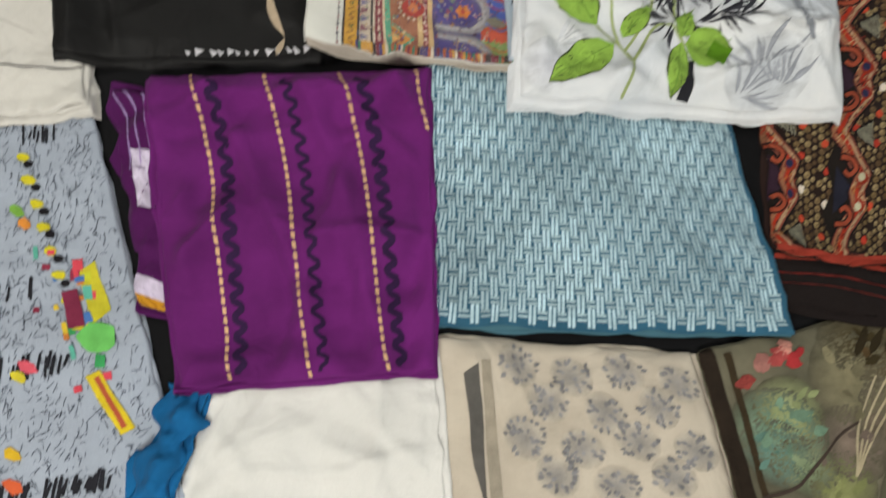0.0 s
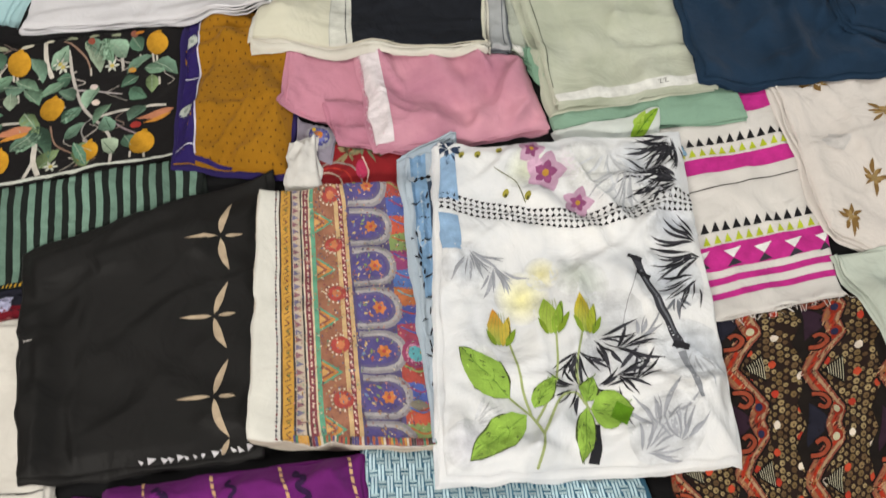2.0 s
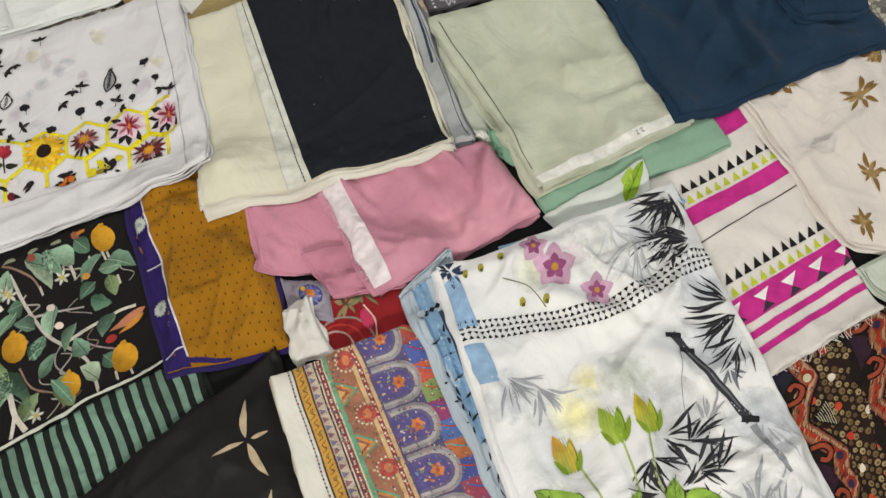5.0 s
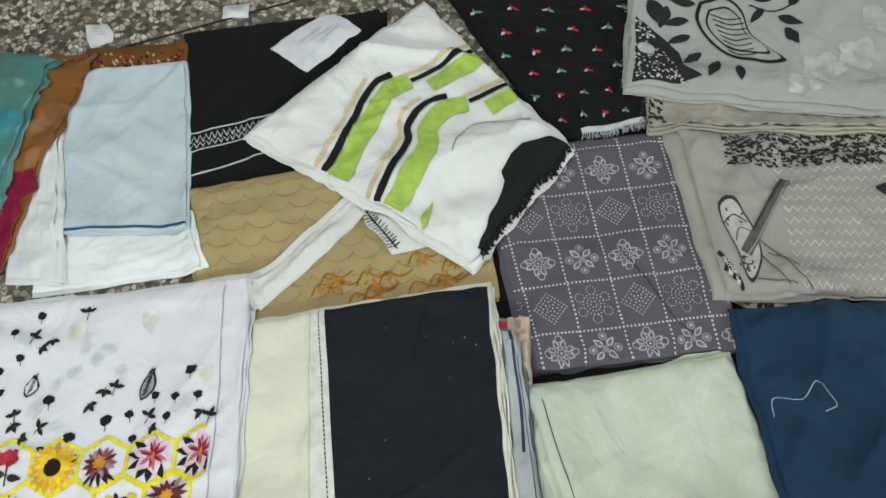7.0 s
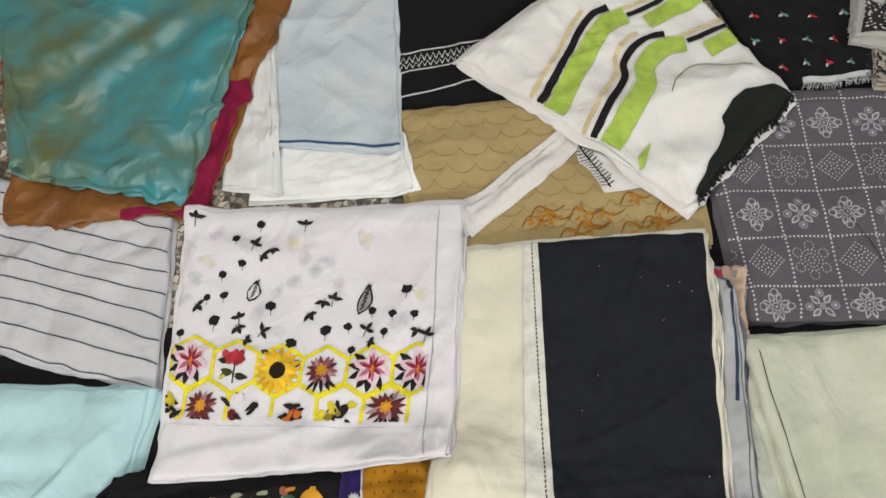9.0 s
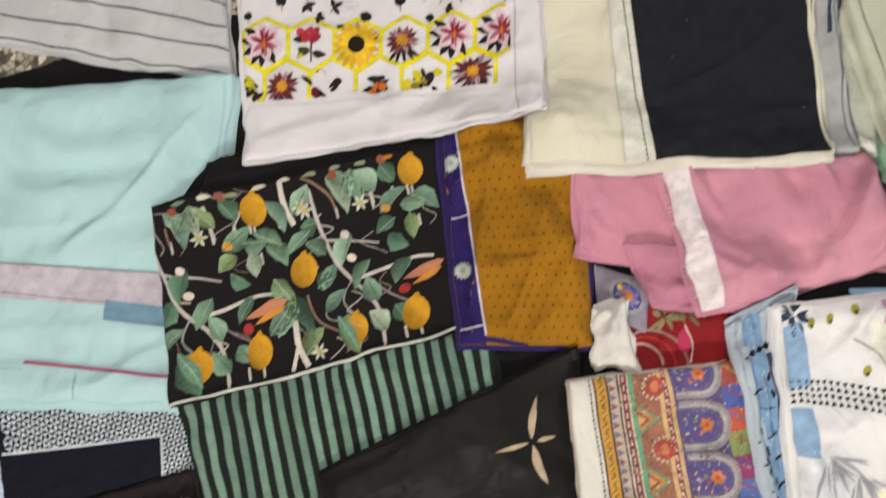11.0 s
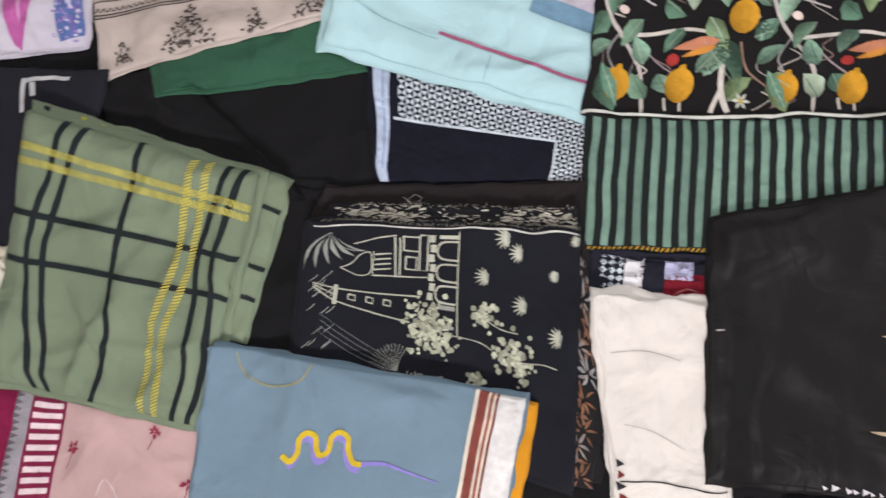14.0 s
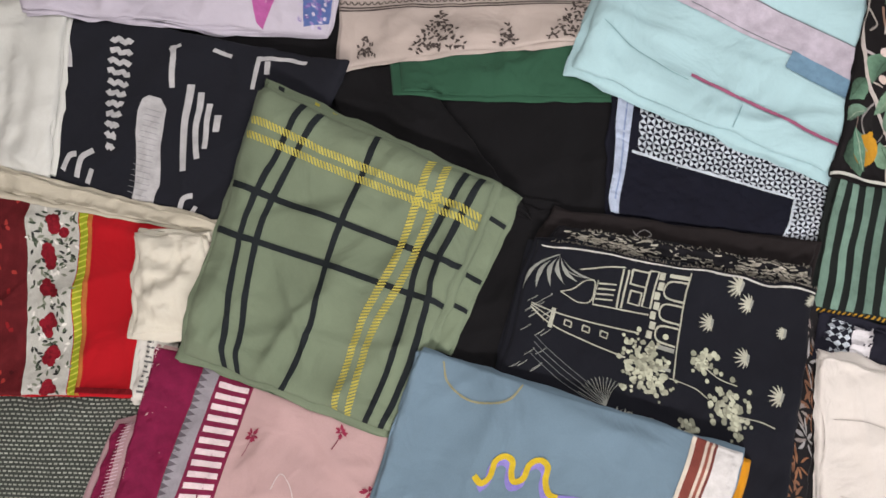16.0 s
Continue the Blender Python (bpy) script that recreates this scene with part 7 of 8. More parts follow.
        for d in (0, r.uniform(55, 80), r.uniform(-90, -60)):
            cl.add(leaf(x, y, r.uniform(0.012, 0.02), 0.0085, a + d), hexc("2a2627"), 2)
        stroke(cl, [(x, y), (x - 0.007 * math.cos(math.radians(a)), y - 0.012 * math.sin(math.radians(a)) + 0.006)], 0.0016, hexc("2a2627"), 2)
    for (p0, q0), (p1, q1) in (((0.262, 0.38), (0.282, 0.295)), ((0.652, 0.448), (0.682, 0.325))):
        dark = p0 > 0.5
        leaf_to(cl, (p0, q0), (p1, q1), 0.027, INKBLACK, 3, 0.08)
        leaf_to(cl, (p0 + 0.003, q0 - 0.008), (p1 - 0.001, q1 + 0.01), 0.021, hexc("8f9094" if dark else "cfced2"), 5, 0.08)
        for k in range(6):
            f = 0.15 + 0.13 * k
            line(cl, [(p0 + (p1 - p0) * f, q0 + (q1 - q0) * f), (p0 + (p1 - p0) * f + 0.017, q0 + (q1 - q0) * f - 0.018)], 0.0034 if dark else 0.002, INKBLACK, 7)
    # shade along the side fold and hem fold, drawn as grey lines
    line(cl, [(0.912, 0.03), (0.92, 0.5), (0.91, 0.99)], 0.0022, hexc("a9a9b2"), 1)
    line(cl, [(0.0, 0.81), (0.3, 0.835), (0.9, 0.885)], 0.0012, hexc("bdbcc2"), 1)
    cl.finish()


def green_sleeve():
    Cloth("cotton_strap", "long white cotton strap lying on tan cloth", [(-0.052, 2.048), (0.154, 2.196), (0.179, 2.159), (-0.042, 1.994)], cotton(hexc("d2d1cf")), thick=0.008, layers=2, rumple=0.002, size=0.04, seed=50, category="strap", group="")
    cl = Cloth("folded_kurta", "white cotton kurta with lime and black stripes and black cuffs", [(-0.044, 2.390), (0.361, 2.702), (0.603, 2.238), (0.365, 2.016)], cotton(hexc("dcdcda"), mottle=0.05), thick=0.032, layers=3, rumple=0.005, size=0.18, ragged=0.005, seed=51, category="kurta", creases=((142, -0.186, 0.022, 0.007), (-70, -0.28, 0.006, 0.012), ("u", 0.08, 0.006, 0.015), (60, 0.33, 0.006, 0.008)))
    lime, blk, bei = hexc("a2bd55"), hexc("1d1b1a"), hexc("cdbd94")
    sets = (([(0.0, 0.375), (0.14, 0.33), (0.275, 0.288), (0.4, 0.24), (0.495, 0.216), (0.597, 0.222)], [(0.646, 0.293), (0.73, 0.312), (0.817, 0.326), (1.0, 0.355)], [(0.0, 0.437), (0.16, 0.385), (0.322, 0.336), (0.45, 0.295), (0.56, 0.278), (0.64, 0.292)], [(0.69, 0.372), (0.78, 0.384), (0.864, 0.393), (1.0, 0.415)]),
            ([(0.0, 0.61), (0.18, 0.557), (0.367, 0.505), (0.436, 0.45), (0.52, 0.426), (0.608, 0.426), (0.704, 0.459)], [(0.767, 0.542), (0.85, 0.56), (1.0, 0.585)], [(0.0, 0.678), (0.2, 0.632), (0.401, 0.585), (0.48, 0.525), (0.56, 0.503), (0.66, 0.505), (0.75, 0.545)], [(0.815, 0.622), (0.9, 0.634), (1.0, 0.648)]))
    for front, rear, green, green_rear in sets:
        line(cl, [(p, q - 0.042) for p, q in front[:-1]], 0.009, bei, 0)
        line(cl, [(p, q - 0.036) for p, q in rear], 0.009, bei, 0)
        line(cl, green, 0.042, lime, 1)
        line(cl, green_rear, 0.04, lime, 1)
        line(cl, front, 0.0145, blk, 2)
        line(cl, rear, 0.0125, blk, 2)
    line(cl, [(0.455, 0.675), (0.56, 0.64), (0.713, 0.649), (0.921, 0.8)], 0.0024, hexc("7d8a5a"), 1)
    leaf_to(cl, (0.0, 0.795), (0.17, 0.757), 0.016, lime, 1)
    cl.add([at(cl, *p) for p in ((0.548, 0.869), (0.66, 0.848), (0.767, 0.852), (0.917, 0.92), (1, 0.985), (1, 1), (0.1, 1), (0.09, 0.985), (0.3, 0.955), (0.522, 0.905))], hexc("1c201d"), 1)
    cl.finish("stripes_panel", "lime, beige and black woven stripes", lift=0.003)
    fringe(cl, "near", 0.08, 1.0, 190, 0.011, hexc("1c201d"), 5, 0.0045, cl.last)


def paper():
    m = cotton(hexc("cfcfd3"), weave=0.05, sheen=0.0, rough=0.7)
    def slip(c, seed):
        p = Cloth("paper_slip", "small torn white paper slip with faint pencil marks", c, m, thick=0.0012, layers=1, rumple=0.0012, size=0.06, ragged=0.004, seed=seed, category="paper", group="paper slips", round_by=0.002)
        for k in range(3):
            line(p, [(0.3 + 0.1 * k, 0.35 + 0.13 * k), (0.5 + 0.1 * k, 0.36 + 0.13 * k), (0.7 + 0.06 * k, 0.33 + 0.13 * k)], 0.0012, hexc("8c8c96"), 1)
        p.finish("pencil_marking")
    slip([(0.004, 2.641), (0.147, 2.732), (0.211, 2.653), (0.083, 2.553)], 52)
    slip([(-0.432, 2.806), (-0.378, 2.803), (-0.358, 2.740), (-0.408, 2.728)], 53)
    slip([(-0.106, 2.798), (-0.036, 2.803), (-0.041, 2.757), (-0.113, 2.759)], 54)


# ---------- pieces at the other end ----------
def dark_group():
    bk = cotton(hexc("0f0f11"), mottle=0.15)
    Cloth("folded_cloth", "plain black cotton, pressed flat", [(-1.551, 1.198), (-1.143, 1.277), (-1.084, 0.990), (-1.409, 0.907)], bk, thick=0.01, layers=2, rumple=0.0015, seed=60, group="black pieces", creases=(("u", 0.13, 0.002, 0.006), ("u", 0.29, 0.002, 0.005)))
    Cloth("folded_cloth", "plain black cotton with soft creases", [(-1.336, 0.955), (-1.171, 0.971), (-1.141, 0.684), (-1.337, 0.635)], bk, thick=0.01, layers=2, rumple=0.002, seed=61, group="black pieces")
    Cloth("folded_cloth", "plain black cotton, loosely folded", [(-1.655, 1.098), (-1.492, 1.148), (-1.205, 0.947), (-1.533, 0.974)], bk, thick=0.012, layers=2, rumple=0.002, seed=62, group="black pieces")
    Cloth("folded_cloth", "plain bottle-green cotton under a block-printed cloth", [(-1.543, 1.197), (-1.173, 1.321), (-1.117, 1.195), (-1.487, 1.088)], cotton(hexc("2c5440"), mottle=0.14), thick=0.012, layers=2, rumple=0.002, seed=63)
    cl = Cloth("folded_cloth", "beige cotton with dark block-printed sprig pyramids and border", [(-1.719, 1.439), (-1.232, 1.572), (-1.177, 1.282), (-1.614, 1.101)], cotton(hexc("b5aaa2"), mottle=0.07), thick=0.02, layers=3, rumple=0.002, seed=64)
    r = random.Random(64)
    dk = hexc("4a4340")
    up = lambda p: 0.05 * p
    for q in (0.5, 0.515, 0.62, 0.69, 0.705):
        line(cl, [(0, q), (0.5, q + up(0.5)), (1, q + up(1))], 0.0022, dk, 1)
    for k in range(42):
        p = (k + 0.5) / 42
        x, y = at(cl, p, 0.655 + up(p))
        ring(cl, x, y, 0.0045, 0.0022, dk, 1, 7, 0.006, 0, 180)
        if k % 2:
            flower(cl, *at(cl, p, 0.57 + up(p)), 0.011, 6, dk, hexc("8a807a"), 1, 0.5, r)
    for p, q in ((0.18, 0.2), (0.5, 0.24), (0.82, 0.28), (0.34, 0.4), (0.66, 0.42)):
        flower(cl, *at(cl, p, q), 0.014, 8, dk, hexc("8a807a"), 1, 0.5, r)
    def pyramid(p, q, n, w):
        x0, y0 = at(cl, p, q)
        for j in range(n):
            for i in range(j + 1):
                x, y = x0 + (i - j / 2) * w, y0 + j * 0.0105
                if y < cl.h - 0.006:
                    for m in range(3):
                        cl.add(leaf(x + r.gauss(0, 0.002), y + r.gauss(0, 0.002), 0.009, 0.0042, r.uniform(0, 360), 0, 4), shade(dk, r.uniform(0.7, 1.5)), 1)
    pyramid(0.38, 0.75, 8, 0.0125), pyramid(0.88, 0.74, 8, 0.0125), pyramid(0.11, 0.85, 4, 0.01), pyramid(0.63, 0.87, 4, 0.01)
    cl.finish()


def navy_tri():
    cl = Cloth("folded_cloth", "navy cotton with a border of white triangle checks", [(-1.134, 1.207), (-0.727, 1.200), (-0.735, 1.050), (-1.085, 0.997)], cotton(hexc("10121e")), thick=0.014, layers=3, rumple=0.0015, seed=65)
    wt = hexc("bfcad2")
    s = 0.0128
    inner = lambda p, q: p < 0.81 and q > 0.46 + 0.1 * p
    for i in range(int(cl.w / s)):
        for j in range(int(cl.h / s)):
            x, y = (i + 0.1) * s, (j + 0.1) * s
            p, q = (x + s) / cl.w, (y + s) / cl.h
            if x / cl.w < 0.09 or inner((x + s / 2) / cl.w + 0.012, (y + s / 2) / cl.h - 0.05):
                continue
            c = (x + s / 2, y + s / 2)
            if (i + j) % 2:
                cl.add([(x, y), (x + s * 0.95, y), c], wt), cl.add([(x, y + s), (x + s * 0.95, y + s), c], wt)
            else:
                cl.add([(x, y), (x, y + s * 0.95), c], wt), cl.add([(x + s, y), (x + s, y + s * 0.95), c], wt)
    cl.add([at(cl, *k) for k in ((0.06, 0.475), (0.45, 0.52), (0.815, 0.56), (0.815, 1), (0.04, 1))], hexc("10121e"), 1)
    line(cl, [(0.08, 0.475), (0.45, 0.52), (0.81, 0.56)], 0.0042, wt, 3)
    line(cl, [(0.815, 0.55), (0.815, 0.995)], 0.0042, wt, 3)
    cl.add([at(cl, *p) for p in ((0.0, 0.02), (0.075, 0.05), (0.045, 0.995), (0.0, 0.995))], hexc("aab8cc"), 3)
    line(cl, [(0.045, 0.05), (0.03, 0.9)], 0.003, hexc("7d8fb0"), 4)
    cl.finish()


def building():
    bp = Cloth("folded_cloth", "dark cloth edge with brown and grey embroidered leaves", [(-0.734, 0.936), (-0.688, 0.867), (-0.647, 0.553), (-0.709, 0.551)], cotton(hexc("1b1a1c")), thick=0.014, layers=2, rumple=0.003, seed=66)
    r = random.Random(66)
    for k in range(14):
        sprays(bp, r.uniform(0.2, 0.8), 0.03 + 0.07 * k, hexc(r.choice(("8a6248", "9a9a9a", "7a5844", "8c8480"))), r, 7, 0.03, 0.006)
    bp.finish("embroidery")
    st = Cloth("folded_cloth", "plain brown-black cotton strip with a loose thread", [(-1.182, 0.975), (-0.750, 1.049), (-0.740, 0.963), (-1.188, 0.913)], cotton(hexc("1f1b1b"), mottle=0.12), thick=0.014, layers=2, rumple=0.0015, seed=67)
    line(st, [(0.33, 0.3), (0.36, 0.45), (0.4, 0.35), (0.37, 0.25), (0.35, 0.4), (0.42, 0.5)], 0.0011, hexc("a5a4a2"), 1)
    st.finish("loose_thread", "pale loose thread")
    es = Cloth("folded_cloth", "folded edge of blue-black cotton with pale thread embroidery", [(-1.158, 0.945), (-0.750, 1.003), (-0.741, 0.958), (-1.175, 0.904)], cotton(hexc("17171b"), mottle=0.15), thick=0.02, layers=3, rumple=0.003, size=0.05, seed=93, spread=0.004)
    for _ in range(420):
        p = r.choice((r.uniform(0.06, 0.4), r.uniform(0.02, 0.99), r.uniform(0.7, 0.99)))
        x, y = at(es, p, min(0.98, max(0.02, r.gauss(0.5, 0.25))))
        stroke(es, [(x, y), (x + r.uniform(0.003, 0.014), y + r.uniform(-0.004, 0.004))], r.uniform(0.001, 0.003), shade(hexc("b9b6a8"), r.uniform(0.5, 1.2)), 1)
    es.finish("embroidery", "pale thread embroidery")
    cl = Cloth("folded_cloth", "blue-black cotton embroidered with domes, a tower, trees and lotus flowers", [(-1.187, 0.913), (-0.738, 0.968), (-0.681, 0.548), (-1.176, 0.618)], cotton(hexc("14161d"), mottle=0.12), thick=0.024, layers=4, rumple=0.0018, seed=68, spread=0.01)
    g, g2 = hexc("aeb0a0"), hexc("8f938c")
    L = lambda pts, w=0.0024, c=g: line(cl, pts, w * 0.75, c, 1, 0, 4)
    # dome and lantern
    L([(0.13, 0.25), (0.17, 0.22), (0.2, 0.17), (0.235, 0.155), (0.245, 0.2), (0.24, 0.26), (0.2, 0.28), (0.16, 0.265), (0.13, 0.25)])
    for q in (0.165, 0.19, 0.215, 0.24):
        L([(0.255, q), (0.315, q - 0.012)], 0.0035)
    L([(0.25, 0.15), (0.25, 0.265)]), L([(0.325, 0.07), (0.335, 0.26)], 0.004), L([(0.345, 0.07), (0.35, 0.255)], 0.004)
    for p0, q0, p1, q1 in ((0.36, 0.06, 0.42, 0.13), (0.37, 0.16, 0.41, 0.22), (0.42, 0.05, 0.45, 0.22)):
        stroke(cl, [at(cl, *k) for k in ((p0, q0), (p1, q0), (p1, q1), (p0, q1), (p0, q0))], 0.0032, g, 1)
    L([(0.25, 0.27), (0.34, 0.262), (0.45, 0.25)], 0.003), L([(0.17, 0.12), (0.25, 0.09), (0.33, 0.06)], 0.003)
    for k in range(7):
        band(cl, 0.455 + 0.0055 * (k % 2), 0.475 + 0.0055 * (k % 2), 0.05 + 0.045 * k, 0.085 + 0.045 * k, g, 1)
    for k in range(3):
        y = 0.08 + 0.1 * k
        stroke(cl, curve([at(cl, 0.56, y), at(cl, 0.5, y + 0.005), at(cl, 0.485, y + 0.04), at(cl, 0.5, y + 0.075), at(cl, 0.56, y + 0.08)], 4), 0.003, g, 1)
    band(cl, 0.49, 0.56, 0.05, 0.068, g, 1), band(cl, 0.5, 0.56, 0.37, 0.39, g2, 1), band(cl, 0.5, 0.56, 0.46, 0.475, g2, 1)
    L([(0.56, 0.03), (0.565, 0.3), (0.575, 0.5)], 0.003)
    # tower
    L([(0.04, 0.36), (0.12, 0.365), (0.27, 0.36), (0.43, 0.345)], 0.0032), L([(0.04, 0.38), (0.12, 0.43), (0.26, 0.46), (0.4, 0.475)], 0.0032)
    band(cl, 0.115, 0.13, 0.345, 0.45, g, 1)
    L([(0.04, 0.37), (0.12, 0.4)])
    for p in (0.17, 0.235, 0.3):
        stroke(cl, [at(cl, *k) for k in ((p, 0.385), (p + 0.025, 0.388), (p + 0.025, 0.415), (p, 0.412), (p, 0.385))], 0.0026, g, 1)
    # trees of round leaves
    for p, q, n, sp in ((0.46, 0.43, 46, 0.032), (0.51, 0.52, 44, 0.03), (0.44, 0.53, 26, 0.024), (0.66, 0.385, 30, 0.02), (0.77, 0.54, 40, 0.028), (0.8, 0.6, 16, 0.02), (0.65, 0.68, 22, 0.018)):
        x, y = at(cl, p, q)
        for k in range(int(n * 1.7)):
            cl.add(disc(x + r.gauss(0, sp * 0.5), y + r.gauss(0, sp * 0.5), r.uniform(0.0024, 0.0052), n=7), shade(hexc("b4b8a2"), r.uniform(0.45, 1.15)), 1 + k % 4)
    L([(0.68, 0.41), (0.73, 0.435), (0.79, 0.44)], 0.002), L([(0.56, 0.5), (0.65, 0.505), (0.7, 0.53)], 0.002), L([(0.79, 0.56), (0.86, 0.55), (0.93, 0.55)], 0.002)
    cl.finish("embroidery", "cream thread embroidery", lift=0.0009)
    # lotus fans
    for p, q in ((0.78, 0.1), (0.66, 0.215), (0.8, 0.32), (0.93, 0.43), (0.91, 0.185), (0.73, 0.045), (0.98, 0.05)):
        x, y = at(cl, p, q)
        for a in range(-4, 5):
            cl.add(leaf(x + 0.004, y, (0.023 if p < 0.9 or q > 0.3 else 0.014) * (1 - 0.025 * a * a), 0.0032, 180 + a * 21 - 10, 0, 5), g, 1)
        cl.add(rect(x + 0.003, y - 0.006, x + 0.007, y + 0.006), g2, 2)
        cl.finish("lotus_embroidery", "cream thread lotus flower", lift=0.0009, whole=True)
    # palms and reeds
    for a in range(6):
        leaf_to(cl, (0.09, 0.06), (0.0 + 0.045 * a, 0.3 - 0.03 * a), 0.009, g2, 1, 0.15)
        leaf_to(cl, (0.095, 0.062), (0.012 + 0.045 * a, 0.27 - 0.03 * a), 0.005, hexc("14161d"), 3, 0.15)
    for k in range(20):
        p = r.uniform(0.02, 0.1)
        q = 0.32 + 0.4 * r.random()
        L([(p, q), (p + 0.02, q - 0.03), (p + 0.03, q - 0.05)], 0.0016, g2)
    for k in range(13):
        a = math.radians(180 + 110 * k / 13)
        L([(0.37, 0.72), (0.37 + 0.045 * math.cos(a), 0.72 + 0.07 * math.sin(a)), (0.37 + 0.1 * math.cos(a + 0.1), 0.72 + 0.13 * math.sin(a + 0.1))], 0.0012, g2)
    for k in range(4):
        L([(0.08, 0.52 + 0.03 * k), (0.2, 0.6 + 0.03 * k), (0.36, 0.68 + 0.02 * k)], 0.0015, hexc("6a6e70"))
    for k in range(60):
        p = r.uniform(0.38, 0.62)
        cl.add(leaf(*at(cl, p, 0.72 + r.uniform(-0.02, 0.05)), 0.009, 0.003, r.uniform(0, 360), 0, 3), g2, 1)
    L([(0.02, 0.03), (0.5, 0.012), (0.99, 0.02)], 0.0035, hexc("c2c2bc"))
    cl.finish("embroidery", "cream thread embroidery", lift=0.0009)
    fringe(cl, "far", 0.05, 1.0, 150, 0.006, hexc("77736a"), 6, 0.0014)
    fringe(es, "far", 0.1, 1.0, 80, 0.005, hexc("a09c90"), 7, 0.0014)


def pillow_bits():
    cl = Cloth("folded_cloth", "scraps of navy, white, lilac and red cotton side by side", [(-0.697, 0.936), (-0.505, 0.955), (-0.505, 0.886), (-0.692, 0.867)], cotton(hexc("1c1d28")), thick=0.014, layers=2, rumple=0.0015, seed=69)
    r = random.Random(69)
    band(cl, 0.2, 0.36, 0, 1, hexc("cfcfd2"))
    band(cl, 0.54, 0.78, 0.05, 0.5, hexc("a9aac6"), 1)
    band(cl, 0.55, 1, 0.35, 1, hexc("6a1220"))
    for i in range(3):
        for j in range(6):
            x, y = i * 0.0125, j * 0.0125
            cl.add([(x, y), (x + 0.012, y), (x + 0.006, y + 0.006)], hexc("bfcad2"), 1)
            cl.add([(x, y + 0.0125), (x + 0.012, y + 0.0125), (x + 0.006, y + 0.007)], hexc("bfcad2"), 1)
    line(cl, [(0.62, 0.9), (0.75, 0.7), (0.9, 0.85)], 0.002, hexc("b06a6a"), 2)
    cl.finish()
    pw = Cloth("folded_cloth", "plump white cotton bundle with a dark cord", [(-0.704, 0.869), (-0.518, 0.884), (-0.425, 0.531), (-0.597, 0.502)], cotton(hexc("d3cfc8"), mottle=0.08), thick=0.03, layers=2, rumple=0.0028, size=0.2, ragged=0.005, seed=70, folds=4)
    line(pw, [(0.05, 0.8), (0.4, 0.79), (0.75, 0.82), (1, 0.83)], 0.0024, hexc("35302e"), 1)
    line(pw, [(0.1, 0.25), (0.4, 0.23), (0.7, 0.26)], 0.0012, hexc("a5a09a"), 1)
    line(pw, [(0.15, 0.55), (0.4, 0.58), (0.65, 0.65)], 0.0012, hexc("a5a09a"), 1)
    for k in range(4):
        pw.add([at(pw, 0.02 + 0.02 * (k % 2), 0.7 + 0.05 * k), at(pw, 0.1, 0.72 + 0.05 * k), at(pw, 0.03, 0.74 + 0.05 * k)], hexc("6a2e2a" if k % 2 else "2a2a30"), 1)
    pw.finish("cord", "thin dark cord")


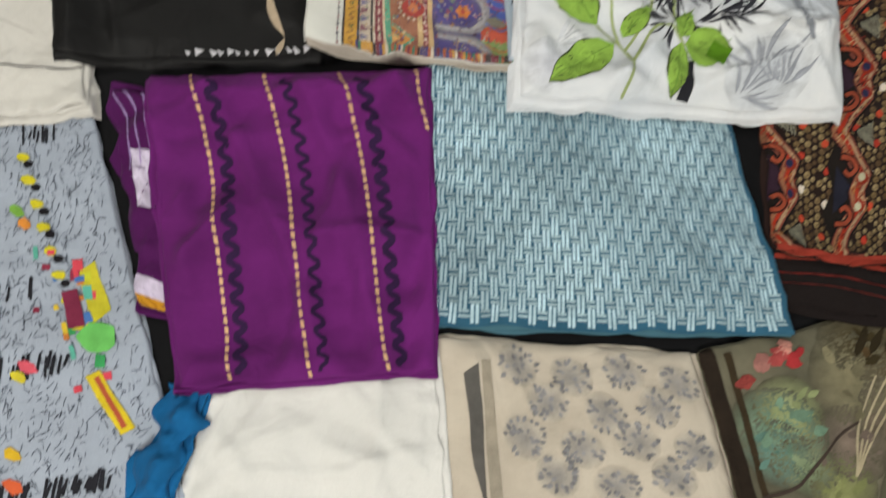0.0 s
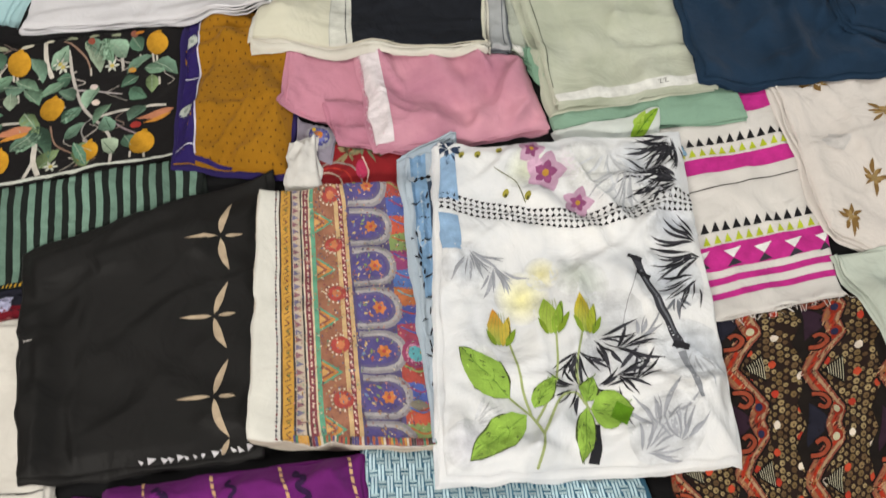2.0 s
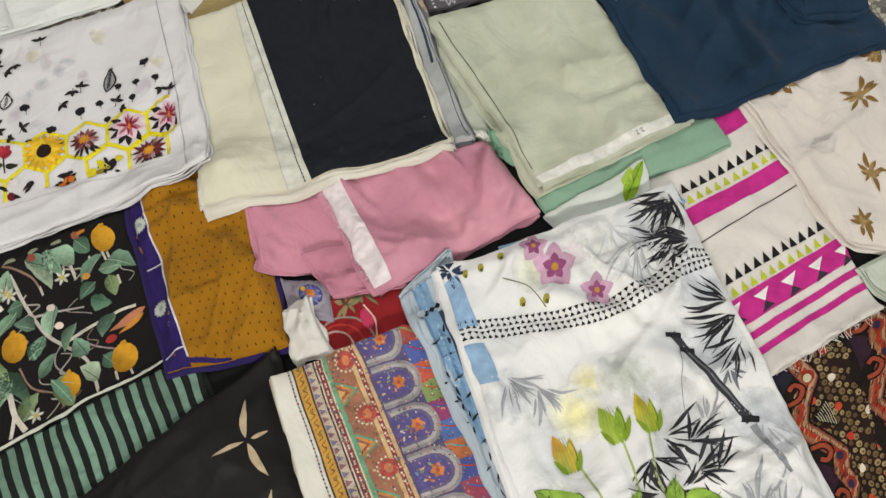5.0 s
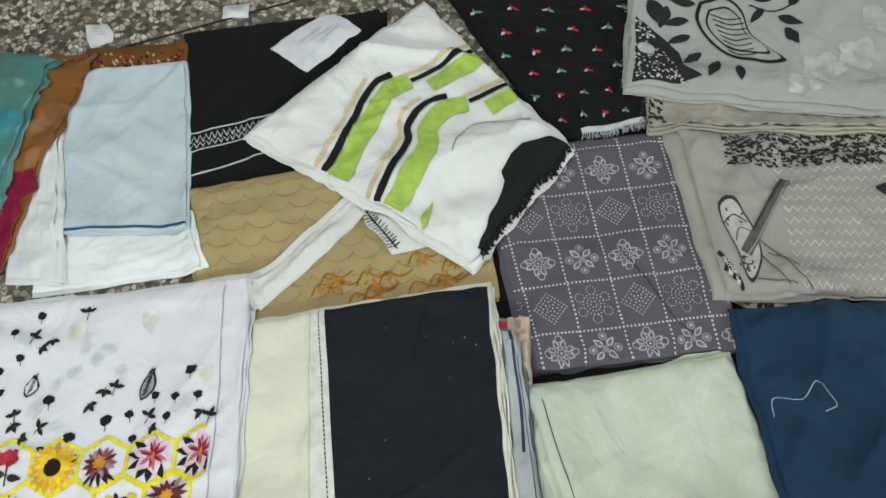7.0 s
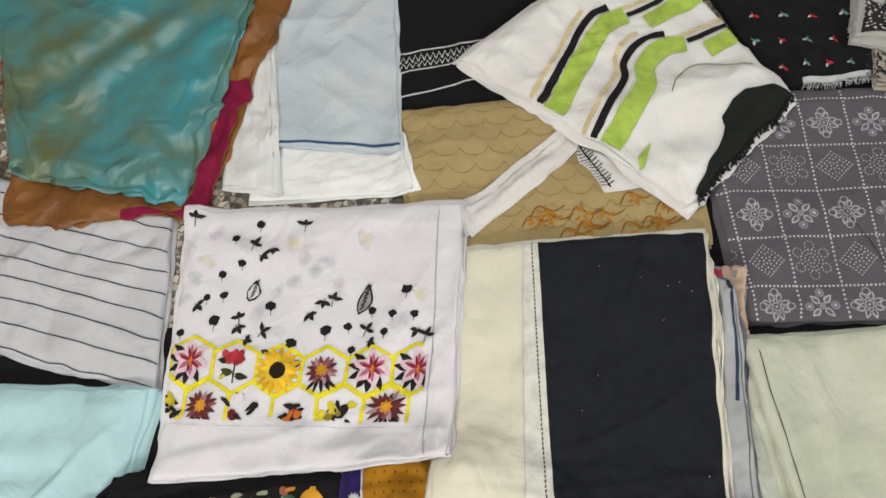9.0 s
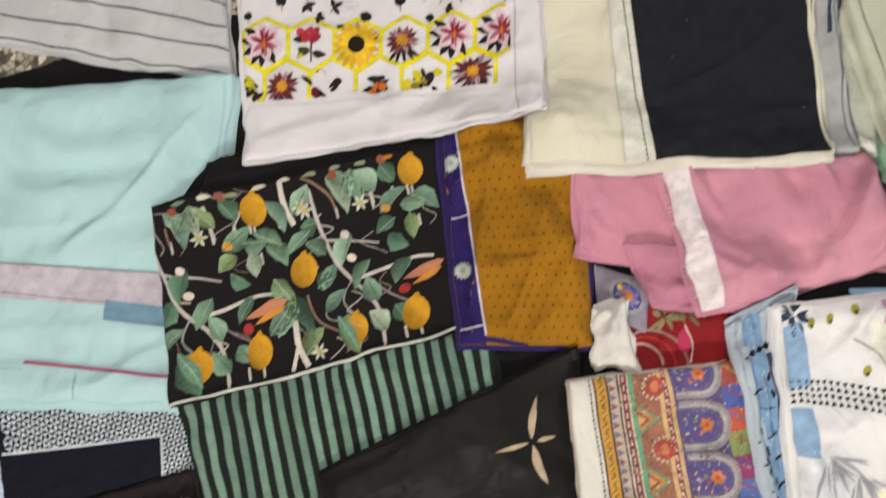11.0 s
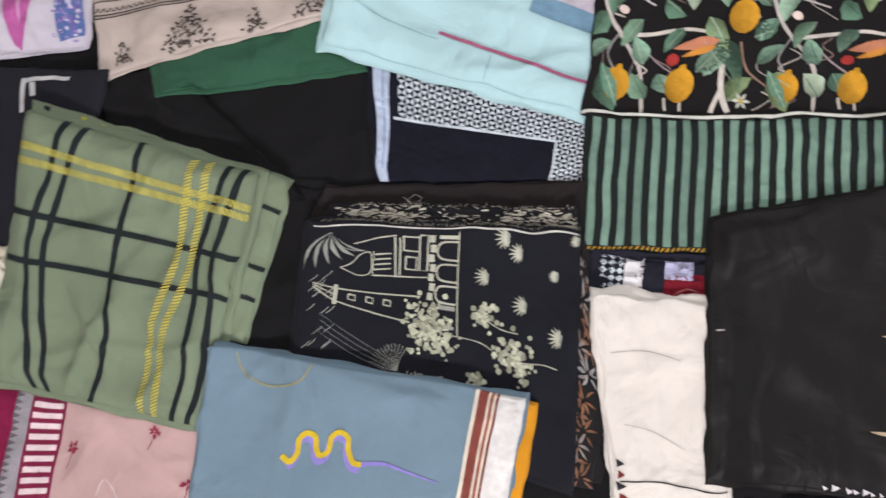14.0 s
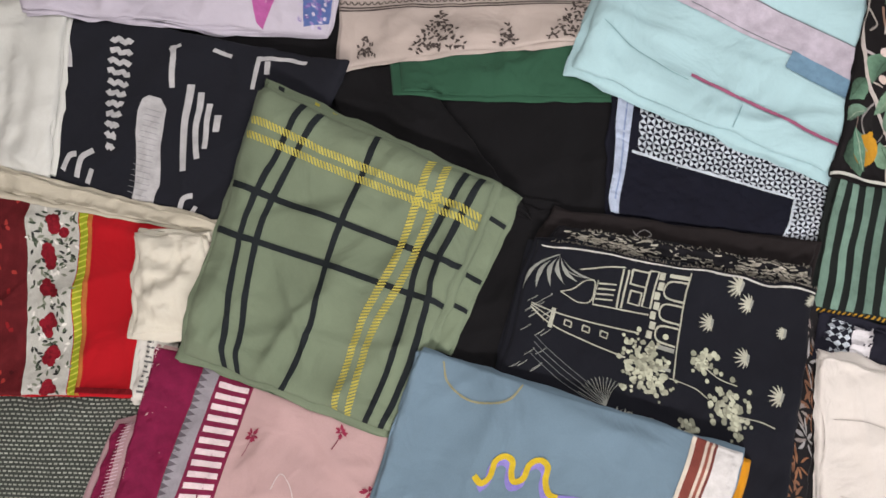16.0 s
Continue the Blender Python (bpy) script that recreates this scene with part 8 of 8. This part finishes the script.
def tribal():
    cl = Cloth("folded_cloth", "black cotton with white hand-cut bar and wave shapes", [(-2.214, 1.057), (-1.591, 1.117), (-1.663, 0.763), (-2.100, 0.737)], cotton(hexc("1a1c23"), mottle=0.1), thick=0.018, layers=3, rumple=0.0015, seed=71)
    r = random.Random(71)
    wt = hexc("b4b5b6")
    for k in range(11):
        q = 0.12 + 0.058 * k
        p = 0.315 + 0.004 * k
        hw = (0.034, 0.034, 0.036, 0.038, 0.034, 0.032, 0.03, 0.026, 0.022, 0.02, 0.014)[k]
        pts = [at(cl, p - hw + 2 * hw * s / 6, q + 0.01 * math.sin(s * 2.1 + k)) for s in range(7)]
        stroke(cl, pts, 0.0105, wt, 1)
        cl.finish("applique_bar", "white cut-cotton bar", lift=0.001, whole=True)
    foot = [(0.45, 0.385), (0.49, 0.39), (0.52, 0.44), (0.53, 0.54), (0.54, 0.64), (0.565, 0.74), (0.585, 0.84), (0.585, 0.97), (0.5, 0.97), (0.485, 0.85), (0.465, 0.72), (0.44, 0.6), (0.425, 0.48), (0.43, 0.41)]
    cl.add([at(cl, *p) for p in foot], wt, 1)
    for k in range(16):
        q = 0.46 + 0.03 * k
        line(cl, [(0.45 + 0.03 * (q - 0.4), q), (0.5 + 0.1 * (q - 0.4), q + 0.004)], 0.0009, hexc("8c8d90"), 2)
    for pts, w in ((((0.57, 0.28), (0.585, 0.4), (0.595, 0.5), (0.62, 0.62), (0.65, 0.74)), 0.013), (((0.61, 0.31), (0.625, 0.4), (0.635, 0.5), (0.66, 0.6), (0.68, 0.66)), 0.011), (((0.65, 0.36), (0.662, 0.45), (0.68, 0.54), (0.69, 0.6)), 0.010), (((0.69, 0.41), (0.7, 0.47), (0.705, 0.5)), 0.012),
                   (((0.475, 0.09), (0.49, 0.15), (0.5, 0.24), (0.515, 0.32)), 0.010), (((0.47, 0.12), (0.5, 0.08)), 0.008), (((0.74, 0.06), (0.75, 0.15), (0.76, 0.24)), 0.008), (((0.77, 0.08), (0.785, 0.15)), 0.009), (((0.74, 0.08), (0.8, 0.05), (0.88, 0.05)), 0.009),
                   (((0.19, 0.88), (0.21, 0.8), (0.24, 0.78)), 0.011), (((0.25, 0.9), (0.26, 0.8), (0.3, 0.74)), 0.012), (((0.3, 0.92), (0.31, 0.84)), 0.012), (((0.7, 0.97), (0.69, 0.88), (0.72, 0.85)), 0.011), (((0.74, 0.98), (0.75, 0.9)), 0.011), (((0.13, 0.12), (0.15, 0.22), (0.16, 0.32)), 0.012), (((0.12, 0.8), (0.11, 0.9), (0.12, 0.97)), 0.011), (((0.6, 0.07), (0.66, 0.085)), 0.008)):
        cl.finish("applique_wave", "white cut-cotton shape", lift=0.001, whole=True)
        line(cl, list(pts), w, wt, 1, 0.1, 5)
    cl.finish("applique_wave", "white cut-cotton shape", lift=0.001, whole=True)
    wl = Cloth("folded_cloth", "plain white cotton with soft folds", [(-2.473, 1.060), (-2.130, 1.082), (-2.038, 0.758), (-2.345, 0.683)], cotton(hexc("c9ccc6")), thick=0.02, layers=2, rumple=0.004, seed=72)
    lc = Cloth("folded_cloth", "pale lilac-white cotton with pink and blue dyed ends", [(-2.379, 1.269), (-1.669, 1.355), (-1.656, 1.154), (-2.191, 1.032)], cotton(hexc("bcb8c4"), mottle=0.08), thick=0.024, layers=3, rumple=0.004, seed=73)
    lc.add([at(lc, *p) for p in ((0.72, 0.3), (0.86, 0.3), (0.83, 0.75), (0.79, 0.99), (0.77, 0.95), (0.75, 0.7))], hexc("b55f9c"))
    lc.add([at(lc, *p) for p in ((0.78, 0.3), (0.82, 0.3), (0.8, 0.8))], hexc("cf9cc4"), 1)
    lc.add([at(lc, *p) for p in ((0.9, 0.2), (1, 0.2), (1, 0.9), (0.93, 0.95), (0.91, 0.6))], hexc("54699c"))
    for _ in range(70):
        lc.add(disc(*at(lc, r.uniform(0.91, 0.99), r.uniform(0.5, 0.95)), 0.005, 0.003, 6, r.uniform(0, 90)), hexc(r.choice(("8a7db0", "6f5f9c", "c2bcd0"))), 1)
    line(lc, [(0.52, 0.8), (0.56, 0.6), (0.57, 0.5)], 0.002, hexc("55525c"), 2)
    lc.finish()


def red_group():
    cl = Cloth("folded_cloth", "bright red cotton with a rose border and lime braid", [(-2.227, 0.696), (-1.776, 0.749), (-1.730, 0.458), (-2.082, 0.345)], cotton(hexc("a8131c"), mottle=0.1), thick=0.02, layers=3, rumple=0.003, seed=74, spread=0.0, ragged=0.002)
    r = random.Random(74)
    sh = lambda q: 0.05 * q
    def vb(p0, p1, col, lv=0):
        for k in range(6):
            a, b = k / 6, (k + 1) / 6
            cl.add([at(cl, p0 + sh(a), a), at(cl, p1 + sh(a), a), at(cl, p1 + sh(b), b), at(cl, p0 + sh(b), b)], hexc(col), lv)
    vb(0.0, 0.36, "5e1a1e"), vb(0.36, 0.57, "b9bab2"), vb(0.575, 0.61, "8f9c26", 1), vb(0.612, 0.63, "b56a36", 1)
    for k in range(30):
        q = (k + 0.5) / 30
        line(cl, [(0.575 + sh(q), q + 0.012), (0.61 + sh(q), q - 0.012)], 0.0028, hexc("c2c24a"), 2)
    for k in range(220):
        p, q = r.uniform(0.37, 0.56), r.uniform(0.01, 0.99)
        x, y = at(cl, p + sh(q), q)
        cl.add(leaf(x, y, 0.012, 0.005, r.uniform(0, 360), 0, 4), hexc(r.choice(("3d4a3c", "5a6454", "e0dfd8", "2f3230", "7d8474"))), 2)
    for k in range(6):
        q = 0.12 + 0.17 * k
        x, y = at(cl, 0.465 + sh(q), q)
        for _ in range(9):
            cl.add(disc(x + r.gauss(0, 0.007), y + r.gauss(0, 0.008), 0.009, n=7), shade(hexc("7a1622"), r.uniform(0.7, 1.3)), 4)
    for k in range(60):
        x, y = at(cl, r.uniform(0.02, 0.34), r.uniform(0.02, 0.98))
        cl.add(disc(x, y, 0.006, 0.004, 6, r.uniform(0, 90), 0.3, r), hexc(r.choice(("8c2024", "4a1216", "a83a34"))), 1)
    band(cl, 0.66, 1.0, 0.955, 0.985, hexc("6f0f16"), 2)
    cl.finish()
    tl = Cloth("folded_cloth", "white cotton tail with faint grey stamped bars", [(-1.780, 0.567), (-1.730, 0.571), (-1.720, 0.457), (-1.752, 0.449)], cotton(hexc("cfcec6")), thick=0.012, layers=2, rumple=0.002, seed=75)
    for k in range(12):
        band(tl, 0.3, 0.5 + 0.06 * (k % 3), 0.1 + 0.07 * k, 0.13 + 0.07 * k, hexc("6a6c6c"))
    tl.finish("stamped_marking")
    Cloth("cotton_strap", "cream cotton band lying across black cloth", [(-2.238, 0.735), (-1.712, 0.778), (-1.709, 0.758), (-2.223, 0.696)], cotton(hexc("bdb8a6")), thick=0.012, layers=2, rumple=0.002, seed=76, category="strap", group="")
    Cloth("folded_cloth", "rolled cream-white cotton with frayed edge", [(-1.839, 0.713), (-1.728, 0.748), (-1.671, 0.588), (-1.788, 0.555)], cotton(hexc("cdcabb"), mottle=0.1), thick=0.036, layers=4, rumple=0.004, size=0.06, ragged=0.006, seed=77, creases=(("u", 0.05, 0.006, 0.008), ("u", 0.08, 0.005, 0.006)))


def maroon():
    mf = Cloth("folded_cloth", "pink cotton fold with a frayed maroon edge", [(-1.764, 0.402), (-1.716, 0.431), (-1.693, 0.283), (-1.765, 0.252)], cotton(hexc("a98a8e"), mottle=0.1), thick=0.016, layers=3, rumple=0.003, size=0.06, seed=89)
    band(mf, 0.0, 0.35, 0.0, 1.0, hexc("74183c"))
    for k in range(24):
        line(mf, [(0.25, k / 24 + 0.02), (0.5, k / 24 + 0.005)], 0.0016, hexc("cdb4bc"), 1)
    mf.finish("woven_border")
    cl = Cloth("folded_cloth", "pale pink cotton with a maroon ladder border and sprigs", [(-1.742, 0.545), (-1.283, 0.555), (-1.271, 0.350), (-1.713, 0.206)], cotton(hexc("b79a98"), mottle=0.1), thick=0.02, layers=3, rumple=0.0025, seed=78)
    r = random.Random(78)
    sh = lambda q: -0.05 * q
    def vb(p0, p1, col, lv=0):
        for k in range(6):
            a, b = k / 6, (k + 1) / 6
            cl.add([at(cl, max(p0 + sh(a), 0), a), at(cl, p1 + sh(a), a), at(cl, p1 + sh(b), b), at(cl, max(p0 + sh(b), 0), b)], hexc(col), lv)
    vb(0.0, 0.185, "74183c"), vb(0.185, 0.25, "8d8a90"), vb(0.25, 0.385, "74203e")
    for k in range(26):
        q = (k + 0.5) / 26
        p = 0.185 + sh(q)
        cl.add([at(cl, p, q - 0.018), at(cl, p + 0.03, q), at(cl, p, q + 0.018)], hexc("5f5a60"), 1)
    for k in range(16):
        q = (k + 0.3) / 16
        p = 0.262 + sh(q)
        cl.add([at(cl, p, q), at(cl, p + 0.11, q - 0.005), at(cl, p + 0.11, q + 0.028), at(cl, p, q + 0.033)], hexc("d6c6c8"), 1)
    for k in range(50):
        q = r.random()
        line(cl, [(max(0, sh(q) - 0.03), q), (sh(q) + 0.012, q + 0.008)], 0.0014, hexc("cdb4bc"), 1)
    for p, q in ((0.426, 0.33), (0.743, 0.18), (0.9, 0.55), (0.62, 0.75)):
        sprays(cl, p, q, hexc("8f3048"), r, 7, 0.013, 0.006, level=1)
        x, y = at(cl, p, q)
        stroke(cl, [(x, y), (x - 0.003, y + 0.02), (x - 0.008, y + 0.035)], 0.0014, hexc("7d3a4a"), 1)
    line(cl, [(0.55, 0.62), (0.57, 0.52), (0.62, 0.6), (0.66, 0.75)], 0.0014, hexc("d6cccb"), 2)
    cl.finish()


def plaid():
    un = Cloth("folded_cloth", "sage-green plaid cotton, lower fold of a stack", [(-1.718, 1.040), (-1.236, 0.975), (-1.268, 0.688), (-1.650, 0.724)], cotton(hexc("717f69"), mottle=0.12), thick=0.014, layers=2, rumple=0.002, seed=81)
    for p, w in ((0.06, 0.0105), (0.4, 0.0105), (0.46, 0.0105), (0.86, 0.0105)):
        line(un, [(p, 0), (p + 0.01, 0.5), (p, 1)], w, hexc("1e2426"), 1)
    for q in (0.2, 0.55, 0.75):
        line(un, [(0, q), (0.5, q - 0.02), (1, q)], 0.0085, hexc("1e2426"), 1)
    for p in (0.2, 0.27):
        line(un, [(p, 0), (p, 0.5)], 0.008, hexc("a39c3c"), 1)
    un.finish("woven_plaid")
    cl = Cloth("folded_cloth", "sage-green cotton with black and yellow plaid lines", [(-1.720, 1.023), (-1.281, 0.974), (-1.318, 0.538), (-1.697, 0.549)], cotton(hexc("717f69"), mottle=0.12), thick=0.03, layers=4, rumple=0.006, size=0.2, seed=79, spread=0.012, creases=((20, 0.3, 0.007, 0.014), (65, 0.22, 0.006, 0.014), ("v", 0.3, 0.005, 0.02), ("u", 0.37, 0.003, 0.006)))
    bk, ye = hexc("1e2426"), hexc("bdb557")
    def hatch(pts, w, lv):
        """Slanting yellow stitches packed along a line."""
        path = curve([at(cl, *k) for k in pts], 24)
        left = 0.0
        for (x0, y0), (x1, y1) in zip(path, path[1:]):
            n = math.hypot(x1 - x0, y1 - y0)
            dx, dy = (x1 - x0) / n, (y1 - y0) / n
            while left < n:
                x, y = x0 + dx * left, y0 + dy * left
                cl.add([(x + dy * w / 2, y - dx * w / 2), (x + dy * w / 2 + dx * 0.0034, y - dx * w / 2 + dy * 0.0034), (x - dy * w / 2 + dx * 0.0104, y + dx * w / 2 + dy * 0.0104), (x - dy * w / 2 + dx * 0.007, y + dx * w / 2 + dy * 0.007)], shade(ye, WAVER.uniform(0.88, 1.1)), lv)
                left += 0.0058
            left -= n
    for pts in (((0.19, 0), (0.13, 0.333), (0.112, 0.504), (0.145, 0.76), (0.21, 1)), ((0.266, 0), (0.2, 0.315), (0.184, 0.508), (0.21, 0.744), (0.27, 1)), ((0.52, 0), (0.498, 0.281), (0.492, 0.466), (0.515, 0.752), (0.487, 1)), ((0.889, 0), (0.858, 0.24), (0.843, 0.409), (0.888, 0.694), (0.883, 1)), ((0.951, 0), (0.922, 0.243), (0.915, 0.397), (0.96, 0.674), (0.954, 1)),
                ((0, 0.372), (0.25, 0.366), (0.478, 0.354), (1, 0.338)), ((0, 0.547), (0.25, 0.532), (0.505, 0.517), (1, 0.494))):
        line(cl, pts, 0.0105, bk, 1)
    for pts in (((0, 0.13), (0.515, 0.138), (1, 0.136)), ((0, 0.185), (0.53, 0.181), (1, 0.172)), ((0.748, 0), (0.753, 0.342), (0.716, 0.721), (0.73, 1)), ((0.811, 0), (0.818, 0.345), (0.772, 0.729), (0.798, 1))):
        hatch(pts, 0.012, 2)
    cl.finish("woven_plaid")


def slate():
    Cloth("folded_cloth", "plain marigold-orange cotton lining edge", [(-0.822, 0.683), (-0.768, 0.676), (-0.769, 0.438), (-0.804, 0.427)], cotton(hexc("c98a1e")), thick=0.02, layers=2, rumple=0.001, seed=82)
    cl = Cloth("folded_cloth", "slate-blue cotton with rust stripes, white edge and a painted wavy line", [(-1.314, 0.678), (-0.780, 0.689), (-0.788, 0.435), (-1.311, 0.287)], cotton(hexc("6a8291"), mottle=0.09), thick=0.028, layers=3, rumple=0.0022, size=0.2, seed=80, spread=0.006, creases=(("u", 0.145, 0.003, 0.006),))
    vio, yel = hexc("857cc0"), hexc("c2a92c")
    p = [(0.2, 0.47), (0.235, 0.5), (0.26, 0.46), (0.262, 0.39), (0.29, 0.355), (0.325, 0.37), (0.335, 0.43), (0.355, 0.465), (0.385, 0.44), (0.392, 0.37), (0.425, 0.335), (0.46, 0.36), (0.468, 0.43), (0.495, 0.49), (0.53, 0.5)]
    p = [(0.53 - (0.53 - a) * 0.78, b) for a, b in p]
    line(cl, [(a - 0.004, b + 0.03) for a, b in p[1:]], 0.011, vio, 1)
    line(cl, p, 0.0095, yel, 2)
    line(cl, [(0.53, 0.5), (0.6, 0.49), (0.68, 0.53), (0.78, 0.585)], 0.009, vio, 1, 0.75)
    cl.finish("painted_line", "yellow and violet painted wavy line", whole=True)
    for a, b, c in ((0.845, 0.857, "cfc8b8"), (0.857, 0.885, "7a4038"), (0.885, 0.893, "cbbfb0"), (0.893, 0.902, "8d5348"), (0.902, 0.91, "cfc3b2"), (0.91, 0.918, "6f3c38"), (0.918, 1.0, "d2d2d0")):
        band(cl, a, b, 0, 1, hexc(c), 1)
    pts = [(0.08, 0.02), (0.11, 0.1), (0.2, 0.15), (0.3, 0.1), (0.33, 0.01)]
    line(cl, pts, 0.003, hexc("8c8a6c"), 1)
    cl.finish()


for build in (grey_mesh, beige_dots, tapestry, white_plain, scratch_grey, rug, teal, blue_scarf, purple, white_bamboo, cream_stars, mint_group, dark_group, navy_tri, gold_group,
              far_scraps, sky_group, lines_white, teal_silk, grey_squares, black_sprigs, cyan, lemon_group, ochre, paisley_group, pinks, pale_green, dark_blue, bw_group, navy_cream, hex_flowers,
              scrap, green_sleeve, paper, building, pillow_bits, kurta, paisley, floral, tribal, red_group, maroon, plaid, slate):
    build()
